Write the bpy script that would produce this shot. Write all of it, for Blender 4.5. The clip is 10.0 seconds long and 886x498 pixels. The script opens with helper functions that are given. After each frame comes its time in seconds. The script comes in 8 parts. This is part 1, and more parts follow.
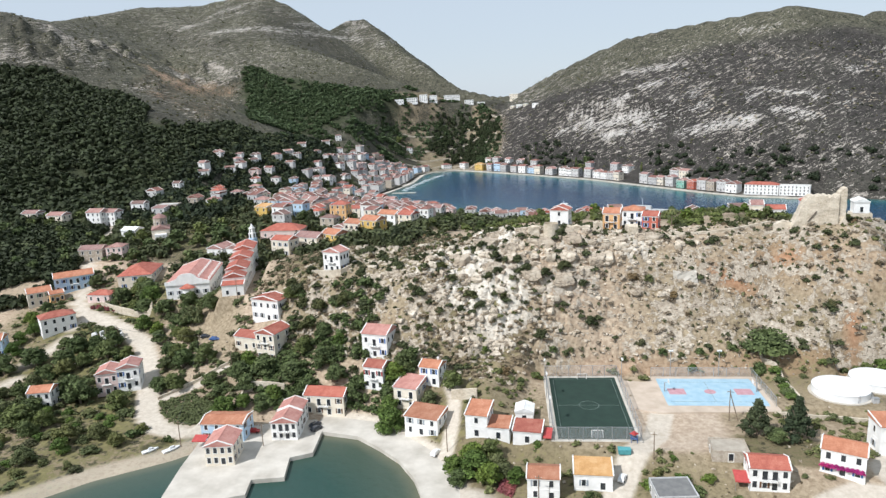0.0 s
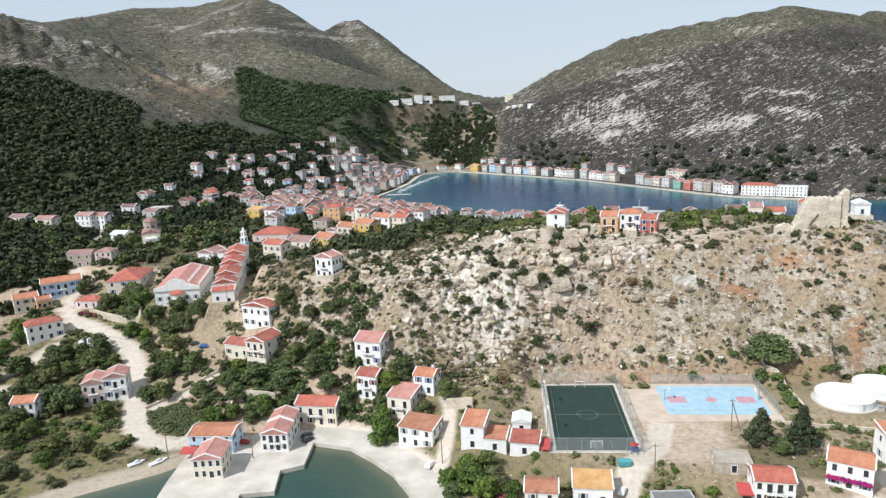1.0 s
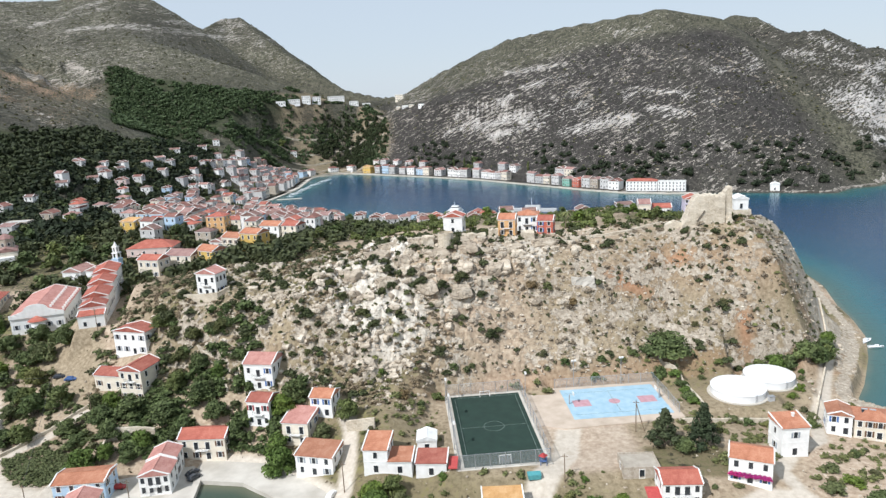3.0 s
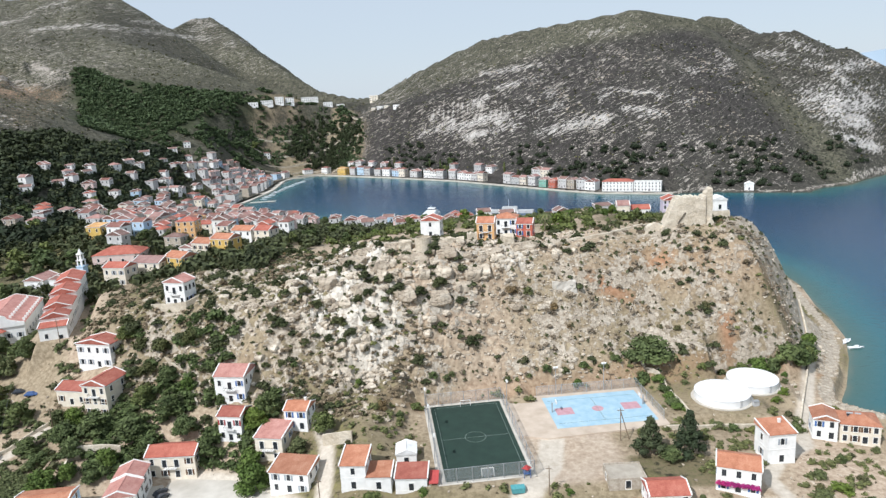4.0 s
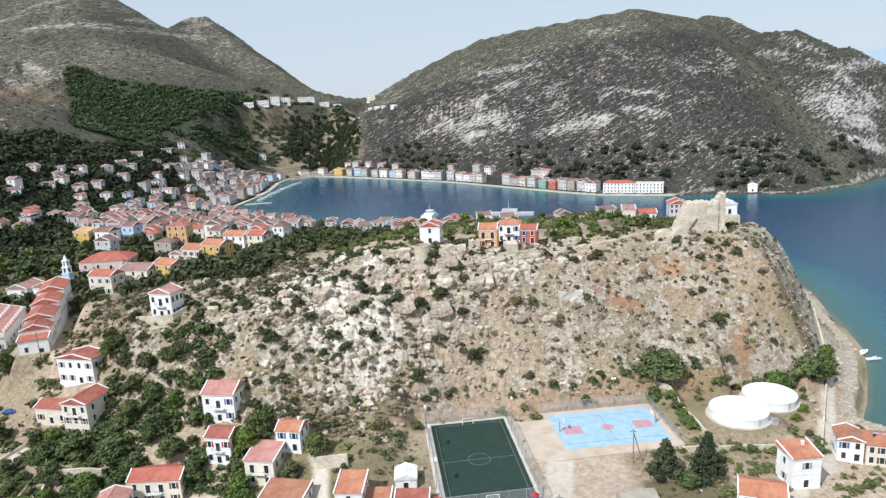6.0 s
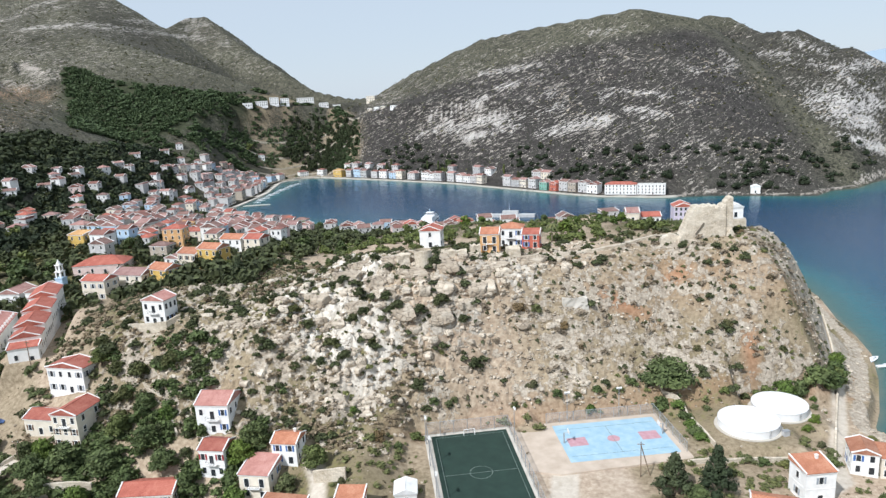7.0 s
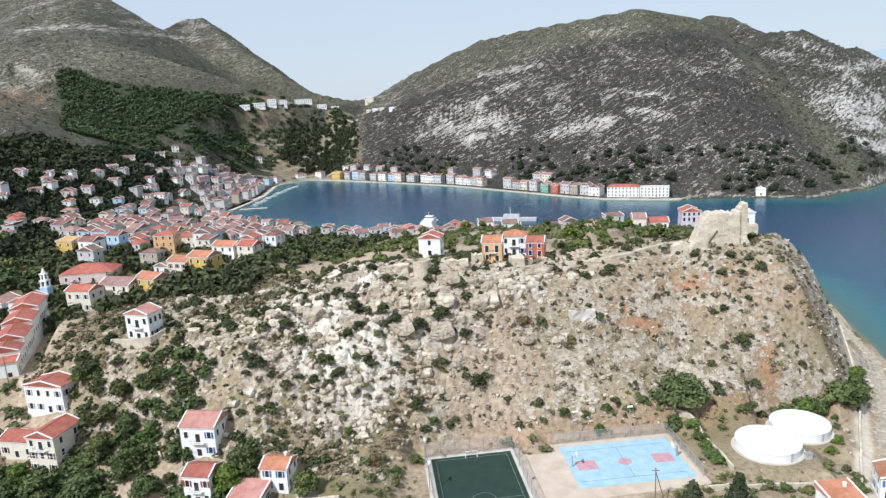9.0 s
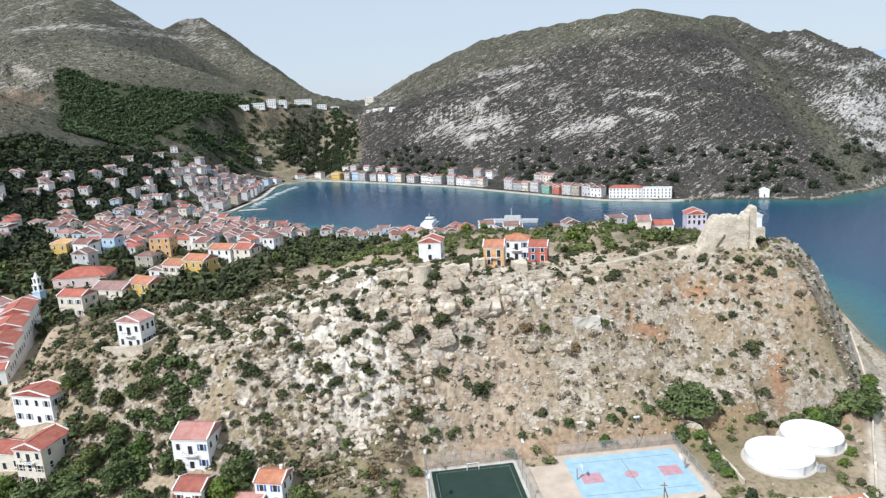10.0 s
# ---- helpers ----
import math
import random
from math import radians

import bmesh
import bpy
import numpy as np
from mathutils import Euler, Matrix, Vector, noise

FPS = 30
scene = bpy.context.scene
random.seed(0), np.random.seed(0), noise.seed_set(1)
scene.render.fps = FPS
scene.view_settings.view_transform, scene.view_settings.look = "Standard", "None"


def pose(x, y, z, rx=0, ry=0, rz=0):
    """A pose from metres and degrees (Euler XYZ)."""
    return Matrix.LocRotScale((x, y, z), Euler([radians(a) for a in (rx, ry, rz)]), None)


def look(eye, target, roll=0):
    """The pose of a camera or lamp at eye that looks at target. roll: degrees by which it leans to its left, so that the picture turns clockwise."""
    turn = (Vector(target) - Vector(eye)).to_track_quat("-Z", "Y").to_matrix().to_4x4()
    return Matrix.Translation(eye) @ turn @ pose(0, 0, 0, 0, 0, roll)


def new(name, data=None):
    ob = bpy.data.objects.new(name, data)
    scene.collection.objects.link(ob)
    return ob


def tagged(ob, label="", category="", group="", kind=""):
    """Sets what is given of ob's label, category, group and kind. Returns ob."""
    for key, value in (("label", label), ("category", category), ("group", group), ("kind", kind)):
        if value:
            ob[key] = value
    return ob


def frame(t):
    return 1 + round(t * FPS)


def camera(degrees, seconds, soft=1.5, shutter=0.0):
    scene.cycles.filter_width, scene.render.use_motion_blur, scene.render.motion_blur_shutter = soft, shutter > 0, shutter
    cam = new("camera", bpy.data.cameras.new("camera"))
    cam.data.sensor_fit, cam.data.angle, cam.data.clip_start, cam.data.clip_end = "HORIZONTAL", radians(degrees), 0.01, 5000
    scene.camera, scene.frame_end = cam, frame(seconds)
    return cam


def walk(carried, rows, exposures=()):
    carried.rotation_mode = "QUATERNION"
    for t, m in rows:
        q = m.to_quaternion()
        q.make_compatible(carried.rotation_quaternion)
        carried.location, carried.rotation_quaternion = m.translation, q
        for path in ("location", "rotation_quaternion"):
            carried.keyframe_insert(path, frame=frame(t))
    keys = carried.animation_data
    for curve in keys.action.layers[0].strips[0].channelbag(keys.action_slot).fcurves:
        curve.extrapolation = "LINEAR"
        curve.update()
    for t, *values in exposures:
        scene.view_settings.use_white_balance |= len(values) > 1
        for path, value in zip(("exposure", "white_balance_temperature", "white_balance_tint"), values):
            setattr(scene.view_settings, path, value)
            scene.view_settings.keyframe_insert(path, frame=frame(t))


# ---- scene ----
cam = camera(66.3, 10.0, soft=1.4)
PATH = [
    (0, (0.455, -3.932, 103.316), (-0.211, -2.094, 102.889), -2.6),
    (0.5, (-0.315, -1.005, 103.573), (-0.98, 0.833, 103.147), -2.7),
    (1, (-1.055, 1.638, 103.666), (-1.709, 3.48, 103.24), -2.7),
    (1.5, (-1.893, 4.443, 103.747), (-2.503, 6.299, 103.319), -2.8),
    (2, (-2.63, 6.863, 103.94), (-3.158, 8.743, 103.509), -2.8),
    (2.5, (-3.444, 9.812, 104.19), (-3.882, 11.714, 103.752), -2.9),
    (3, (-4.15, 12.875, 104.178), (-4.508, 14.793, 103.737), -3.0),
    (4.5, (-6.591, 22.214, 104.348), (-6.874, 24.144, 103.905), -3.1),
    (5, (-7.214, 24.823, 104.469), (-7.496, 26.753, 104.025), -3.1),
    (5.5, (-7.895, 27.82, 104.579), (-8.176, 29.749, 104.135), -3.1),
    (7, (-9.616, 36.8, 104.996), (-9.896, 38.73, 104.553), -3.1),
    (7.5, (-10.066, 39.785, 105.089), (-10.345, 41.716, 104.647), -3.2),
    (8, (-10.492, 42.995, 105.123), (-10.772, 44.925, 104.681), -3.2),
    (8.5, (-10.919, 45.815, 105.236), (-11.199, 47.746, 104.795), -3.2),
    (9, (-11.264, 48.375, 105.188), (-11.543, 50.306, 104.748), -3.2),
    (9.5, (-11.729, 51.393, 105.264), (-12.009, 53.324, 104.825), -3.2),
    (10, (-12.122, 54.255, 105.394), (-12.402, 56.186, 104.954), -3.2),
]
walk(cam, [(t, look(eye, target, roll)) for t, eye, target, roll in PATH], [(0, 0.02, 6120, 10), (5, 0.02, 6040, 10), (10, 0.05, 5960, 10)])

# ---- daylight ----
SUN = Vector((-0.38, -0.56, 0.735)).normalized()
world = bpy.data.worlds.new("sky")
scene.world = world
world.use_nodes = True
wn = world.node_tree
sky = wn.nodes.new("ShaderNodeTexSky")
sky.sky_type, sky.sun_disc = "NISHITA", False
sky.sun_elevation = math.asin(SUN.z)
sky.sun_rotation = math.atan2(SUN.x, SUN.y)
sky.air_density, sky.dust_density, sky.ozone_density = 1.0, 0.4, 1.0
haze = wn.nodes.new("ShaderNodeMix")  # a milky, hazy day
haze.data_type = "RGBA"
haze.inputs[0].default_value = 0.88
haze.inputs[7].default_value = (4.45, 4.9, 5.3, 1)
wn.links.new(sky.outputs["Color"], haze.inputs[6])
wn.links.new(haze.outputs[2], wn.nodes["Background"].inputs["Color"])
wn.nodes["Background"].inputs["Strength"].default_value = 0.14
sun = new("sun", bpy.data.lights.new("sun", "SUN"))
sun.data.energy, sun.data.angle, sun.data.color = 4.8, radians(0.6), (1.0, 0.965, 0.92)
sun.matrix_world = look(SUN * 900, (0, 0, 0))
scene.view_settings.exposure = 0.0


# ---- materials ----
def material(name):
    m = bpy.data.materials.new(name)
    m.use_nodes = True
    t = m.node_tree
    return m, t, t.nodes["Principled BSDF"]


def link(t, a, b):
    t.links.new(a, b)


def noise_node(t, scale, detail=4.0, rough=0.55, coords="Object", vec=None):
    n = t.nodes.new("ShaderNodeTexNoise")
    n.inputs["Scale"].default_value, n.inputs["Detail"].default_value, n.inputs["Roughness"].default_value = scale, detail, rough
    if vec is None:
        c = t.nodes.get("Texture Coordinate") or t.nodes.new("ShaderNodeTexCoord")
        vec = c.outputs[coords]
    link(t, vec, n.inputs["Vector"])
    return n.outputs["Fac"]


def ramp_node(t, fac, stops):
    r = t.nodes.new("ShaderNodeValToRGB")
    e = r.color_ramp.elements
    while len(e) < len(stops):
        e.new(0.5)
    for k, (p, c) in zip(e, stops):
        k.position = p
        k.color = (*c, 1) if len(c) == 3 else c
    link(t, fac, r.inputs["Fac"])
    return r.outputs["Color"]


def grey(a):
    return (a, a, a)


def mix_node(t, fac, a, b, mode="MIX"):
    m = t.nodes.new("ShaderNodeMix")
    m.data_type, m.blend_type = "RGBA", mode
    for i, v in ((0, fac), (6, a), (7, b)):
        if hasattr(v, "is_linked"):
            link(t, v, m.inputs[i])
        else:
            m.inputs[i].default_value = v if i == 0 else (*v, 1)
    return m.outputs[2]


def sums(t, op, a, b):
    m = t.nodes.new("ShaderNodeMath")
    m.operation = op
    m.use_clamp = False
    for i, v in ((0, a), (1, b)):
        if hasattr(v, "is_linked"):
            link(t, v, m.inputs[i])
        else:
            m.inputs[i].default_value = v
    return m.outputs[0]


def bump_node(t, b, fac, strength, distance):
    n = t.nodes.new("ShaderNodeBump")
    n.inputs["Strength"].default_value, n.inputs["Distance"].default_value = strength, distance
    link(t, fac, n.inputs["Height"])
    link(t, n.outputs["Normal"], b.inputs["Normal"])


def plain(name, low, high, scale, rough=0.8, bump=0.0, bump_size=0.05, spread=0.0, detail=5.0, metal=0.0):
    """A mottled surface between two colours; spread: how far one thing differs from the next."""
    m, t, b = material(name)
    fac = noise_node(t, scale, detail)
    col = ramp_node(t, fac, [(0.32, low), (0.68, high)])
    if spread:
        info = t.nodes.new("ShaderNodeObjectInfo")
        v = ramp_node(t, info.outputs["Random"], [(0.0, grey(1 - spread)), (1.0, grey(1.0))])
        col = mix_node(t, 1.0, col, v, "MULTIPLY")
    link(t, col, b.inputs["Base Color"])
    b.inputs["Roughness"].default_value, b.inputs["Metallic"].default_value = rough, metal
    if bump:
        bump_node(t, b, noise_node(t, scale * 4, 4), bump, bump_size)
    return m


def ground_material():
    m, t, b = material("ground")
    at = {}
    for k in ("rock", "green", "dry", "pave", "red", "far", "lush", "pale", "wood"):
        n = t.nodes.new("ShaderNodeAttribute")
        n.attribute_name = k
        at[k] = n.outputs["Fac"]
    big, mid, fine = noise_node(t, 0.012, 5), noise_node(t, 0.09, 6, 0.62), noise_node(t, 0.7, 6, 0.65)
    meadow = ramp_node(t, fine, [(0.3, (0.095, 0.092, 0.036)), (0.7, (0.235, 0.205, 0.095))])
    soil = ramp_node(t, fine, [(0.3, (0.275, 0.20, 0.14)), (0.5, (0.44, 0.342, 0.25)), (0.7, (0.585, 0.483, 0.372))])
    straw = ramp_node(t, fine, [(0.3, (0.12, 0.10, 0.055)), (0.7, (0.31, 0.255, 0.155))])
    col = mix_node(t, at["dry"], soil, straw)
    redsoil = ramp_node(t, fine, [(0.3, (0.25, 0.12, 0.06)), (0.7, (0.42, 0.25, 0.15))])
    col = mix_node(t, at["red"], col, redsoil)
    # scrub: dark tufts among grey-green grass
    def tufts(scale, inner, outer):
        cell = t.nodes.new("ShaderNodeTexVoronoi")
        cell.inputs["Scale"].default_value = scale
        link(t, t.nodes["Texture Coordinate"].outputs["Object"], cell.inputs["Vector"])
        return ramp_node(t, cell.outputs["Distance"], [(inner, grey(1.0)), (outer, grey(0.0))])
    # grey-brown heath, darkened further for cloud shade on the eastern mountain
    shaded_heath = ramp_node(t, fine, [(0.3, (0.022, 0.020, 0.0185)), (0.7, (0.084, 0.075, 0.069))])
    grass = ramp_node(t, fine, [(0.3, (0.058, 0.058, 0.039)), (0.7, (0.156, 0.147, 0.102))])
    grass = mix_node(t, at["far"], meadow, grass)
    herb = mix_node(t, at["lush"], shaded_heath, grass)
    herb = mix_node(t, sums(t, "MULTIPLY", tufts(0.2, 0.2, 0.45), 0.7), herb, (0.022, 0.025, 0.016))
    herb = mix_node(t, sums(t, "MULTIPLY", tufts(0.36, 0.25, 0.42), 0.75), herb, (0.016, 0.018, 0.013))
    g = sums(t, "ADD", at["green"], sums(t, "MULTIPLY", sums(t, "SUBTRACT", fine, 0.5), 1.4))
    gm = ramp_node(t, g, [(0.42, grey(0)), (0.58, grey(1))])
    col = mix_node(t, gm, col, herb)
    # limestone: pale blocks with dark joints
    crack = t.nodes.new("ShaderNodeTexVoronoi")
    crack.feature = "DISTANCE_TO_EDGE"
    crack.inputs["Scale"].default_value = 0.45
    warp = t.nodes.new("ShaderNodeVectorMath")
    warp.operation = "ADD"
    link(t, t.nodes["Texture Coordinate"].outputs["Object"], warp.inputs[0])
    wn3 = t.nodes.new("ShaderNodeTexNoise")
    wn3.inputs["Scale"].default_value = 0.35
    link(t, t.nodes["Texture Coordinate"].outputs["Object"], wn3.inputs["Vector"])
    ws = t.nodes.new("ShaderNodeVectorMath")
    ws.operation = "SCALE"
    ws.inputs["Scale"].default_value = 3.0
    link(t, wn3.outputs["Color"], ws.inputs[0])
    link(t, ws.outputs[0], warp.inputs[1])
    link(t, warp.outputs[0], crack.inputs["Vector"])
    joint = ramp_node(t, sums(t, "ADD", crack.outputs["Distance"], sums(t, "MULTIPLY", mid, 0.14)), [(0.05, grey(0.0)), (0.13, grey(1.0))])
    stone = ramp_node(t, fine, [(0.28, (0.25, 0.208, 0.157)), (0.5, (0.41, 0.351, 0.276)), (0.72, (0.58, 0.52, 0.428))])
    chalk = ramp_node(t, fine, [(0.28, (0.45, 0.40, 0.33)), (0.5, (0.63, 0.58, 0.50)), (0.72, (0.76, 0.72, 0.64))])
    stone = mix_node(t, at["pale"], stone, chalk)
    stone = mix_node(t, sums(t, "MULTIPLY", sums(t, "SUBTRACT", 1.0, joint), 0.34), stone, (0.20, 0.17, 0.13))
    # tilted beds that crop out as thin pale lines on the far slopes
    tilt, tip = t.nodes.new("ShaderNodeMapping"), t.nodes.new("ShaderNodeMapping")
    tilt.inputs["Rotation"].default_value = (0, radians(24), 0)
    tip.inputs["Scale"].default_value = (0.12, 0.08, 0.72)
    link(t, t.nodes["Texture Coordinate"].outputs["Object"], tilt.inputs["Vector"])
    link(t, tilt.outputs["Vector"], tip.inputs["Vector"])
    beds = sums(t, "ADD", sums(t, "ADD", sums(t, "MULTIPLY", noise_node(t, 1.0, 5, 0.62, vec=tip.outputs["Vector"]), 0.38), sums(t, "MULTIPLY", noise_node(t, 0.5, 4, 0.62, vec=tip.outputs["Vector"]), 0.2)), sums(t, "MULTIPLY", noise_node(t, 0.6, 4, 0.68), 0.42))
    broken = sums(t, "ADD", sums(t, "MULTIPLY", mid, 0.45), sums(t, "MULTIPLY", noise_node(t, 0.38, 5, 0.68), 0.55))
    grainy = sums(t, "ADD", sums(t, "MULTIPLY", broken, sums(t, "SUBTRACT", 1.0, at["far"])), sums(t, "MULTIPLY", beds, at["far"]))
    r = sums(t, "ADD", at["rock"], sums(t, "MULTIPLY", sums(t, "SUBTRACT", grainy, 0.5), sums(t, "ADD", 1.9, sums(t, "MULTIPLY", at["far"], 2.5))))
    rm = ramp_node(t, r, [(0.48, grey(0)), (0.53, grey(1))])
    # far stone multiplied towards blue: distance haze put into its colour
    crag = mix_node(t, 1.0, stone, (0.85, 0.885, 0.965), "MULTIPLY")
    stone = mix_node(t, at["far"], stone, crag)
    col = mix_node(t, rm, col, stone)
    # wood floor painted dark green, the canopy's shade put into the ground colour
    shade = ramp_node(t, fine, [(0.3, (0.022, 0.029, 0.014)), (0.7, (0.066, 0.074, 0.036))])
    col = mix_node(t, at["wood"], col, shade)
    pave = ramp_node(t, fine, [(0.3, (0.45, 0.39, 0.315)), (0.7, (0.62, 0.56, 0.475))])
    col = mix_node(t, at["pave"], col, pave)
    patch = ramp_node(t, noise_node(t, 0.1, 5, 0.7), [(0.36, grey(0.70)), (0.64, grey(1.25))])
    col = mix_node(t, at["far"], col, mix_node(t, 1.0, col, patch, "MULTIPLY"))
    tone = ramp_node(t, big, [(0.3, grey(0.82)), (0.7, grey(1.08))])
    col = mix_node(t, 1.0, col, tone, "MULTIPLY")
    link(t, col, b.inputs["Base Color"])
    b.inputs["Roughness"].default_value = 0.95
    b.inputs["Specular IOR Level"].default_value = 0.2
    rel = sums(t, "ADD", sums(t, "MULTIPLY", fine, 0.8), sums(t, "MULTIPLY", joint, rm))
    bump_node(t, b, rel, 0.6, 0.5)
    return m


def water_material():
    m, t, b = material("sea water")
    n = t.nodes.new("ShaderNodeAttribute")
    n.attribute_name = "depth"
    col = ramp_node(t, n.outputs["Fac"], [(0.0, (0.13, 0.14, 0.10)), (0.04, (0.045, 0.105, 0.095)), (0.16, (0.020, 0.105, 0.125)), (0.4, (0.010, 0.062, 0.110)), (1.0, (0.017, 0.053, 0.108))])
    cove = t.nodes.new("ShaderNodeAttribute")
    cove.attribute_name = "cove"
    col = mix_node(t, cove.outputs["Fac"], col, ramp_node(t, n.outputs["Fac"], [(0.0, (0.13, 0.13, 0.085)), (0.03, (0.055, 0.080, 0.058)), (0.12, (0.024, 0.060, 0.048))]))
    link(t, col, b.inputs["Base Color"])
    b.inputs["Roughness"].default_value = 0.22
    b.inputs["IOR"].default_value = 1.33
    c = t.nodes.new("ShaderNodeTexCoord")
    c.name = "Texture Coordinate"
    w = sums(t, "ADD", noise_node(t, 0.35, 5, 0.6), sums(t, "MULTIPLY", noise_node(t, 0.03, 3), 0.6))
    bump_node(t, b, w, 0.4, 0.7)
    return m


GROUND, WATER = ground_material(), water_material()
import functools

# ---- the lie of the land ----
BAY = [(-200, 40), (-175, 105), (-160, 129), (-145, 145), (-138, 156), (-120, 164), (-107, 172), (-94, 172), (-84, 167),
       (-75, 161.5), (-67, 153.5), (-62, 146), (-58, 130), (-54, 100), (-52, 40)]
GULF = [(87, 232), (89, 240), (95, 251), (106, 276), (114, 299), (117, 320), (118, 340), (123, 372), (122, 405), (105, 450),
        (60, 485), (0, 515), (-60, 540), (-98, 556), (-160, 572), (-230, 604), (-300, 652), (-338, 695), (-326, 716),
        (-331, 808), (-353, 909), (-345, 944), (-322, 962), (-284, 944), (-192, 893), (-111, 843), (-40, 781), (20, 728),
        (53, 705), (107, 690), (153, 695), (191, 685), (236, 675), (256, 700), (285, 712), (315, 746), (351, 781), (500, 880),
        (900, 1000), (4000, 1300), (4000, -600), (160, -600), (140, 60), (128, 190), (110, 216)]
FACE = [(-230, 190, 5, 275, 24), (-205, 190, 5, 262, 28), (-171, 192, 8, 245, 35), (-150, 192, 9, 235, 40), (-120, 196, 13, 226, 41), (-95, 196, 13, 228, 42),
        (-75, 199, 13, 245, 46), (-55, 209, 11, 249, 49.5), (-25, 222, 11, 262, 49), (3, 228, 11, 266, 48), (32, 236, 12, 282, 50),
        (45, 240, 12, 275, 51), (62, 243, 11, 274, 51), (90, 250, 6, 276, 52)]
RIDGE_EAST = [(-281, 1200, 110), (-216, 1150, 137), (-151, 1120, 162), (-89, 1100, 183), (-47, 1080, 188), (51, 1050, 198),
              (133, 1030, 207), (198, 1030, 192), (222, 940, 120), (240, 830, 66)]
RIDGE_CAPE = [(250, 1150, 204), (272, 1150, 199), (294, 1050, 166), (326, 1000, 164), (345, 1000, 154), (371, 980, 135),
              (379, 960, 137), (413, 940, 123), (520, 900, 100), (700, 930, 80)]
RIDGE_WEST = [(-1100, 480, 235), (-867, 700, 248), (-917, 800, 249), (-931, 850, 252), (-1025, 1000, 282), (-1029, 1150, 313),
              (-979, 1250, 322), (-946, 1300, 337), (-885, 1300, 345), (-850, 1290, 334)]
RIDGE_PEAK = [(-850, 1290, 338), (-805, 1300, 322), (-757, 1400, 266), (-755, 1500, 298), (-716, 1500, 298), (-649, 1450, 253), (-567, 1400, 203),
              (-488, 1350, 160), (-420, 1300, 125), (-336, 1250, 107), (-281, 1200, 108)]
RIDGE_SPUR = [(-720, 1180, 235), (-560, 1080, 140), (-430, 1010, 100), (-340, 1080, 100), (-281, 1180, 104)]


def shore_distance(x, y, loop):
    """Metres from the water's edge: minus inside the loop of water, plus on land."""
    best, inside = np.full(x.shape, 1e9), np.zeros(x.shape, bool)
    for (ax, ay), (bx, by) in zip(loop, loop[1:] + loop[:1]):
        dx, dy = bx - ax, by - ay
        k = np.clip(((x - ax) * dx + (y - ay) * dy) / (dx * dx + dy * dy), 0, 1)
        best = np.minimum(best, np.hypot(x - ax - k * dx, y - ay - k * dy))
        if ay != by:
            inside ^= ((ay > y) != (by > y)) & (x < dx * (y - ay) / dy + ax)
    return np.where(inside, -best, best)


def tent(x, y, ridge, slope):
    """A mountain: a ridge line with sides that fall away from it. Also the distance from the ridge."""
    high, near = np.full(x.shape, -1e9), np.full(x.shape, 1e9)
    for (ax, ay, az), (bx, by, bz) in zip(ridge, ridge[1:]):
        dx, dy = bx - ax, by - ay
        k = np.clip(((x - ax) * dx + (y - ay) * dy) / (dx * dx + dy * dy), 0, 1)
        d = np.hypot(x - ax - k * dx, y - ay - k * dy)
        high, near = np.maximum(high, az + k * (bz - az) - slope * d), np.minimum(near, d)
    return high, near


def soft_max(a, b, r):
    h = np.clip(0.5 + (a - b) / (2 * r), 0, 1)
    return b + (a - b) * h + r * h * (1 - h)


def soft_min(a, b, r):
    return -soft_max(-a, -b, r)


def waves(x, y, size, seed):
    """Smooth noise from -1 to 1, by value noise on a turned lattice."""
    a = 0.7 + seed
    u, v = (x * math.cos(a) - y * math.sin(a)) / size + 17.3 * seed, (x * math.sin(a) + y * math.cos(a)) / size - 9.1 * seed
    i, j = np.floor(u), np.floor(v)
    fu, fv = u - i, v - j
    fu, fv = fu * fu * (3 - 2 * fu), fv * fv * (3 - 2 * fv)

    def corner(p, q):
        s = np.sin(p * 127.1 + q * 311.7 + seed * 74.7) * 43758.5453
        return 2 * (s - np.floor(s)) - 1
    top = corner(i, j) * (1 - fu) + corner(i + 1, j) * fu
    low = corner(i, j + 1) * (1 - fu) + corner(i + 1, j + 1) * fu
    return top * (1 - fv) + low * fv


def rolling(x, y, size, seed, octaves=4):
    return sum(waves(x, y, size / 2 ** k, seed + k) * 0.5 ** k for k in range(octaves))


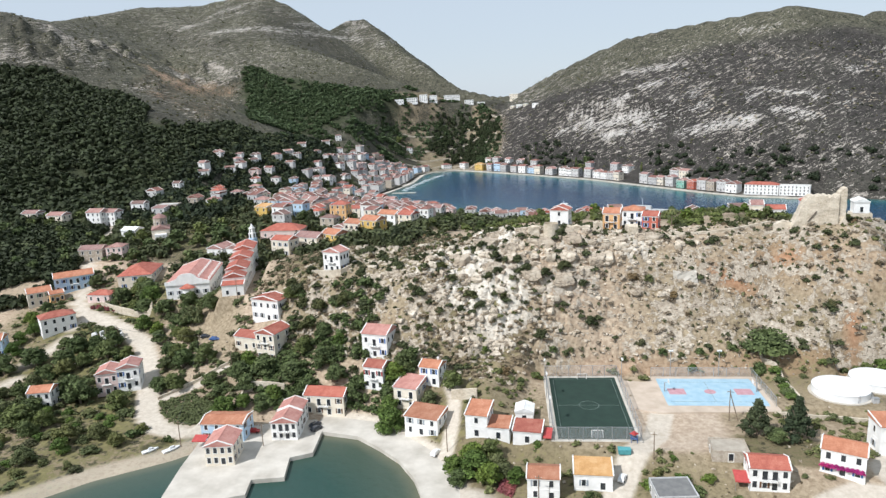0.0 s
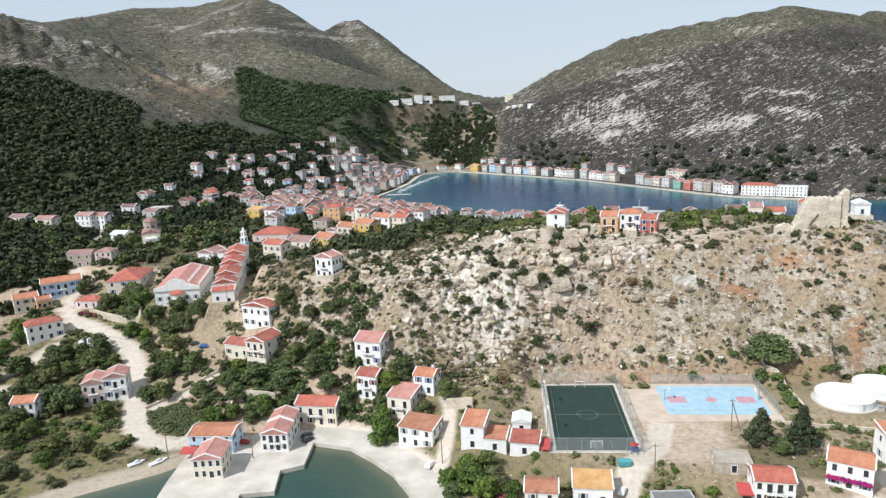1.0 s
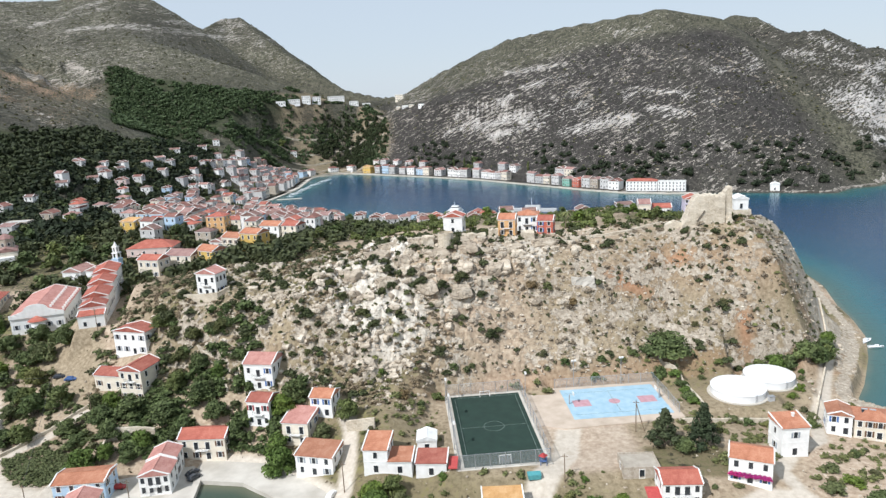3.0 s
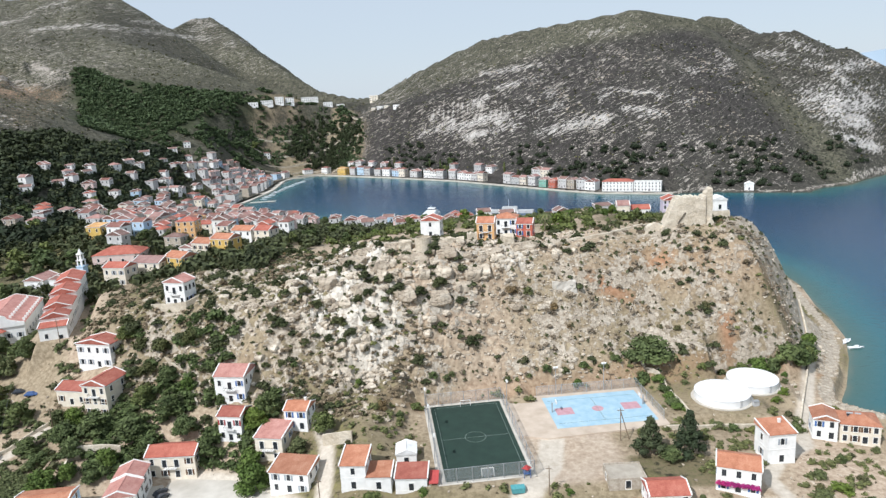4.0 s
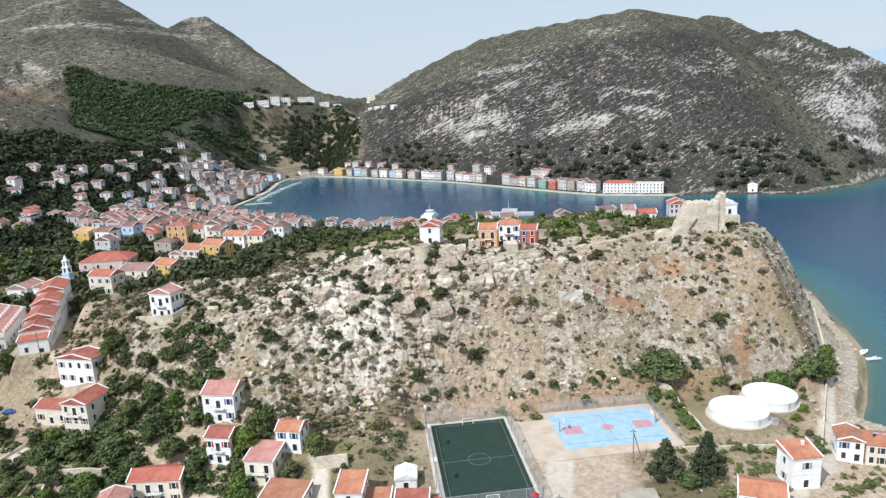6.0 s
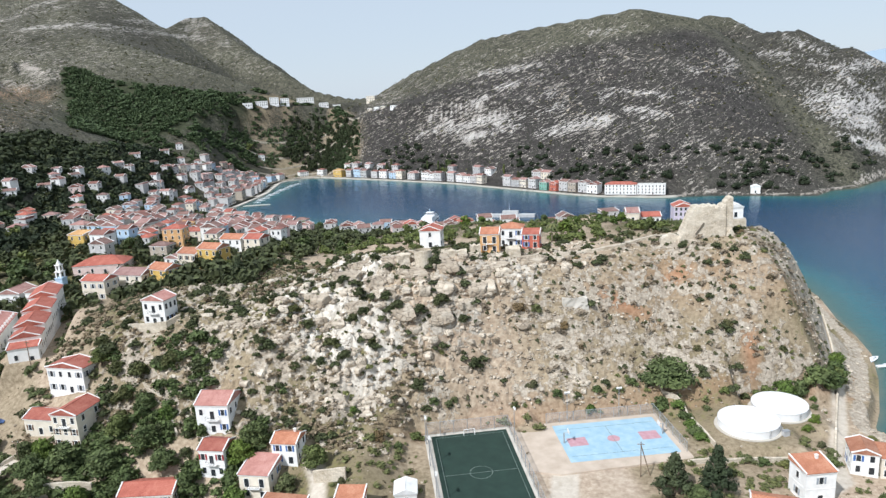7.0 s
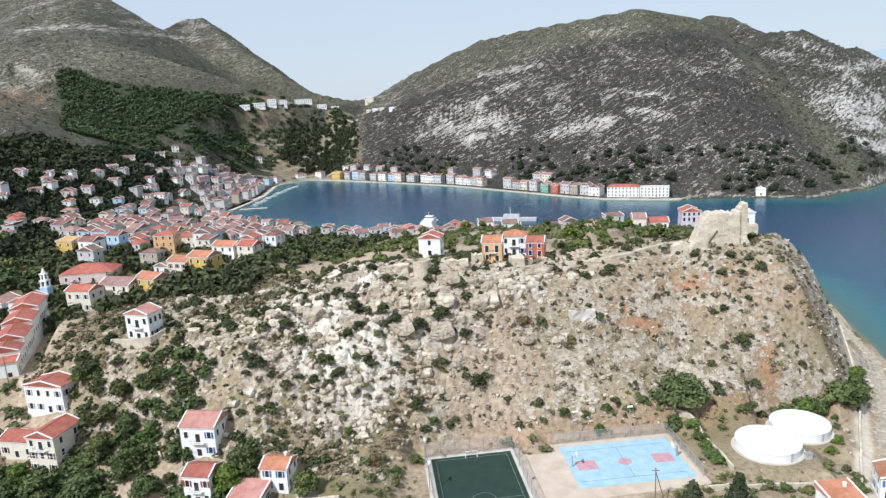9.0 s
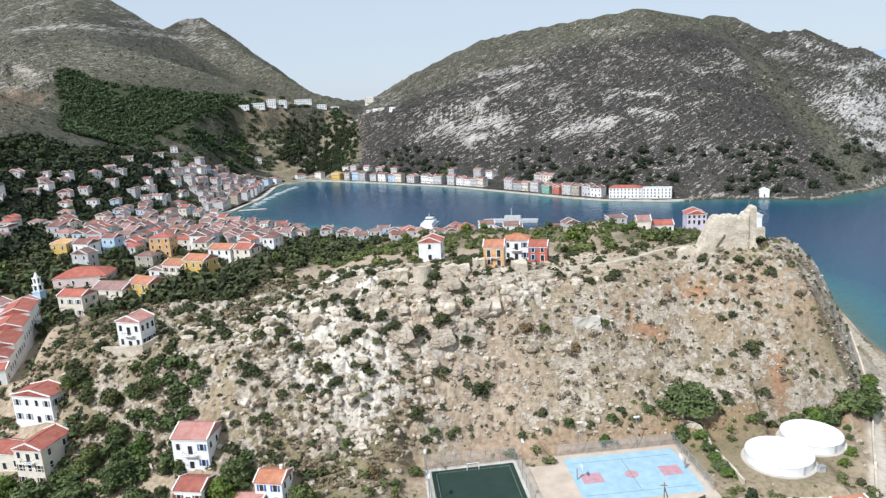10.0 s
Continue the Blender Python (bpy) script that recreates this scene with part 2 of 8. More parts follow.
def land(x, y):
    """Height of the ground, before rocks and pads."""
    x, y = np.asarray(x, float), np.asarray(y, float)
    bay, gulf = shore_distance(x, y, BAY), shore_distance(x, y, GULF)
    fx, yf, zf, yc, zc = (np.array(c, float) for c in zip(*FACE))
    foot_y, foot_z, crest_y, crest_z = (np.interp(x, fx, c) for c in (yf, zf, yc, zc))
    rise = (y - foot_y) / (crest_y - foot_y)
    bent = rise - 0.09 * np.sin(np.clip(rise, 0, 1) * 6.283)
    south = foot_z + bent * (crest_z - foot_z)
    top = crest_z + 1.5 * waves(x, y, 40, 3) - np.interp(x, [-110, -60, 0, 40, 60], [0.03, 0.11, 0.11, 0.09, 0.06]) * np.maximum(0, y - crest_y - 8) - np.interp(x, [20, 50], [0, 0.11]) * np.maximum(0, y - 303)
    hill = soft_min(south, top, 3)
    east = np.interp(gulf * np.interp(y, [320, 360], [1, 1.5]), [0, 8, 13.5, 19, 24.5, 29, 33.5, 39, 47, 80], [0, 3.5, 9, 20, 32, 41, 46.5, 51, 58, 80])
    hill = soft_min(hill, np.where(x > 0, east, 90), 1.5)
    hill = soft_min(hill, 24 + (x + 205) * 0.5, 3)
    harbour = 1.2 + np.interp(x, [-100, 0, 40, 60], [0.17, 0.48, 0.8, 1.15]) * np.maximum(0, gulf - 12)
    hill = np.where(y > 300, soft_min(hill, harbour, 3), hill)
    near = np.interp(y, [110, 150, 165, 176, 215, 240], [1.4, 1.8, 3.2, 6.5, 7, 9]) * np.interp(x, [30, 85], [1, 0.5])
    west = 1.2 + np.maximum(0, bay - 8) * 0.42
    near = near + (soft_min(west, 13, 2) - near) * np.clip((-45 - x) / 12, 0, 1)
    vale = np.interp(y, [140, 175, 195, 230, 260, 320, 380, 500], [0.8, 2.8, 6, 14, 21, 29, 33, 37])
    vale = soft_min(vale, harbour, 3)
    low = np.where(x > -150, soft_min(near, np.where(y < 260, near, harbour), 2), 0)
    low = low + (vale - low) * np.clip((-128 - x) / 45, 0, 1)
    z = soft_max(hill, low, 1.5)
    far = np.clip((np.hypot(x + 40, y - 230) - 230) / 200, 0, 1)
    rough = rolling(x, y, 160, 5) * 9 + rolling(x, y, 30, 2, 3) * 2.2
    tents = [tent(x, y, r, k) for r, k in ((RIDGE_WEST, 0.44), (RIDGE_PEAK, 0.74), (RIDGE_SPUR, 0.43), (RIDGE_EAST, 0.62), (RIDGE_CAPE, 0.6))]
    brow, reach = tents[0]  # the western mountain falls off faster towards the saddle
    tents[0] = (brow - 0.22 * reach * np.clip((x + 810) / 120, 0, 1) * np.clip((y - 1080) / 150, 0, 1), reach)
    hills = functools.reduce(np.maximum, [h for h, _ in tents])
    rough = (rough - 3) * np.clip(functools.reduce(np.minimum, [d for _, d in tents]) / 130, 0.12, 1)
    ramp = np.clip((hills - 8) / 70, 0, 1)
    hills = hills + rough * far * ramp
    z = soft_max(z, hills, 6)
    z = np.where((y > 480) & (x < 128), np.minimum(z, np.interp(gulf, [0, 19, 50, 95, 150], [1.1, 1.1, 20, 72, 400])), z)
    shore = np.minimum(bay, gulf)
    wet = np.where(shore > 0, 0.25 + shore * (1 + 1.3 * np.clip((x - 40) / 20, 0, 1) * np.clip((345 - y) / 30, 0, 1)), np.maximum(-7, 0.25 + 0.22 * shore))
    return np.minimum(z, wet)


# ---- ground and sea ----
PADS = []  # level places: x, y, turn, half width, half depth, height, soft edge


def box_distance(x, y, px, py, turn, hw, hd):
    c, s = math.cos(radians(turn)), math.sin(radians(turn))
    u, v = (x - px) * c + (y - py) * s, -(x - px) * s + (y - py) * c
    return np.maximum(np.abs(u) - hw, np.abs(v) - hd)


def line_distance(x, y, line):
    best = np.full(np.shape(x), 1e9)
    for (ax, ay), (bx, by) in zip(line, line[1:]):
        dx, dy = bx - ax, by - ay
        k = np.clip(((x - ax) * dx + (y - ay) * dy) / (dx * dx + dy * dy), 0, 1)
        best = np.minimum(best, np.hypot(x - ax - k * dx, y - ay - k * dy))
    return best


PADS += [(-26.5, 198, 13.5, 13.5, 24, 7.0, 8.0), (10.8, 217.5, 12.4, 18, 13, 7.0, 6.0), (5, 192, 13, 17, 14, 6.6, 6.0),
         (47.5, 226, 0, 12, 11, 7.2, 4.0), (62, 238, 0, 9.5, 9.5, 6.4, 4.0), (-185, 243, 28, 6.5, 20, 27.0, 5.0), (-219, 250, 28, 12, 19, 21.0, 5.0)]


def surface(x, y):
    """The ground with its level places, without loose rock."""
    x, y = np.asarray(x, float), np.asarray(y, float)
    z = land(x, y)
    for px, py, turn, hw, hd, high, edge in PADS:
        k = np.clip(1 - box_distance(x, y, px, py, turn, hw, hd) / edge, 0, 1)
        k = k * k * (3 - 2 * k)
        z = z * (1 - k) + high * k
    return z


def height(x, y):
    return float(surface(np.array([x]), np.array([y]))[0])


def blocks(x, y, size, seed, edge=3.5):
    """Broken rock: flat-topped cells of differing height with clefts between."""
    u, v = x / size, y / size
    i, j = np.floor(u), np.floor(v)
    d1, d2, tall = np.full(x.shape, 9.0), np.full(x.shape, 9.0), np.zeros(x.shape)
    for a in (-1, 0, 1):
        for b in (-1, 0, 1):
            p, q = i + a, j + b
            r = [np.modf(np.abs(np.sin(p * k + q * l + seed) * 43758.5453))[0] for k, l in ((127.1, 311.7), (269.5, 183.3), (419.2, 371.9))]
            d = np.hypot(p + r[0] - u, q + r[1] - v)
            new_best = d < d1
            d2 = np.where(new_best, d1, np.minimum(d2, d))
            tall = np.where(new_best, r[2], tall)
            d1 = np.minimum(d1, d)
    return tall * np.clip((d2 - d1) * edge, 0, 1)


ROADS = [([(-138.9, 163), (-152, 159), (-162, 159), (-172, 165), (-180, 174), (-190, 186), (-199, 196), (-212, 208), (-229, 216), (-246, 222), (-262, 226)], 3.6),
         ([(-262, 226), (-272, 232), (-282, 244), (-300, 262), (-322, 290), (-345, 325), (-372, 365), (-395, 410), (-412, 470)], 3.2),
         ([(-262, 226), (-255, 208), (-252, 196), (-250, 180), (-246, 165)], 2.2), ([(-176, 172), (-170, 182), (-164, 189), (-160, 194)], 1.2),
         ([(-63, 166), (-65, 178), (-68, 190), (-72, 197)], 2.0), ([(-16, 140), (-13.5, 157), (-11.5, 170), (-5, 184), (-4, 200)], 3.4),
         ([(60, 150), (53, 172), (50, 184), (56, 194), (66, 203), (68, 214), (76, 231), (90, 267), (97, 300)], 1.8),
         ([(53, 172), (44, 172), (36, 166), (30, 150)], 3.0), ([(-30, 268), (-14, 271), (-2, 274.5), (9, 277.5), (19, 281), (26, 286), (36, 290), (46, 292)], 2.0),
         ([(-58, 150), (-40, 146), (-16, 146), (10, 150), (30, 152)], 2.4)]


BEDS = [(-156, 72, -73, 99, 4), (-129, 57, -43, 77, 5), (-58, 67, 11, 99, 7), (-43, 60, 20, 85, 8), (-8, 54, 69, 71, 7), (-171, 50, -122, 68, 4), (-104, 47, -43, 60, 5), (66, 93, 80, 99, 5), (80, 99, 129, 93, 4), (90, 79, 125, 75, 4), (168, 117, 205, 122, 6), (213, 115, 231, 123, 5), (159, 81, 212, 92, 6), (211, 89, 255, 99, 5), (220, 140, 231, 124, 4), (239, 111, 254, 99, 3), (106, 70, 136, 71, 3), (-84, 130, -6, 136, 4), (-58, 110, 1, 121, 4), (128, 90, 164, 94, 3), (64, 174, 107, 178, 4), (250, 202, 279, 180, 5)]
WEST_BEDS = [(-820, 246, -756, 252, 7), (-756, 252, -694, 245, 8), (-694, 245, -632, 227, 7), (-920, 262, -830, 292, 6), (-900, 285, -840, 318, 8), (-760, 292, -690, 280, 8), (-740, 270, -640, 240, 7), (-690, 245, -590, 205, 5)]
CRAGS = [(283, 135, 314, 121, 9), (312, 150, 339, 131, 8), (318, 123, 351, 97, 8), (302, 75, 393, 76, 19), (301, 60, 352, 51, 10), (301, 43, 352, 25, 6), (350, 111, 410, 115, 8)]  # on the cape beyond the gully


def bed_cover(x, z, strokes=None):
    """Nearness to the pale beds that climb the mountain to the east."""
    out = np.zeros(x.shape)
    for ax, az, bx, bz, thick in strokes or BEDS + CRAGS:
        k = np.clip(((x - ax) * (bx - ax) + (z - az) * (bz - az)) / ((bx - ax) ** 2 + (bz - az) ** 2), 0, 1)
        out = np.maximum(out, np.exp(-(np.hypot(x - ax - k * (bx - ax), z - az - k * (bz - az)) / thick) ** 2))
    return out


CLEARING = [(-203, 231), (-179, 226), (-164, 211), (-161, 200), (-166, 196), (-172, 206), (-184, 211), (-198, 221)]
VALLEY_HEAD = [(-425, 200), (-335, 205), (-303, 228), (-300, 262), (-330, 305), (-352, 335), (-425, 330)]
WOOD_WEST = [(-950, 480), (-738, 584), (-722, 613), (-694, 625), (-642, 629), (-589, 622), (-535, 587), (-505, 600), (-507, 672), (-463, 684), (-421, 586), (-433, 548), (-437, 488), (-405, 449), (-390, 355), (-459, 325), (-950, 300)]
WOOD_GROVE = [(-675, 952), (-666, 968), (-612, 964), (-566, 965), (-530, 967), (-494, 980), (-464, 1008), (-432, 1013), (-435, 986), (-450, 917), (-462, 858), (-485, 829), (-500, 770), (-520, 730), (-548, 765), (-610, 875), (-655, 925)]
WOOD_EDGE = [(-520, 590), (-455, 600), (-417, 640), (-440, 800), (-405, 900), (-300, 960), (-260, 1010), (-290, 1090), (-440, 1080), (-480, 820), (-470, 690)]
OUTCROP = [(-98, 226), (-100, 262), (-84, 289), (-62, 284), (-52, 264), (-22, 269), (4, 281), (8, 266), (-12, 252), (-26, 243), (-31, 234), (-46, 225), (-72, 222)]


def within_soft(x, y, loop, edge):
    """1 inside a loop, 0 outside, with an uneven soft edge."""
    return np.clip(0.5 - (shore_distance(x, y, loop) + edge * rolling(x, y, 5 * edge, 51)) / edge, 0, 1)


def masks(x, y, z):
    """Cover of the ground: bare rock, scrub, dry grass, paving and red earth, each 0 to 1."""
    gulf, bay = shore_distance(x, y, GULF), shore_distance(x, y, BAY)
    fx, yf, zf, yc, zc = (np.array(c, float) for c in zip(*FACE))
    rise = (y - np.interp(x, fx, yf)) / (np.interp(x, fx, yc) - np.interp(x, fx, yf))
    on_hill = np.clip(rise * 4 + 0.3, 0, 1) * np.clip((x + 165) / 30, 0, 1) * np.clip((330 - y) / 40, 0, 1) * (gulf > 2)
    n1, n2 = rolling(x, y, 45, 1), rolling(x, y, 160, 7)
    # pale ledges on the western half of the face, earth and scree on the eastern half
    ledge = np.clip(1 - np.abs(rise - 0.62) / 0.5, 0, 1) * np.clip((5 - x) / 60, 0.25, 1)
    rock = on_hill * np.clip(0.43 + 0.14 * ledge + 0.22 * n1, 0, 0.85)
    cliff = on_hill * np.clip((x - 48) / 12, 0, 1)
    rock = np.maximum(rock, cliff * np.clip(0.5 + 0.4 * n1, 0, 1))
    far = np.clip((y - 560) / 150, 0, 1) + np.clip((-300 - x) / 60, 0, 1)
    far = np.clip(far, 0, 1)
    strata = waves(x * 0.55 + z * 1.3, y * 0.5 - z * 0.4, 26, 4) * 0.6 + n1 * 0.5
    east = np.clip((x + 330) / 60, 0, 1)
    slabs = bed_cover(x, z)
    gully = np.exp(-((x - np.interp(z, [25, 49, 70, 96, 151, 176], [291, 283, 269, 252, 244, 204])) / 17) ** 2)
    hillrock = east * np.clip(0.24 + 0.10 * np.exp(-((x + 100) / 80) ** 2 - ((z - 62) / 32) ** 2) + 0.25 * slabs * (0.8 + 0.7 * n1) - 0.30 * gully + 0.12 * strata + 0.10 * n2
                              - 0.12 * np.clip((z - 130) / 40, 0, 1) - 0.10 * np.clip((30 - z) / 20, 0, 1), 0, 0.9)
    west_beds = bed_cover(x, z, WEST_BEDS) * np.clip(0.65 + 0.8 * waves(x, z * 2.2, 34, 31), 0, 1)
    cape = bed_cover(x, z, CRAGS)
    hillrock = hillrock + east * (0.22 * cape + 0.12 * np.exp(-((x + 185) / 75) ** 2 - ((z - 55) / 38) ** 2))
    west_crag = np.clip(1 - np.abs(z - 185) / 75, 0, 1) * (1 - east) * np.clip((1050 - y) / 120, 0.0, 1)
    hillrock = np.maximum(hillrock, west_crag * np.clip(0.2 + 0.3 * strata, 0, 0.75))
    hillrock = np.maximum(hillrock, (1 - east) * np.clip((z - 120) / 60, 0, 1) * np.clip(0.21 + 0.12 * strata + 0.10 * n2 + 0.36 * west_beds, 0, 0.75))
    brow = (1 - east) * np.clip((y - 1000) / 120, 0, 1) * np.clip((z - 170) / 60, 0, 1)
    hillrock = np.maximum(hillrock, brow * np.clip(0.16 + 0.25 * strata + 0.36 * west_beds, 0, 0.75))
    rock = rock * (1 - far) + hillrock * far
    outcrop = on_hill * within_soft(x, y, OUTCROP, 7)
    rock = np.maximum(rock, outcrop * np.clip(0.60 + 0.16 * n1, 0, 0.9))
    shoreline = np.clip(1 - np.abs(gulf - 4) / 5, 0, 1) * (x > 60)
    rock = np.maximum(rock, shoreline * 0.85)
    green = np.clip(0.25 + 0.3 * n1, 0, 1) * (1 - on_hill) + on_hill * np.clip(0.30 + 0.20 * np.clip((-30 - x) / 40, 0, 1) + 0.3 * n1 + 0.2 * n2, 0, 0.72)
    green = green * (1 - far) + far * np.clip(0.95 + 0.2 * n1, 0, 1)
    pine = far * (1 - east) * np.clip((160 - z) / 40, 0, 1) * np.clip((z - 20) / 25, 0, 1)
    green, rock = np.maximum(green, pine), rock * (1 - 0.8 * pine)
    dry = np.clip(0.5 + 0.6 * n1 + 0.3 * on_hill * np.clip((-30 - x) / 40, 0, 1), 0, 1)
    brown = within_soft(x, y, [(-655, 660), (-775, 930), (-653, 925), (-530, 745), (-505, 630)], 25)
    purple = within_soft(x, y, [(-765, 600), (-815, 690), (-845, 850), (-820, 985), (-665, 955), (-690, 905), (-745, 860), (-700, 700), (-715, 625)], 14)
    rock = np.maximum(rock, far * np.clip(0.20 * brown + 0.31 * purple + 0.4 * strata * np.maximum(brown, purple), 0, 0.8))
    valley = np.clip((-105 - x) / 30, 0, 1) * (1 - far) * (1 - on_hill)
    green = np.maximum(green, valley * np.clip(0.5 + 0.4 * n1, 0, 1))
    yards = np.clip((x + 62) / 8, 0, 1) * np.clip((222 - y) / 10, 0, 1) * (1 - on_hill)
    green = green * (1 - 0.3 * yards)
    bare = within_soft(x, y, CLEARING, 5)
    green, dry = green * (1 - 0.6 * bare), np.maximum(dry, 0.6 * bare)
    quarter = np.clip((y - 262) / 25, 0, 1) * np.clip((-105 - x) / 30, 0, 1) * (1 - far)
    green = np.maximum(green, quarter * np.clip(0.75 + 0.3 * n1, 0, 1))
    red = on_hill * np.clip((x - 5) / 25, 0, 1) * np.clip(1 - np.abs(rise - 0.7) / 0.25, 0, 1) * np.clip(0.5 * n1 + 0.2, 0, 1)
    for sx, sy, wx, wy in ((17.5, 256.2, 10, 2.2), (36.5, 266.5, 5.5, 2.5), (57, 252.5, 3, 3.5)):
        streak = on_hill * np.exp(-((x - sx) / wx) ** 2 - ((y - sy) / wy) ** 2) * np.clip(1.3 + 0.5 * n1, 0, 1)
        red, rock, green = np.maximum(red, streak), rock * (1 - 0.25 * streak), green * (1 - 0.6 * streak)
    red = np.maximum(red, np.clip(1 - np.abs(rise - 0.02) / 0.16, 0, 1) * np.clip((x + 60) / 20, 0, 1) * 0.85 * on_hill)
    red = np.maximum(red, brown * 0.5)
    green = green * (1 - 0.34 * brown - 0.05 * purple)
    lush = np.clip(0.75 + 0.5 * n1, 0, 1) * (1 - far) + far * np.where(east > 0.5, np.clip((z - np.interp(x, [-240, -126, -44, 33, 107, 212], [88, 112, 134, 152, 160, 168])) / 14, 0, 1) * 0.9 + 0.25 * np.clip(n2, 0, 1) + 0.7 * gully + 0.35 * np.clip((x - 240) / 40, 0, 1), 0.8 + 0.35 * n2)
    lush = np.clip(lush, 0, 1) * (1 - np.where(east > 0.5, 0.15, 0.05 + 0.2 * np.clip((170 - z) / 60, 0, 1)) * far)
    terraces = far * np.clip(1.5 * (1 - np.hypot((x + 345) / 130, (y - 1020) / 110) ** 2), 0, 1)
    green, lush = green * (1 - terraces * np.clip(0.42 + 0.5 * n1, 0, 0.62)), lush * (1 - 0.3 * terraces)
    dry = dry * (1 - 0.2 * terraces)
    belt = np.clip((y - 308) / 15, 0, 1) * (1 - far) * (1 - on_hill * 0.5)
    green = np.maximum(green, belt * np.clip(0.6 + 0.4 * n1, 0, 1))
    slope_grass = on_hill * np.exp(-((x - 75) / 9) ** 2 - ((y - 262) / 9) ** 2)
    rock, green, dry = rock * (1 - 0.55 * slope_grass), np.maximum(green, 0.5 * slope_grass), np.maximum(dry, slope_grass)
    weeds = np.clip(1 - box_distance(x, y, 25, 184, 8, 13, 6.5) / 3, 0, 1)
    green, dry = np.maximum(green, weeds * np.clip(0.55 + 0.3 * n1, 0, 1)), np.maximum(dry, weeds)
    lot = np.clip(1 - box_distance(x, y, 0, 191, 13, 12, 12) / 4, 0, 1) * np.clip(0.8 + 0.6 * n1, 0, 1)
    green, dry, red = green * (1 - lot), dry * (1 - lot), np.maximum(red, 0.25 * lot)
    pave = np.zeros(x.shape)
    for line, half in ROADS:
        pave = np.maximum(pave, np.clip((half + 0.8 - line_distance(x, y, line)) / 1.2, 0, 1))
    strand = np.clip(1 - (bay - 5) / 3, 0, 1) * (bay < 9) * (x < -100)
    quay = np.clip((np.where(x < -48, 12.5, 9) - bay) / 2, 0, 1) * (x > -112) * (bay > -1)
    harbour_walk = np.clip((9 - gulf) / 2, 0, 1) * (gulf > -1) * (y > 500) * (x < 120)
    pave = np.maximum.reduce([pave, 0.4 * strand, quay, harbour_walk, 0.5 * lot])
    slab = within_soft(x, y, [(-93, 270), (-84, 290), (-66, 274), (-57, 248), (-67, 242), (-82, 256)], 3)
    rock = np.maximum(rock, 0.95 * slab)
    pale = np.clip(np.maximum.reduce([outcrop * np.clip(0.7 + 0.5 * n1, 0, 1), slab, far * np.clip(east * (0.05 + 0.6 * slabs + 0.4 * cape) + (1 - east) * 0.4 * west_beds, 0, 0.7)]), 0, 1)
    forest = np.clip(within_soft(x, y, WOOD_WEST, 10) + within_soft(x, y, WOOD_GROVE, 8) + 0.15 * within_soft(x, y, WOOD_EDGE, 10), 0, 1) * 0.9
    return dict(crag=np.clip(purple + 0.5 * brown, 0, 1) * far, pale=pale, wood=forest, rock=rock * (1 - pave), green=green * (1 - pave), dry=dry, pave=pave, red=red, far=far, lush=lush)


def axis(stops):
    out = [stops[0][0]]
    for (a, step), (b, _) in zip(stops, stops[1:]):
        n = max(1, round((b - a) / step))
        out += [a + (b - a) * (k + 1) / n for k in range(n)]
    return np.array(out)


def sheet(name, xs, ys, z, mat, attrs):
    nx, ny = len(xs), len(ys)
    X, Y = np.meshgrid(xs, ys)
    co = np.stack([X, Y, z], -1).reshape(-1, 3)
    k = np.arange(nx * ny).reshape(ny, nx)
    q = np.stack([k[:-1, :-1], k[:-1, 1:], k[1:, 1:], k[1:, :-1]], -1).reshape(-1, 4)
    me = bpy.data.meshes.new(name)
    me.vertices.add(len(co)), me.loops.add(q.size), me.polygons.add(len(q))
    me.vertices.foreach_set("co", co.ravel())
    me.loops.foreach_set("vertex_index", q.ravel().astype(np.int32))
    me.polygons.foreach_set("loop_start", np.arange(0, q.size, 4, dtype=np.int32))
    me.polygons.foreach_set("use_smooth", np.ones(len(q), bool))
    me.update(calc_edges=True)
    for key, v in attrs.items():
        a = me.attributes.new(key, "FLOAT", "POINT")
        a.data.foreach_set("value", np.ascontiguousarray(v, np.float32).ravel())
    if "rock" in attrs:  # broken rock keeps its hard facets
        hard = (np.asarray(attrs["rock"]).ravel()[q].mean(1) > 0.3) & (np.asarray(attrs["far"]).ravel()[q].mean(1) < 0.5)
        hard |= np.asarray(attrs["crag"]).ravel()[q].mean(1) > 0.35
        me.polygons.foreach_set("use_smooth", ~hard)
    me.materials.append(mat)
    return new(name, me)


GX = axis([(-2600, 60), (-1200, 14), (-860, 5), (-640, 14), (-420, 6), (-235, 2.2), (-190, 0.8), (125, 4), (180, 8), (520, 30), (1500, 100), (4200, 100)])
GY = axis([(-300, 20), (100, 2.2), (165, 0.8), (300, 3), (400, 5), (780, 4), (1000, 8), (1100, 14), (1600, 60), (3600, 100)])
GXX, GYY = np.meshgrid(GX, GY)
GZ = surface(GXX, GYY)
MASK = masks(GXX, GYY, GZ)
padded = np.zeros(GXX.shape)
for pad in PADS:
    padded = np.maximum(padded, np.clip(1.5 - box_distance(GXX, GYY, *pad[:5]) / 3, 0, 1))
loose = np.clip((GYY - 190) / 10, 0, 1) * np.clip((330 - GYY) / 30, 0, 1) * np.clip((GXX + 165) / 20, 0, 1) * np.clip((118 - GXX) / 10, 0, 1) * (GZ > 3) * (1 - np.clip(padded, 0, 1))
calm = np.clip((15 - GXX) / 50, 0.3, 1)  # scree on the eastern half
ledges = MASK["pale"] * np.clip(1 - MASK["far"], 0, 1)
RZ = GZ + loose * calm * (blocks(GXX, GYY, 6.5, 1) * 2.2 * np.clip(MASK["rock"] * 2 - 0.3, 0, 1) + blocks(GXX + 3, GYY, 2.8, 4) * 1.3 * np.clip(MASK["rock"] * 2, 0.15, 1) - 0.5)
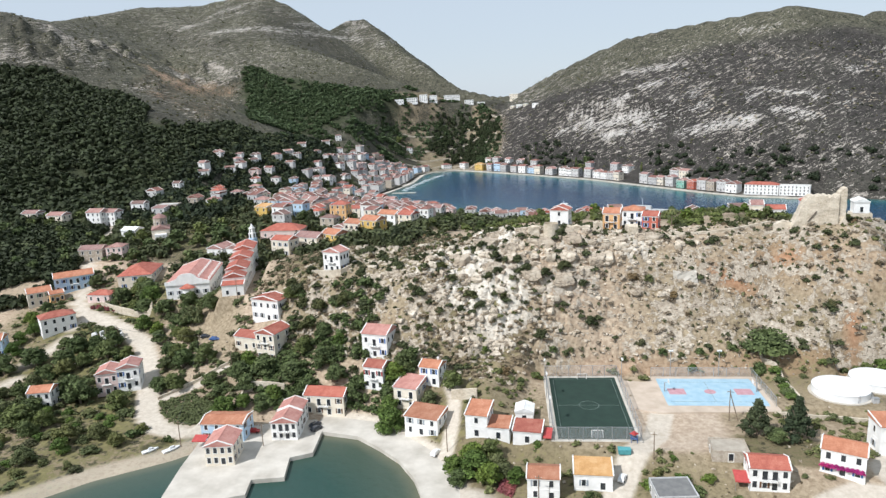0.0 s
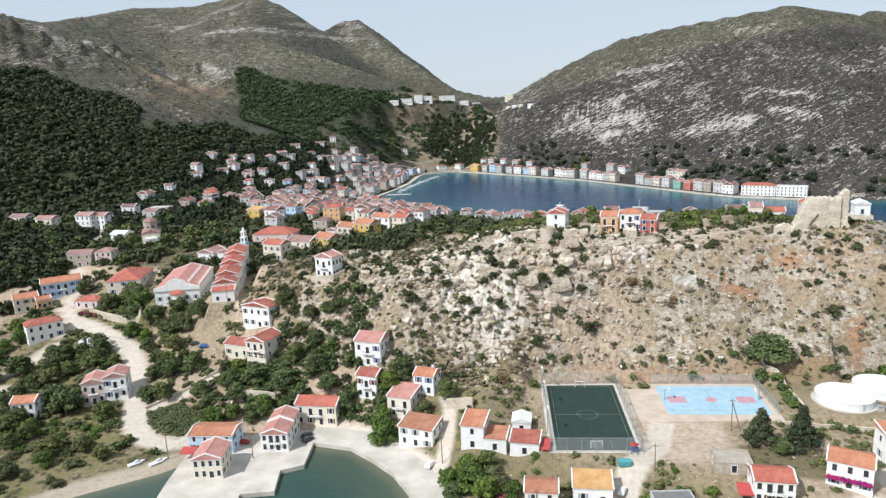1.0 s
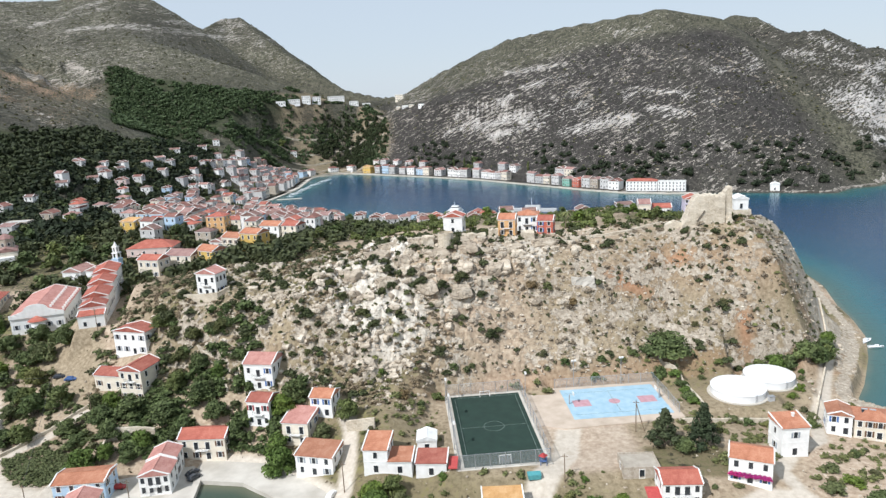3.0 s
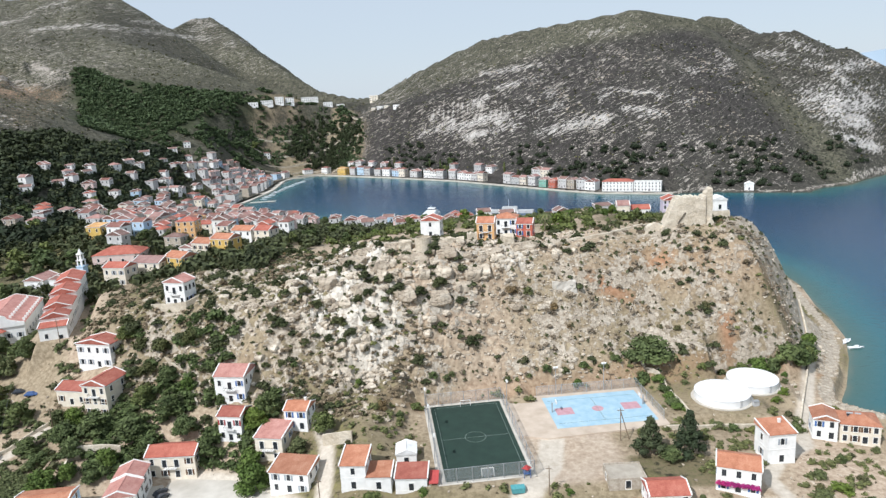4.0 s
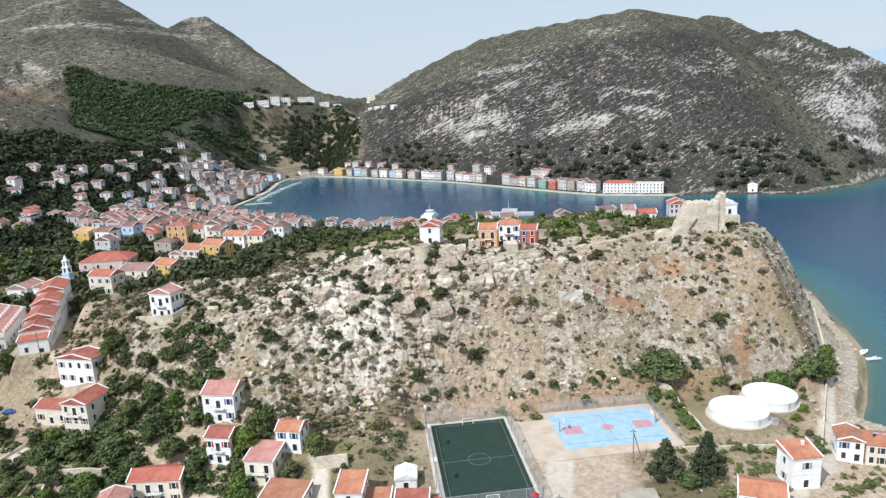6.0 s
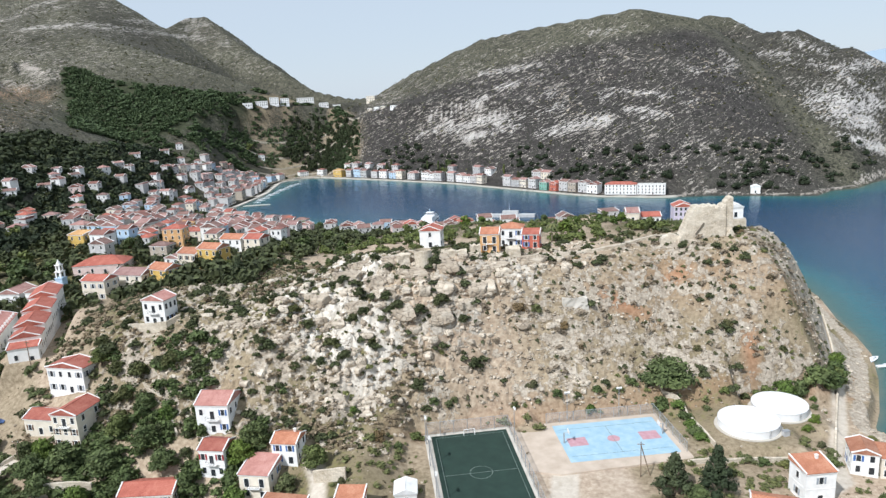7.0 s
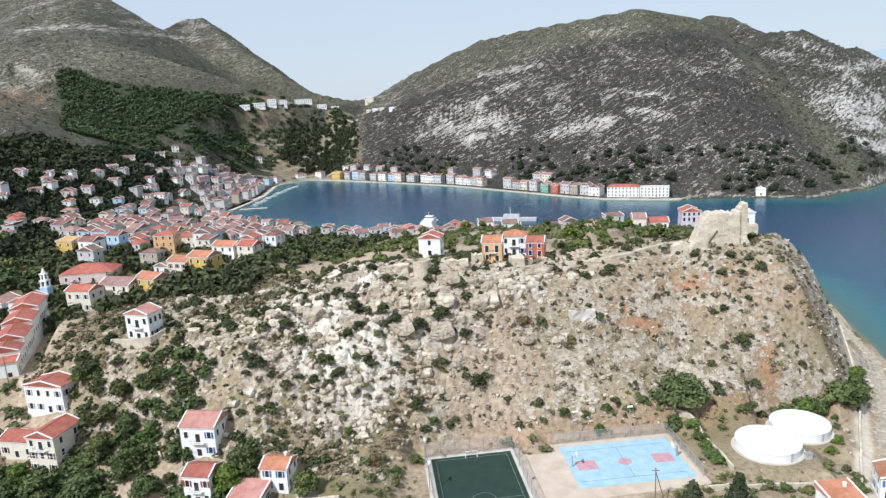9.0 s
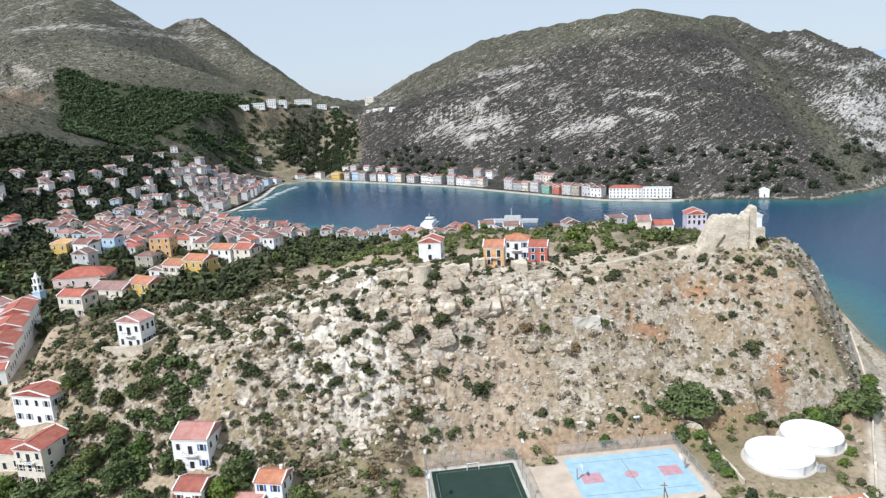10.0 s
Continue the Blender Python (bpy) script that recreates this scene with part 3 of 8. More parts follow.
RZ = RZ + loose * ledges * (blocks(GXX * 0.6 + GYY * 0.25, GYY, 5.0, 7) * 2.6 + blocks(GXX * 0.8, GYY, 2.1, 12) * 0.9)
far_rough = np.clip((GYY - 600) / 200 + (-330 - GXX) / 200, 0, 1) * np.clip((GZ - 15) / 20, 0, 1)
RZ = RZ + far_rough * rolling(GXX, GYY, 24, 9) * 1.5 * np.clip(MASK["rock"] * 1.5, 0.1, 1) + MASK["crag"] * blocks(0.69 * GXX + 0.73 * GYY, 0.3 * (0.73 * GXX - 0.69 * GYY), 17, 15, 2.2) * 11


def crust(x, y):
    """Height of the ground with its broken rock."""
    x, y = np.asarray(x, float), np.asarray(y, float)
    i, j = np.clip(np.searchsorted(GX, x) - 1, 0, len(GX) - 2), np.clip(np.searchsorted(GY, y) - 1, 0, len(GY) - 2)
    u, v = (x - GX[i]) / (GX[i + 1] - GX[i]), (y - GY[j]) / (GY[j + 1] - GY[j])
    return (RZ[j, i] * (1 - u) + RZ[j, i + 1] * u) * (1 - v) + (RZ[j + 1, i] * (1 - u) + RZ[j + 1, i + 1] * u) * v


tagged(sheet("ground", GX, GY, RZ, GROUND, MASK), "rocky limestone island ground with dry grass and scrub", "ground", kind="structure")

WX = axis([(-1200, 40), (-240, 4), (-40, 8), (420, 60), (4500, 60)])
WY = axis([(-900, 60), (80, 4), (240, 8), (1000, 60), (4500, 60)])
WXX, WYY = np.meshgrid(WX, WY)
deep = np.clip(-np.minimum(shore_distance(WXX, WYY, GULF), shore_distance(WXX, WYY, BAY) * 0.5) / 90, 0, 1)
tagged(sheet("water", WX, WY, np.zeros(WXX.shape), WATER, dict(depth=deep, cove=np.clip((-30 - WXX) / 20, 0, 1) * np.clip((260 - WYY) / 30, 0, 1))), "calm blue sea with pale green shallows", "sea", kind="structure")


# ---- tools for things ----
class Shape:
    """Collects vertices and faces, with a material index for each face."""

    def __init__(self):
        self.v, self.f, self.m = [], [], []

    def face(self, pts, mat=0):
        k = len(self.v)
        self.v += [tuple(p) for p in pts]
        self.f.append(tuple(range(k, k + len(pts))))
        self.m.append(mat)
        return self

    def box(self, x0, x1, y0, y1, z0, z1, mat=0, taper=0.0):
        k, a = len(self.v), taper
        self.v += [(x0, y0, z0), (x1, y0, z0), (x1, y1, z0), (x0, y1, z0),
                   (x0 + a, y0 + a, z1), (x1 - a, y0 + a, z1), (x1 - a, y1 - a, z1), (x0 + a, y1 - a, z1)]
        for q in ((3, 2, 1, 0), (4, 5, 6, 7), (0, 1, 5, 4), (1, 2, 6, 5), (2, 3, 7, 6), (3, 0, 4, 7)):
            self.f.append(tuple(k + i for i in q))
            self.m.append(mat)
        return self

    def tube(self, x, y, z0, z1, r0, r1, n=10, mat=0, cap=True):
        k = len(self.v)
        for z, r in ((z0, r0), (z1, r1)):
            self.v += [(x + r * math.cos(6.2832 * i / n), y + r * math.sin(6.2832 * i / n), z) for i in range(n)]
        for i in range(n):
            j = (i + 1) % n
            self.f.append((k + i, k + j, k + n + j, k + n + i))
            self.m.append(mat)
        if cap:
            self.f.append(tuple(k + n + i for i in range(n)))
            self.m.append(mat)
        return self

    def bar(self, a, b, r, mat=0, n=5):
        """A thin rod from a to b."""
        a, b = Vector(a), Vector(b)
        d = (b - a).normalized()
        u = d.orthogonal().normalized()
        w = d.cross(u)
        k = len(self.v)
        for p in (a, b):
            self.v += [tuple(p + r * (math.cos(6.2832 * i / n) * u + math.sin(6.2832 * i / n) * w)) for i in range(n)]
        for i in range(n):
            j = (i + 1) % n
            self.f.append((k + i, k + j, k + n + j, k + n + i))
            self.m.append(mat)
        self.f += [tuple(k + i for i in range(n))[::-1], tuple(k + n + i for i in range(n))]
        self.m += [mat, mat]
        return self

    def ring(self, x0, x1, z0, z1, t, y0, y1, glazed=False):
        """A frame of width t round an opening, in one piece; glazed: with its pane (material 1)."""
        k = len(self.v)
        for y in (y0, y1):
            for g in (0, t):
                self.v += [(x0 + g, y, z0 + g), (x1 - g, y, z0 + g), (x1 - g, y, z1 - g), (x0 + g, y, z1 - g)]
        for i in range(4):
            j = (i + 1) % 4
            self.f += [(k + i, k + j, k + 4 + j, k + 4 + i), (k + j, k + i, k + 8 + i, k + 8 + j)]
            self.m += [0, 0]
            if not glazed:
                self.f.append((k + 4 + i, k + 4 + j, k + 12 + j, k + 12 + i))
                self.m.append(0)
        if glazed:
            self.f.append((k + 4, k + 5, k + 6, k + 7))
            self.m.append(1)
        return self

    def strip(self, pts, r):
        """A square moulding along a line of points, in one piece."""
        k, n = len(self.v), len(pts)
        d = (Vector(pts[-1]) - Vector(pts[0])).normalized()
        u = d.cross(Vector((0, 0, 1))).normalized() * r
        for p in pts:
            p = Vector(p)
            self.v += [tuple(p - u - Vector((0, 0, r))), tuple(p + u - Vector((0, 0, r))), tuple(p + u + Vector((0, 0, r))), tuple(p - u + Vector((0, 0, r)))]
        for i in range(n - 1):
            for a, b in ((0, 1), (1, 2), (2, 3), (3, 0)):
                self.f.append((k + 4 * i + a, k + 4 * i + b, k + 4 * i + 4 + b, k + 4 * i + 4 + a))
                self.m.append(0)
        self.f += [(k + 3, k + 2, k + 1, k), tuple(k + 4 * n - 4 + i for i in range(4))]
        self.m += [0, 0]
        return self

    def slab(self, pts, z0, z1, mat=0):
        """An outline raised from z0 to z1."""
        n, k = len(pts), len(self.v)
        self.v += [(x, y, z0) for x, y in pts] + [(x, y, z1) for x, y in pts]
        for i in range(n):
            j = (i + 1) % n
            self.f.append((k + i, k + j, k + n + j, k + n + i))
            self.m.append(mat)
        self.f += [tuple(k + n + i for i in range(n)), tuple(k + i for i in range(n))[::-1]]
        self.m += [mat, mat]
        return self

    def mesh(self, name, mats, smooth=False):
        me = bpy.data.meshes.new(name)
        me.from_pydata(self.v, [], self.f)
        for m in mats if isinstance(mats, (list, tuple)) else [mats]:
            me.materials.append(m)
        me.polygons.foreach_set("material_index", self.m)
        if smooth:
            me.polygons.foreach_set("use_smooth", [True] * len(self.f))
        me.update()
        return me


def part(name, shape, mats, parent, label="", at=None, smooth=False):
    """One mesh object under a thing or a part; shape may be a Shape or a shared mesh."""
    ob = new(name, shape.mesh(name, mats, smooth) if isinstance(shape, Shape) else shape)
    ob.parent = parent
    if at is not None:
        ob.matrix_basis = at
    if label:
        ob["label"] = label
    return ob


def thing(name, label, category, m=None, group="", data=None):
    ob = new(name, data)
    if m is not None:
        ob.matrix_basis = m
    return tagged(ob, label, category, group)


PLASTER = {
    "white": plain("white limewash", (0.74, 0.73, 0.70), (0.86, 0.85, 0.825), 0.6, 0.9, 0.15, 0.03, 0.08),
    "cream": plain("cream plaster", (0.66, 0.59, 0.48), (0.78, 0.71, 0.59), 0.6, 0.9, 0.15, 0.03, 0.08),
    "yellow": plain("ochre yellow plaster", (0.55, 0.36, 0.09), (0.67, 0.46, 0.14), 0.6, 0.9, 0.15, 0.03, 0.05),
    "pink": plain("pink plaster", (0.64, 0.49, 0.45), (0.75, 0.60, 0.56), 0.6, 0.9, 0.15, 0.03, 0.08),
    "blue": plain("pale blue plaster", (0.38, 0.52, 0.66), (0.50, 0.63, 0.75), 0.6, 0.9, 0.15, 0.03, 0.06),
    "orange": plain("orange plaster", (0.58, 0.33, 0.14), (0.70, 0.43, 0.21), 0.6, 0.9, 0.15, 0.03, 0.05),
    "red": plain("brick red plaster", (0.42, 0.10, 0.06), (0.52, 0.15, 0.10), 0.6, 0.9, 0.15, 0.03, 0.05),
    "stone": plain("old rubble wall", (0.32, 0.27, 0.21), (0.52, 0.46, 0.38), 1.2, 0.95, 0.6, 0.12, 0.1),
    "grey": plain("grey cement", (0.38, 0.38, 0.38), (0.52, 0.52, 0.51), 0.6, 0.9, 0.15, 0.03, 0.05),
    "green": plain("sea green plaster", (0.16, 0.36, 0.28), (0.24, 0.46, 0.37), 0.6, 0.9, 0.1, 0.03),
    "ash": plain("ash white plaster", (0.47, 0.465, 0.455), (0.64, 0.63, 0.61), 0.5, 0.9, 0.15, 0.03, 0.1),
    "violet": plain("violet plaster", (0.50, 0.46, 0.56), (0.60, 0.55, 0.64), 0.6, 0.9, 0.1, 0.03),
}


def tile_material(name, low, mid, high):
    """Clay roof tiles: rows of barrels, weathered in patches."""
    m, t, b = material(name)
    patch, grain = noise_node(t, 0.5, 5), noise_node(t, 4.0, 3)
    col = ramp_node(t, sums(t, "ADD", sums(t, "MULTIPLY", patch, 0.6), sums(t, "MULTIPLY", grain, 0.4)), [(0.34, low), (0.5, mid), (0.66, high)])
    info = t.nodes.new("ShaderNodeObjectInfo")
    col = mix_node(t, 1.0, col, ramp_node(t, info.outputs["Random"], [(0.0, (0.74, 0.80, 0.84)), (0.5, (0.92, 0.92, 0.92)), (1.0, (1.0, 1.0, 1.0))]), "MULTIPLY")
    wave = t.nodes.new("ShaderNodeTexWave")
    wave.inputs["Scale"].default_value, wave.inputs["Distortion"].default_value = 1.1, 0.6
    link(t, t.nodes["Texture Coordinate"].outputs["Object"], wave.inputs["Vector"])
    col = mix_node(t, sums(t, "MULTIPLY", wave.outputs["Fac"], 0.22), col, low)
    link(t, col, b.inputs["Base Color"])
    b.inputs["Roughness"].default_value = 0.85
    bump_node(t, b, sums(t, "ADD", wave.outputs["Fac"], grain), 0.5, 0.12)
    return m


TILES = {
    "orange": tile_material("orange clay tiles", (0.33, 0.125, 0.065), (0.47, 0.195, 0.11), (0.57, 0.29, 0.18)),
    "red": tile_material("red clay tiles", (0.29, 0.075, 0.05), (0.42, 0.125, 0.085), (0.51, 0.20, 0.14)),
    "old": tile_material("weathered pink clay tiles", (0.24, 0.125, 0.105), (0.37, 0.205, 0.175), (0.48, 0.31, 0.265)),
    "brown": tile_material("brown weathered clay tiles", (0.15, 0.085, 0.07), (0.245, 0.14, 0.115), (0.34, 0.22, 0.18)),
    "ochre": tile_material("ochre clay tiles", (0.42, 0.22, 0.08), (0.58, 0.33, 0.13), (0.66, 0.43, 0.22)),
    "rose": tile_material("faded rose clay tiles", (0.36, 0.155, 0.125), (0.49, 0.235, 0.195), (0.58, 0.33, 0.28)),
    "rust": tile_material("dark rust clay tiles", (0.15, 0.062, 0.048), (0.235, 0.105, 0.082), (0.33, 0.175, 0.14)),
    "slab": plain("concrete roof", (0.40, 0.39, 0.37), (0.56, 0.55, 0.52), 0.5, 0.9, 0.2, 0.03),
    "dark": plain("weathered bitumen roof", (0.13, 0.13, 0.13), (0.20, 0.20, 0.19), 0.5, 0.9, 0.2, 0.03),
    "beige": plain("bare cement roof", (0.30, 0.265, 0.215), (0.42, 0.375, 0.31), 0.4, 0.9, 0.2, 0.03),
    "white": plain("whitewashed roof", (0.62, 0.62, 0.60), (0.78, 0.78, 0.76), 0.5, 0.9, 0.1, 0.03),
}
TRIM = plain("white painted trim", (0.70, 0.69, 0.66), (0.82, 0.81, 0.78), 1.5, 0.8)
PANE = plain("dark window glass", (0.02, 0.024, 0.03), (0.045, 0.05, 0.055), 0.8, 0.12)
SHUTTER = {
    "blue": plain("blue shutter paint", (0.03, 0.10, 0.30), (0.06, 0.16, 0.40), 3, 0.6),
    "brown": plain("brown shutter paint", (0.09, 0.045, 0.02), (0.16, 0.085, 0.04), 3, 0.6),
    "green": plain("green shutter paint", (0.03, 0.10, 0.07), (0.05, 0.17, 0.11), 3, 0.6),
    "grey": plain("grey shutter paint", (0.24, 0.27, 0.30), (0.36, 0.39, 0.42), 3, 0.6),
    "red": plain("red shutter paint", (0.24, 0.03, 0.03), (0.34, 0.05, 0.05), 3, 0.6),
}
IRON = plain("dark iron", (0.05, 0.05, 0.055), (0.10, 0.10, 0.10), 3, 0.5, metal=0.6)
TIMBER = plain("weathered timber", (0.14, 0.10, 0.07), (0.25, 0.19, 0.13), 2.5, 0.85, 0.3, 0.02)
CONCRETE = plain("pale concrete paving", (0.40, 0.365, 0.31), (0.58, 0.54, 0.475), 0.16, 0.9, 0.2, 0.03)
STEEL = plain("galvanised steel", (0.34, 0.35, 0.36), (0.46, 0.47, 0.48), 2.0, 0.5, metal=0.5)


@lambda f: f()
def MESHES():
    """Shared parts of windows and doors, one of each colour and size."""
    out = {}
    for w, h, kind in ((1.05, 1.7, "window"), (1.25, 2.3, "door")):
        s = Shape()
        s.ring(-w / 2 - 0.14, w / 2 + 0.14, -0.14, h + 0.2, 0.14, -0.08, 0.0)
        out[kind] = s.mesh(kind + "_frame", TRIM)
        out[kind + "_pane"] = Shape().box(-w / 2, w / 2, -0.03, 0.01, 0, h).mesh(kind + "_pane", PANE)
        for key, m in SHUTTER.items():
            q = Shape().box(-w / 2, 0, -0.05, 0.0, 0, h)
            for k in range(5):
                q.box(-w / 2 + 0.06, -0.06, -0.075, -0.05, 0.1 + k * h / 5, 0.1 + k * h / 5 + h / 9)
            out[kind + key] = q.mesh("shutter", m)
        f = Shape()
        f.ring(-w / 2 - 0.12, w / 2 + 0.12, -0.1, h + 0.16, 0.13, -0.06, 0.0, True)
        out[kind + "_far"] = f.mesh(kind, [TRIM, PANE])
    return out


def roof_shape(w, d, kind, rise, over=0.3):
    """Tiled roof over a body w by d, its eaves at z = 0, and its white edging."""
    s, e = Shape(), []
    x, y, t = w / 2 + over, d / 2 + over, 0.16
    if kind == "hip":
        r = min(x, y)
        if x >= y:
            a, b = (-x + r, 0, rise), (x - r, 0, rise)
            tops = [[(-x, -y, 0), (x, -y, 0), b, a], [(x, -y, 0), (x, y, 0), b], [(x, y, 0), (-x, y, 0), a, b], [(-x, y, 0), (-x, -y, 0), a]]
        else:
            a, b = (0, -y + r, rise), (0, y - r, rise)
            tops = [[(-x, -y, 0), (x, -y, 0), a], [(x, -y, 0), (x, y, 0), b, a], [(x, y, 0), (-x, y, 0), b], [(-x, y, 0), (-x, -y, 0), a, b]]
        for f in tops:
            s.face([(p[0], p[1], p[2] + t) for p in f])
        s.box(-x, x, -y, y, 0, t - 0.002)
        s.bar((a[0], a[1], rise + t), (b[0], b[1], rise + t), 0.12)
    elif kind == "gy":
        for k in (-1, 1):
            s.face([(0, -y, rise + t), (k * x, -y, t), (k * x, y, t), (0, y, rise + t)][::-k])
            s.face([(k * x, -y, 0), (k * x, y, 0), (k * x, y, t), (k * x, -y, t)][::k])
        for k in (-1, 1):
            s.face([(-x, k * y, 0), (x, k * y, 0), (x, k * y, t), (0, k * y, rise + t), (-x, k * y, t)][::-k])
            e.append(Shape().strip([(-x, k * (y - 0.1), t + 0.06), (0, k * (y - 0.1), rise + t + 0.06), (x, k * (y - 0.1), t + 0.06)], 0.15))
        s.bar((0, -y, rise + t), (0, y, rise + t), 0.12)
    elif kind == "gx":
        for k in (-1, 1):
            s.face([(-x, 0, rise + t), (-x, k * y, t), (x, k * y, t), (x, 0, rise + t)][::k])
            s.face([(-x, k * y, 0), (x, k * y, 0), (x, k * y, t), (-x, k * y, t)][::-k])
            s.face([(k * x, -y, 0), (k * x, y, 0), (k * x, y, t), (k * x, 0, rise + t), (k * x, -y, t)][::k])
            e.append(Shape().strip([(k * (x - 0.1), -y, t + 0.06), (k * (x - 0.1), 0, rise + t + 0.06), (k * (x - 0.1), y, t + 0.06)], 0.15))
        s.bar((-x, 0, rise + t), (x, 0, rise + t), 0.12)
    elif kind == "shed":
        s.face([(-x, -y, t), (x, -y, t), (x, y, rise + t), (-x, y, rise + t)])
        s.face([(-x, -y, 0), (x, -y, 0), (x, -y, t), (-x, -y, t)])
        s.face([(x, y, 0), (-x, y, 0), (-x, y, rise + t), (x, y, rise + t)])
        for k in (-1, 1):
            s.face([(k * x, -y, 0), (k * x, y, 0), (k * x, y, rise + t), (k * x, -y, t)][::k])
            e.append(Shape().strip([(k * (x - 0.1), -y, t + 0.06), (k * (x - 0.1), y, rise + t + 0.06)], 0.15))
    else:
        s.box(-w / 2, w / 2, -d / 2, d / 2, 0, 0.06)
        for a in (-1, 1):
            e.append(Shape().box(-w / 2, w / 2, *sorted((a * (d / 2 - 0.25), a * d / 2)), 0, 0.4))
            e.append(Shape().box(*sorted((a * (w / 2 - 0.25), a * w / 2)), -d / 2 + 0.25, d / 2 - 0.25, 0, 0.4))
    return s, e


WALL_WORDS = {"white": "whitewashed", "cream": "cream plastered", "yellow": "ochre yellow", "pink": "faded pink", "blue": "pale blue", "orange": "orange",
              "red": "brick red", "stone": "bare stone", "grey": "grey cement", "green": "sea green", "violet": "violet", "ash": "ash white"}
ROOF_WORDS = {"hip": "hipped", "gy": "gabled", "gx": "gabled", "shed": "single-pitch", "flat": "flat"}
TILE_WORDS = {"orange": "orange tiled", "red": "red tiled", "old": "weathered tiled", "rose": "rose tiled", "rust": "rust tiled", "brown": "brown tiled", "ochre": "ochre tiled", "slab": "concrete", "dark": "dark grey", "beige": "beige concrete", "white": "white"}
HOUSES = []


def house(x, y, turn, w, d, h, roof="gx", wall="white", tiles="orange", cols=3, floors=2, side=2, shutter="blue", balcony=False, near=True,
          z=None, where="village", sunk=2.5, pitch=0.21, kind="house", group="", rear=False):
    """A house whose front's middle stands at x, y; its front looks to -y when turn is 0."""
    a = radians(turn)
    if z is None:
        cx, cy = x - math.sin(a) * d * 0.3, y + math.cos(a) * d * 0.3
        z = min(height(x, y), height(cx, cy) + 0.5)
    HOUSES.append((x - math.sin(a) * d / 2, y + math.cos(a) * d / 2, max(w, d) / 2))
    size = "long" if d > 20 or w > 18 else "small" if h < 4.6 else "two-storey" if floors == 2 else "tall"
    root = thing(kind, f"{size} {WALL_WORDS[wall]} {kind} with {ROOF_WORDS[roof]} {TILE_WORDS[tiles]} roof by the {where}", kind, pose(x, y, z, 0, 0, turn) @ pose(0, d / 2, 0), group)
    rise = {"hip": pitch * min(w, d), "gy": pitch * w, "gx": pitch * d, "shed": 0.16 * d}.get(roof, 0)
    body = Shape().box(-w / 2, w / 2, -d / 2, d / 2, -sunk, h)
    if roof == "gy":
        for k in (-1, 1):
            body.face([(-w / 2, k * d / 2, h), (w / 2, k * d / 2, h), (0, k * d / 2, h + rise)][::-k])
    body.box(-w / 2 - 0.06, w / 2 + 0.06, -d / 2 - 0.06, d / 2 + 0.06, -sunk, 0.5)
    if floors > 1:
        body.box(-w / 2 - 0.07, w / 2 + 0.07, -d / 2 - 0.07, d / 2 + 0.07, h / 2 - 0.1, h / 2 + 0.06)
    part("wall", body, PLASTER[wall], root)
    if roof != "flat":
        part("cornice", Shape().box(-w / 2 - 0.2, w / 2 + 0.2, -d / 2 - 0.2, d / 2 + 0.2, h - 0.32, h - 0.02), TRIM, root, "white plaster cornice")
    top, edge = roof_shape(w, d, roof, rise)
    r = part("roof", top, TILES[tiles], root, at=pose(0, 0, h))
    for q in edge:
        part("edging", q, TRIM if wall not in ("stone", "grey") else PLASTER[wall], r, "mortar edging")
    storey = h / floors

    def opening(kind, m, shut):
        if not near:
            part(kind, MESHES[kind + "_far"], None, root, at=m)
            return
        o = part(kind, MESHES[kind], None, root, at=m)
        part("pane", MESHES[kind + "_pane"], None, o)
        if shut:
            sw = 1.05 if kind == "window" else 1.25
            for dx in (-sw / 2 - 0.14, sw + 0.14):
                part("shutter", MESHES[kind + shutter], None, o, "painted shutter", pose(dx, -0.01, 0))

    rnd = random.Random(int(abs(x * 7 + y * 13)))
    for f in range(floors):
        for c in range(cols):
            px, pz = (c - (cols - 1) / 2) * w / cols, f * storey + storey * 0.30
            middle = c == cols // 2
            if f == 0 and middle:
                opening("door", pose(px, -d / 2, 0.12), False)
            elif balcony and f == floors - 1 and (middle or (cols % 2 == 0 and c == cols // 2 - 1)):
                opening("door", pose(px, -d / 2, f * storey + 0.15), False)
            else:
                opening("window", pose(px, -d / 2, pz), near and w / cols > 2.3 and rnd.random() < 0.4)
        for c in range(side):
            py, pz = (c - (side - 1) / 2) * d / side, f * storey + storey * 0.30
            if x < 25:
                opening("window", pose(w / 2, py, pz, 0, 0, 90), near and rnd.random() < 0.2)
            if near and x > -25:
                opening("window", pose(-w / 2, py, pz, 0, 0, -90), rnd.random() < 0.25)
    if balcony:
        z0 = (floors - 1) * storey
        bw = min(w * 0.42, 3.6)
        bal = part("balcony", Shape().box(-bw / 2, bw / 2, -d / 2 - 1.05, -d / 2, z0 - 0.05, z0 + 0.1).box(-bw / 2 + 0.2, -bw / 2 + 0.35, -d / 2 - 0.8, -d / 2, z0 - 0.35, z0 - 0.05)
                   .box(bw / 2 - 0.35, bw / 2 - 0.2, -d / 2 - 0.8, -d / 2, z0 - 0.35, z0 - 0.05), TRIM, root, "white balcony slab on brackets")
        q = Shape()
        post = part("baluster", Shape().bar((-bw / 2 + 0.04, -d / 2 - 1.0, z0 + 0.1), (-bw / 2 + 0.04, -d / 2 - 1.0, z0 + 1.0), 0.02, n=4), IRON, bal, "thin iron bar")
        for k in range(1, int(bw / 0.22) + 1):
            part("baluster", post.data, None, bal, at=pose(k * 0.22, 0, 0))
        q.bar((-bw / 2, -d / 2 - 1.0, z0 + 1.0), (bw / 2, -d / 2 - 1.0, z0 + 1.0), 0.035, n=4)
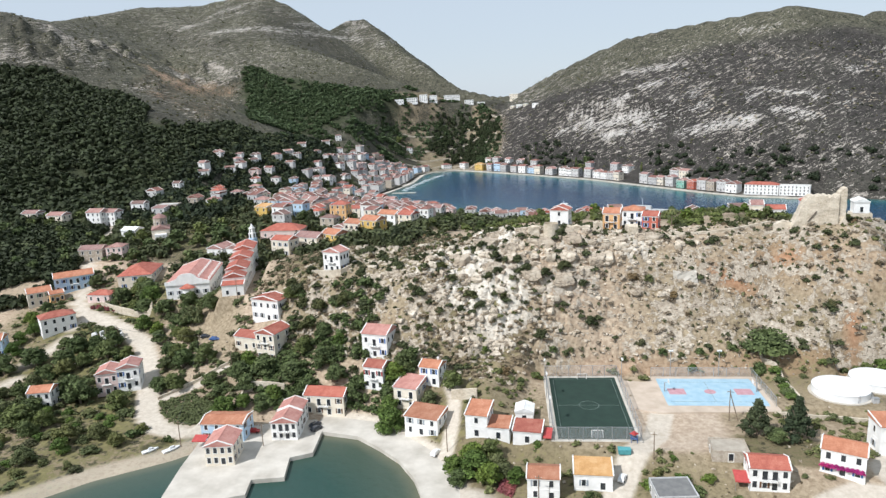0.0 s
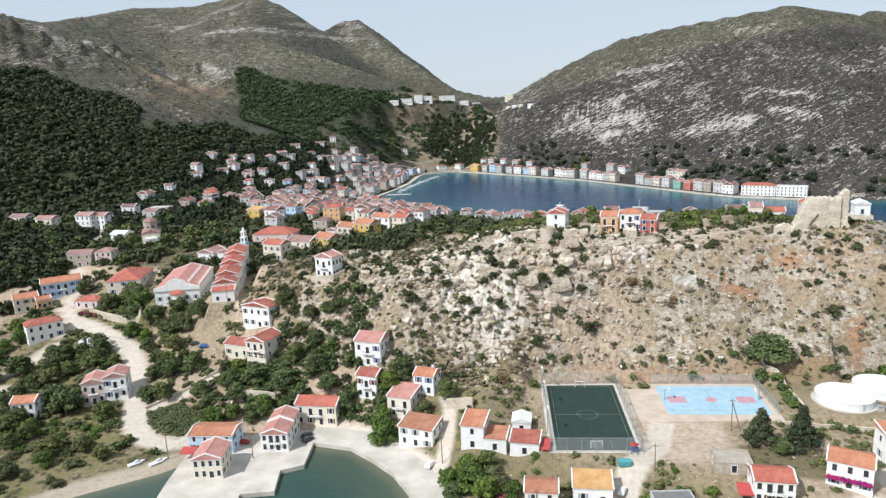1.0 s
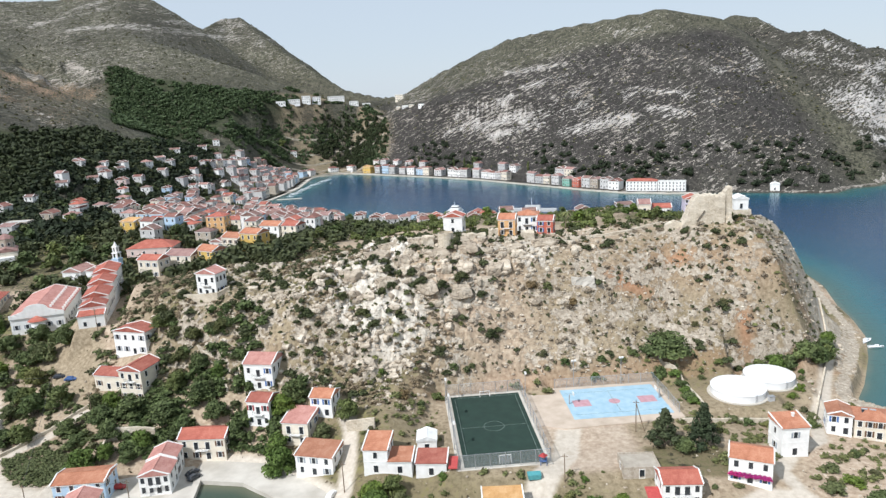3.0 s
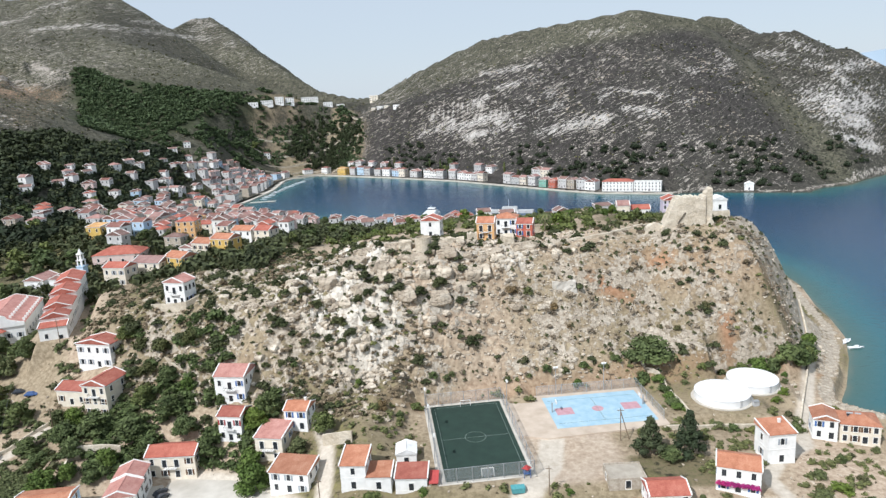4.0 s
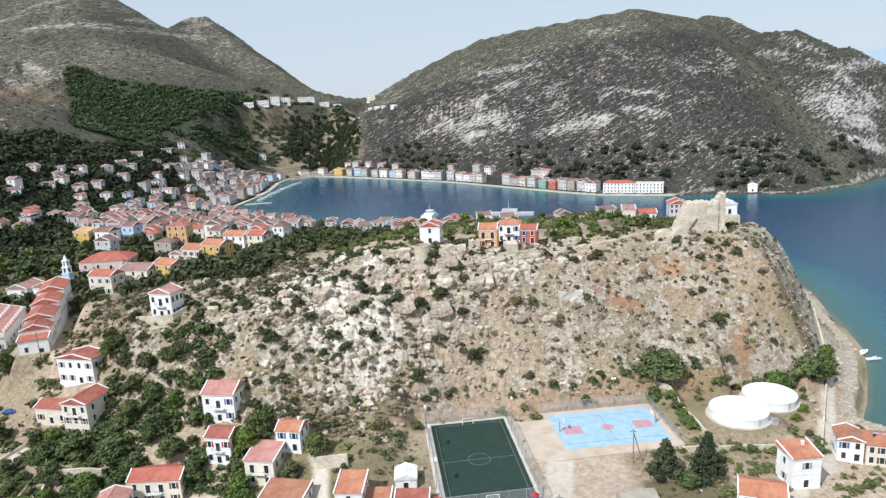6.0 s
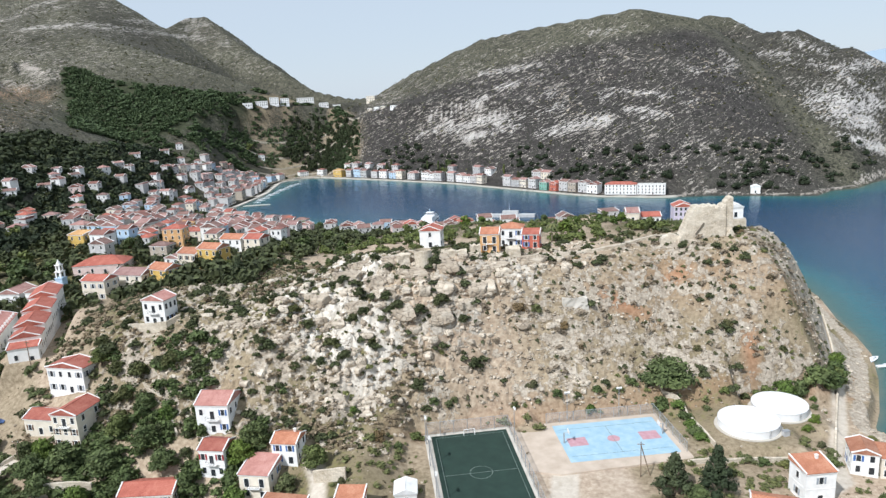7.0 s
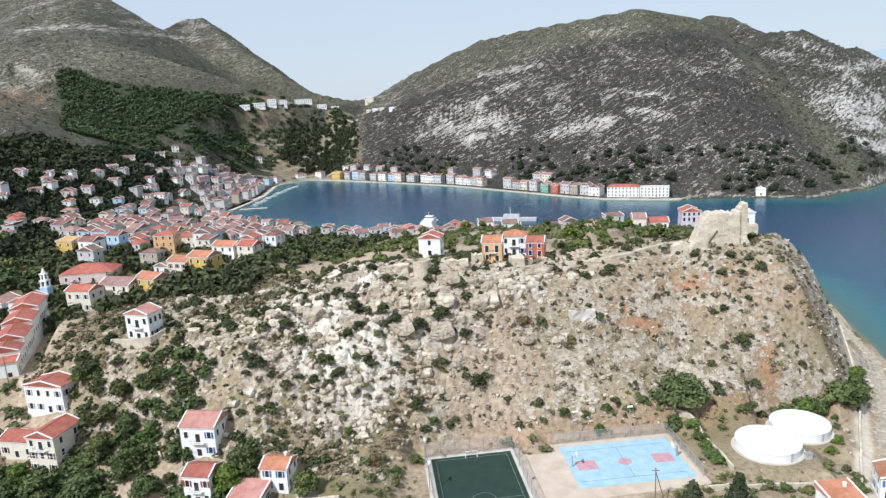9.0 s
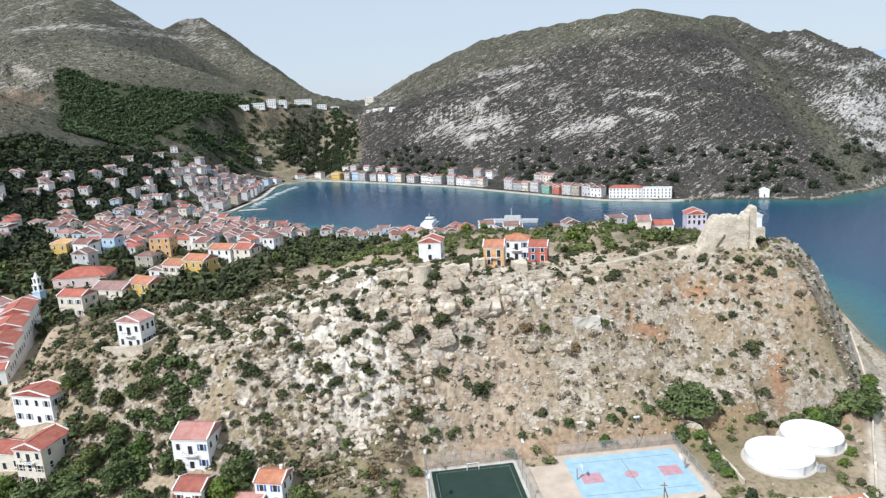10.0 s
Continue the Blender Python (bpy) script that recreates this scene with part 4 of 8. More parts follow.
        for k in (-1, 1):
            q.bar((k * bw / 2, -d / 2 - 1.0, z0 + 1.0), (k * bw / 2, -d / 2, z0 + 1.0), 0.035, n=4)
        part("handrail", q, IRON, bal, "thin iron handrail")
    if near and rnd.random() < 0.2 and roof in ("gx", "hip", "shed"):
        part("chimney", Shape().box(-0.3, 0.3, -0.3, 0.3, -0.2, 1.3).box(-0.4, 0.4, -0.4, 0.4, 1.3, 1.42), TRIM, root, "white chimney", pose(w * 0.22, d * 0.2, h + rise * 0.45))
    return root


# ---- houses round the near bay ----
BAYSIDE = "bay"
house(-125.8, 144.0, 20, 8.4, 9.5, 6.2, "gy", "cream", "rose", 4, 2, 3, "brown", z=1.35, where="quay")
house(-134.6, 157.0, 14, 13.8, 8.5, 5.8, "gx", "blue", "orange", 4, 2, 2, "brown", z=1.35, where="quay", pitch=0.12)
house(-115.6, 162.6, 16, 8.2, 7.5, 5.8, "gy", "white", "rose", 4, 2, 2, "blue", True, z=1.35, where="quay")
house(-118.0, 170.4, 16, 7.8, 7.0, 6.2, "gy", "white", "rose", 3, 2, 2, "brown", z=1.35, where="quay")
house(-111.5, 180.8, 8, 14.0, 8.0, 7.0, "gx", "cream", "red", 4, 2, 2, "brown", True, where="bay")
house(-197.0, 173.2, 33, 7.4, 8.5, 8.2, "gy", "pink", "rose", 3, 2, 2, "red", True, where="valley", z=3.0, sunk=4)
house(-190.8, 177.3, 33, 7.4, 8.5, 8.4, "gy", "white", "rose", 3, 2, 2, "blue", True, where="valley", z=4.0, sunk=5)
house(-213.4, 158.4, 26, 7.8, 7.0, 6.6, "gx", "white", "orange", 3, 2, 2, "grey", where="garden")
house(-260.8, 210.3, 58, 14.0, 9.0, 7.4, "hip", "white", "red", 4, 2, 2, "blue", where="valley")
house(-294.9, 230.4, 55, 10.5, 9.0, 6.5, "gx", "cream", "orange", 3, 2, 3, "green", where="valley")
house(-287.9, 234.0, 58, 6.2, 6.0, 4.4, "gx", "orange", "orange", 3, 1, 2, "brown", where="valley")
house(-288.5, 245.6, 50, 18.0, 9.5, 7.4, "gx", "blue", "orange", 6, 2, 2, "blue", True, where="valley")
house(-264.6, 236.5, 8, 12.0, 8.0, 3.6, "hip", "pink", "red", 3, 1, 2, "red", where="valley")
house(-274.0, 187.5, 37, 8.0, 9.0, 7.5, "gx", "blue", "orange", 3, 2, 2, "blue", where="garden")
hall = house(-209.3, 235.2, 28, 19, 36, 7.4, "gy", "white", "rose", 5, 1, 7, "grey", where="lane", pitch=0.17, kind="church hall", z=21, sunk=5)
house(-255.5, 251.5, 28, 16, 24, 6.8, "hip", "cream", "red", 3, 2, 5, "blue", where="lane", sunk=5, z=18.6)
house(-177.4, 225.2, 28, 9.0, 5, 5.6, "shed", "white", "red", 2, 1, 1, "grey", z=26.0, where="lane", sunk=5)
house(-179.7, 229.6, 28, 9.0, 8, 6.6, "gy", "white", "red", 3, 1, 3, "grey", z=27.0, where="lane", sunk=5)
house(-183.5, 236.7, 28, 9.2, 14, 7.2, "gy", "white", "red", 3, 1, 5, "grey", z=28.0, where="lane", sunk=5)
house(-190.1, 249.0, 28, 9.2, 13, 7.4, "gy", "white", "red", 3, 1, 4, "grey", z=29.5, where="lane", sunk=6)
house(-196.4, 260.7, 28, 9.2, 16, 7.4, "gy", "white", "red", 3, 1, 5, "grey", z=31.0, where="lane", sunk=7)
# the hall's curved front gable, porch roof and roof vents
for k in (0,):
    prof = [(-9.7, 6.6), (-9.7, 8.2), (-7.0, 8.2), (-5.4, 9.2)] + [(-4.2 * math.cos(math.pi * i / 12), 9.8 + 2.0 * math.sin(math.pi * i / 12)) for i in range(13)] + [(5.4, 9.2), (7.0, 8.2), (9.7, 8.2), (9.7, 6.6)]
    y0 = (-18.5, 18.1)[k]
    g = Shape()
    g.v = [(x, y, z) for y in (y0, y0 + 0.45) for x, z in prof]
    n = len(prof)
    g.f = [tuple(range(n)), tuple(range(2 * n - 1, n - 1, -1))] + [(i, n + i, n + (i + 1) % n, (i + 1) % n) for i in range(n)]
    g.m = [0] * len(g.f)
    part("gable", g, PLASTER["white"], hall, "curved white gable parapet")
porch = Shape()
porch.v = [(0, -18.2, 7.4)] + [(3.6 * math.cos(math.pi * i / 10), -18.2 - 2.8 * math.sin(math.pi * i / 10), 5.2) for i in range(11)]
porch.f = [(0, i + 2, i + 1) for i in range(10)]
porch.m = [0] * 10
part("porch_roof", porch, TILES["red"], hall, "half-round tiled porch roof")
part("porch_wall", Shape().tube(0, -18.0, -2, 5.2, 2.5, 2.5, 18), PLASTER["white"], hall)
for k in range(10):
    for q in (4.7, 9.0):
        part("vent", Shape().box(q - 0.35, q + 0.35, -15.6 + 3.3 * k, -14.8 + 3.3 * k, 7.4, 8.8 if q > 8 else 10.2), TRIM, hall, "small white roof vent")
house(-153.2, 212.2, -6, 13.0, 6.8, 8.4, "gy", "white", "red", 4, 2, 2, "grey", where="hillside", pitch=0.12)
house(-144.4, 197.6, -4, 8.4, 10.5, 10.5, "gy", "cream", "red", 3, 3, 2, "brown", True, where="hillside")
house(-156.5, 202.6, -5, 11.0, 7.5, 5.2, "gx", "cream", "red", 3, 1, 2, "brown", where="hillside")
house(-129.3, 225.2, -8, 8.0, 6.2, 8.2, "gy", "white", "rose", 3, 2, 3, "blue", True, where="hillside", sunk=4)
house(-101.2, 201.0, 0, 9.6, 10.0, 8.6, "gx", "white", "rose", 3, 2, 3, "blue", True, where="hillside", sunk=4)
house(-97.3, 190.6, -2, 7.2, 7.0, 8.0, "gx", "white", "red", 3, 2, 2, "red", True, where="hillside", sunk=4)
house(-84.0, 186.2, -2, 8.2, 8.5, 7.2, "shed", "cream", "rose", 2, 2, 2, "blue", True, where="bay", sunk=4)
house(-78.5, 194.5, -2, 7.0, 7.0, 6.2, "gx", "white", "orange", 2, 2, 2, "blue", where="bay", sunk=4)
house(-74.0, 174.4, -4, 11.2, 7.5, 6.0, "shed", "white", "orange", 3, 2, 2, "grey", where="bay", sunk=4)
house(-55.1, 171.2, 3, 6.6, 8.0, 7.0, "shed", "white", "orange", 1, 2, 2, "grey", where="lane", sunk=4)
house(-48.6, 171.6, 5, 6.4, 6.0, 3.9, "shed", "white", "orange", 1, 1, 1, "grey", where="lane", sunk=4)
house(-40.2, 172.2, 5, 8.2, 6.0, 3.9, "shed", "white", "red", 1, 1, 1, "grey", where="lane", sunk=4)
house(-43.5, 183.2, 10, 5.4, 5.5, 3.4, "gy", "white", "white", 1, 1, 1, "grey", where="lane")
house(-31.4, 151.4, 10, 8.2, 7.0, 6.2, "gx", "white", "orange", 2, 2, 2, "grey", where="lane")
house(-19.6, 158.2, 10, 9.8, 7.0, 4.6, "shed", "white", "ochre", 2, 1, 2, "grey", where="lane")
house(1.5, 155.5, 18, 10.0, 9.0, 3.4, "flat", "grey", "dark", 2, 1, 2, "grey", where="lane", kind="shed")
house(22.9, 167.3, 7, 9.4, 7.5, 6.2, "gx", "white", "red", 4, 2, 2, "brown", True, where="pitch")
house(40.4, 175.6, -14, 10.0, 8.0, 6.8, "gx", "white", "orange", 3, 2, 2, "blue", where="pitch")
house(55.6, 191.6, 12, 7.4, 7.0, 8.4, "shed", "white", "orange", 1, 2, 1, "grey", where="coast")
house(72.0, 206.4, -12, 6.2, 7.5, 6.0, "gy", "white", "orange", 2, 2, 2, "blue", where="coast")
house(80.6, 205.0, -10, 10.0, 8.5, 5.8, "hip", "cream", "orange", 4, 2, 2, "brown", where="coast")
house(14.3, 175.2, 8, 9.4, 7.5, 2.8, "flat", "stone", "beige", 1, 1, 1, "grey", where="pitch", kind="shed")

# ---- houses on the castle hill ----
house(-51.5, 292.0, -3, 8.2, 7.0, 7.0, "gy", "white", "red", 1, 2, 2, "blue", where="hilltop", sunk=5)
house(-26.8, 270.0, -2, 6.6, 8.0, 6.8, "gx", "orange", "orange", 2, 2, 2, "brown", True, where="hilltop", sunk=4)
house(-20.0, 288.0, -4, 8.8, 8.0, 7.2, "hip", "white", "orange", 3, 2, 2, "blue", True, where="hilltop", sunk=4)
house(-12.6, 284.0, -6, 6.4, 7.5, 5.4, "gx", "red", "red", 2, 2, 2, "blue", where="hilltop", sunk=4)
house(34.8, 362.0, 0, 6.0, 9.0, 4.6, "gx", "cream", "old", 1, 1, 2, "brown", where="cape", sunk=7, near=False)
house(43.5, 365.0, 0, 9.4, 8.0, 3.8, "gx", "white", "red", 3, 1, 2, "blue", where="cape", sunk=8, near=False)
house(61.0, 378.0, 0, 8.8, 9.0, 5.2, "gy", "violet", "red", 4, 2, 3, "blue", where="cape", sunk=10, near=False, z=40)
house(76.4, 345.0, 0, 6.2, 7.5, 4.6, "gy", "white", "white", 1, 1, 2, "blue", where="cape", sunk=0.4, near=False, z=45.5, kind="chapel")


# ---- the harbour town ----
def inside(x, y, loop):
    hit = False
    for (ax, ay), (bx, by) in zip(loop, loop[1:] + loop[:1]):
        if (ay > y) != (by > y) and x < (bx - ax) * (y - ay) / (by - ay) + ax:
            hit = not hit
    return hit


def free(x, y, r):
    return all(math.hypot(x - a, y - b) > r + c for a, b, c in HOUSES)


def town(loop, turn, step, keep, seed, sizes, where, colours, tiles, heights=(6.4, 8.8)):
    """Houses in crooked rows over a quarter of the town."""
    rnd = random.Random(seed)
    a = radians(turn)
    cx, cy = sum(p[0] for p in loop) / len(loop), sum(p[1] for p in loop) / len(loop)
    for i in range(-24, 25):
        for j in range(-24, 25):
            u, v = i * step[0] + (j % 2) * step[0] * 0.45 + rnd.uniform(-2.5, 2.5), j * step[1] + rnd.uniform(-2.2, 2.2)
            x, y = cx + u * math.cos(a) - v * math.sin(a), cy + u * math.sin(a) + v * math.cos(a)
            if not inside(x, y, loop) or rnd.random() > keep:
                continue
            w, d, h = rnd.uniform(*sizes), rnd.uniform(6.5, 8.5), rnd.uniform(*heights)
            if not free(x, y + d / 2, 4.0):
                continue
            house(x, y, turn + rnd.uniform(-9, 9) + rnd.choice((0, 0, 0, -90)), w, d, h, rnd.choice(("gx", "gx", "hip", "gy", "gy", "shed")), rnd.choice(colours), rnd.choice(tiles),
                  2, 2 if h > 5 else 1, 1, near=False, where=where, sunk=4, pitch=0.23, group="houses of the harbour town")


PALE = ("white", "ash", "ash", "cream", "white", "ash", "pink", "grey", "white", "stone", "ash", "blue", "ash")
ROOFS = ("red", "rust", "old", "rust", "old", "brown", "brown", "rust", "brown")
# landmarks first, the rows round them
house(-187, 277.5, -6, 10.8, 8, 8.4, "gx", "cream", "red", 3, 2, 2, "grey", where="town", sunk=4)
house(-178, 287, -8, 14, 10, 6.6, "gx", "cream", "old", 3, 2, 2, "grey", where="town", near=False)
house(-166, 289, -20, 11, 9, 6.2, "gx", "yellow", "orange", 2, 2, 2, "brown", where="town", sunk=4)
house(-237, 290.5, 0, 10, 11, 5.8, "gy", "white", "old", 1, 1, 2, "grey", where="town", kind="chapel")
house(-225.4, 292, 0, 10, 11, 5.8, "gy", "white", "old", 1, 1, 2, "grey", where="town", kind="chapel")
house(-219, 327, 12, 24, 15, 4.6, "hip", "pink", "red", 4, 1, 2, "grey", where="town", near=False)
house(-168, 318, -14, 11, 9, 8.0, "gx", "cream", "orange", 3, 2, 2, "brown", where="town", sunk=4)
house(-157, 316, -14, 11, 9, 8.0, "gx", "yellow", "orange", 3, 2, 2, "brown", where="town", sunk=4)
house(-178, 322, -10, 8, 9, 7.0, "gy", "white", "old", 2, 2, 2, "blue", where="town", near=False)
house(-160, 346, -10, 12, 9, 7.0, "gx", "white", "orange", 3, 2, 2, "blue", where="town", near=False)
house(-148, 344, -12, 9, 9, 6.0, "gx", "cream", "red", 2, 2, 2, "blue", where="town", near=False)
house(-205, 372, 4, 11, 9, 10, "hip", "orange", "red", 3, 3, 2, "brown", where="town", near=False)
house(-262, 372, -6, 10, 8, 8, "shed", "yellow", "ochre", 2, 2, 2, "brown", where="town", near=False)
house(-232, 430, -6, 10, 8, 8, "hip", "yellow", "ochre", 2, 2, 2, "brown", where="town", near=False)
house(-373, 341, 6, 11, 10, 10, "gx", "white", "old", 3, 3, 2, "grey", where="hillside", near=False)
house(-365, 346, 6, 10, 9, 9, "gx", "white", "old", 3, 3, 2, "grey", where="hillside", near=False)
house(-439, 347, 9, 12, 9, 7, "gx", "cream", "old", 3, 2, 2, "grey", where="hillside", near=False)
house(-408, 341, 6, 13, 9, 7.5, "gx", "cream", "old", 3, 2, 2, "grey", where="hillside", near=False)
house(-312, 279, 20, 13, 9, 7, "gx", "stone", "old", 3, 2, 2, "grey", where="valley", near=False)
house(-300, 284, 20, 9, 9, 7, "hip", "pink", "old", 3, 2, 2, "grey", where="valley", near=False)
house(-315, 311, 3, 10, 8, 7.5, "gx", "white", "white", 2, 2, 1, "grey", where="valley", near=False)
house(-347, 381, 14, 15, 9, 6.5, "flat", "stone", "slab", 4, 2, 2, "grey", where="hillside", near=False)
town([(-330, 684), (-300, 636), (-236, 590), (-180, 556), (-170, 440), (-150, 380), (-200, 345), (-250, 345), (-300, 400), (-345, 470), (-365, 560), (-385, 690)], -4, (13, 12.5), 0.50, 3,
     (6.2, 11), "town", PALE, ROOFS, (5.5, 9))
town([(-300, 400), (-345, 470), (-365, 560), (-385, 690), (-440, 700), (-450, 560), (-430, 450), (-380, 370), (-300, 345)], 8, (19, 18), 0.24, 13, (7, 11), "woods", PALE, ROOFS)
for hx, hy, hw in ((-436, 717, 11), (-441, 786, 10), (-442, 823, 8), (-417, 776, 9), (-406, 795, 8), (-398, 965, 9), (-420, 554, 10), (-425, 521, 10)):
    house(hx, hy, 30, hw, 8, 7, "gx" if hw > 9 else "hip", "white", "brown", 2, 2, 1, near=False, where="woods", sunk=4, group="houses of the harbour town")
town([(-180, 556), (-60, 524), (45, 474), (50, 452), (0, 445), (-70, 455), (-140, 470), (-165, 500)], 14, (15, 14.5), 0.56, 5, (8, 11), "harbour", PALE, ROOFS)
town([(-346, 712), (-402, 715), (-410, 820), (-388, 905), (-372, 905), (-350, 808)], 84, (12.5, 12.5), 0.95, 7, (8, 11), "harbour", PALE, ("old", "rust", "brown", "rust"), (6, 9))
town([(-408, 560), (-450, 590), (-445, 720), (-408, 770), (-404, 690)], 60, (20, 19), 0.3, 11, (8, 11), "hillside", PALE, ("old", "brown", "old"))


def quay_row(line, first, last, back, seed, where, colours, fill=0.85, heights=(7.5, 10.5)):
    """Houses side by side, fronts to the water, along a stretch of shore."""
    rnd = random.Random(seed)
    pts = [Vector(p) for p in line]
    total = sum((b - a).length for a, b in zip(pts, pts[1:]))
    s = first
    while s < total - last:
        w, d, h = rnd.uniform(9, 13), rnd.uniform(8, 10), rnd.uniform(*heights)
        q, k = s + w / 2, 0
        while k < len(pts) - 2 and q > (pts[k + 1] - pts[k]).length:
            q -= (pts[k + 1] - pts[k]).length
            k += 1
        way = (pts[k + 1] - pts[k]).normalized()
        inland = Vector((-way.y, way.x))
        p = pts[k] + way * q + inland * (back + rnd.uniform(0, 2))
        if rnd.random() < fill and free(p.x + inland.x * d / 2, p.y + inland.y * d / 2, 3.6):
            turn = math.degrees(math.atan2(-inland.x, inland.y))
            house(p.x, p.y, turn, w, d, h, rnd.choice(("gy", "gy", "hip", "gx")), rnd.choice(colours), rnd.choice(("old", "rust", "brown", "rust")), rnd.choice((3, 3, 4)), 2, 1,
                  near=False, where=where, sunk=4, z=max(1.3, height(p.x, p.y)), group="houses along the quay")
        s += w + rnd.choice((0.3, 1.0, 4.0, 9.0))


NORTH_QUAY = [(-345, 944), (-322, 962), (-284, 944), (-192, 893), (-111, 843), (-40, 781), (20, 728), (53, 705)]
house(-285, 952, -27, 15, 9, 9, "hip", "yellow", "ochre", 4, 2, 1, "grey", where="quay", near=False, z=1.3)
house(-4, 759, -41, 10, 9, 8, "gy", "green", "old", 3, 2, 1, "grey", where="quay", near=False, z=1.3)
house(6, 750, -41, 9, 9, 8, "gy", "red", "red", 3, 2, 1, "grey", where="quay", near=False, z=1.3)
house(70, 709, -14, 30, 11, 9.5, "hip", "white", "red", 9, 3, 2, "grey", where="quay", near=False, z=1.4, kind="hotel")
house(98, 703, -13, 26, 11, 9.0, "flat", "white", "slab", 8, 3, 2, "grey", where="quay", near=False, z=1.4, kind="hotel")
house(189.2, 690, -14, 8, 8, 5.5, "gy", "white", "white", 1, 1, 1, "grey", where="shore", near=False, z=1.4, kind="chapel")
quay_row(NORTH_QUAY, 12, 14, 10, 2, "quay", PALE)
quay_row(NORTH_QUAY, 60, 90, 30, 4, "slope", PALE, 0.5, (7, 9))
quay_row([(-338, 700), (-326, 716), (-331, 808), (-353, 909), (-345, 944)], 20, 10, 10, 6, "quay", PALE + ("stone",))
for hx, hy, hw, hh, hd, hz in ((-427, 1004, 14, 5, 10, 1), (-412, 1020, 18, 7, 10, 1), (-397, 1033, 13, 10, 12, 1.5), (-384, 1042, 13, 9, 12, 1.5), (-364, 1078, 26, 6, 9, 4), (-333, 1072, 14, 6, 8, 0.5), (-316, 1084, 12, 5, 8, 0.5),
                               (-270, 1118, 15, 9, 10, 1), (-258, 1058, 7, 4, 7, 0), (-244, 1044, 9, 4.5, 7, 0), (-232, 1034, 7, 4, 7, 0), (-214, 1018, 8, 3.6, 7, 0)):
    house(hx, hy, 20 if hx < -300 else -12, hw, hd, hh, "flat", "cream" if hx in (-270, -232, -258) else "white", "white", max(2, round(hw / 3.2)), 3 if hh > 8 else 2 if hh > 5.5 else 1, 2, near=False, where="saddle", sunk=3, z=height(hx, hy) + hz, group="white houses on the saddle")


# domed stone church among dark trees
church = thing("church", "old beige stone church with an octagonal dome among dark trees", "church", pose(-300, 322, height(-300, 322) - 0.3, 0, 0, 40))
HOUSES.append((-300, 322, 9))
part("nave", Shape().box(-5, 5, -8, 8, -3, 6.5), PLASTER["cream"], church)
top, edge = roof_shape(10, 16, "gy", 2.2)
part("roof", top, TILES["old"], church, at=pose(0, 0, 6.5))
part("porch", Shape().box(-3.4, 3.4, -12, -8, -3, 4.2), PLASTER["white"], church, "white porch")
part("drum", Shape().tube(0, 2, 6.5, 12.5, 4.0, 4.0, 8), PLASTER["stone"], church, "octagonal stone drum")
part("dome", Shape().tube(0, 2, 12.5, 13.6, 4.3, 3.2, 8).tube(0, 2, 13.6, 15.2, 3.2, 0.2, 8), TILES["old"], church, "low tiled dome")
for k in range(8):
    a = 6.2832 * (k + 0.5) / 8
    part("window", MESHES["window_far"], None, church, at=pose(3.72 * math.cos(a), 2 + 3.72 * math.sin(a), 8.6, 0, 0, math.degrees(a) + 90))

# bell tower
tower = thing("bell_tower", "slender white bell tower with arched openings beside chapels", "tower", pose(-223, 306, height(-223, 306)))
part("shaft", Shape().box(-1.7, 1.7, -1.7, 1.7, -2, 6.5).box(-1.9, 1.9, -1.9, 1.9, 6.5, 6.9), PLASTER["blue"], tower)
for lev, wid in ((6.9, 1.4), (9.9, 1.1)):
    for sx in (-1, 1):
        for sy in (-1, 1):
            part("pier", Shape().box(*sorted((sx * wid, sx * (wid - 0.5))), *sorted((sy * wid, sy * (wid - 0.5))), lev, lev + 2.5), PLASTER["white"], tower)
    part("cornice", Shape().box(-wid - 0.2, wid + 0.2, -wid - 0.2, wid + 0.2, lev + 2.5, lev + 3.0), TRIM, tower)
part("cap", Shape().tube(0, 0, 12.9, 15.2, 1.1, 0.1, 8), PLASTER["white"], tower)

# quays of the harbour and the bay
def kerb(name, line, width, label, z=1.1, thick=2.6, mat=None):
    s = Shape()
    pts = [Vector(p) for p in line]
    sides = []
    for i, p in enumerate(pts):
        way = (pts[min(i + 1, len(pts) - 1)] - pts[max(i - 1, 0)]).normalized()
        n = Vector((way.y, -way.x))
        sides.append((p + n * 1.2, p - n * width))
    n = len(pts)
    s.v = [(p.x, p.y, q) for a, b in sides for p in (a, b) for q in (z - thick, z)]
    for i in range(n - 1):
        k = 4 * i
        for a, b in ((1, 3), (3, 2), (2, 0), (0, 1)):
            s.f.append((k + a, k + b, k + 4 + b, k + 4 + a))
            s.m.append(0)
    s.f += [(0, 1, 3, 2), (4 * n - 4, 4 * n - 2, 4 * n - 1, 4 * n - 3)]
    s.m += [0, 0]
    me = s.mesh(name, mat or CONCRETE)
    bm = bmesh.new()
    bm.from_mesh(me)
    bmesh.ops.recalc_face_normals(bm, faces=bm.faces)
    bm.to_mesh(me)
    bm.free()
    return tagged(new(name, me), label, "quay", kind="structure")


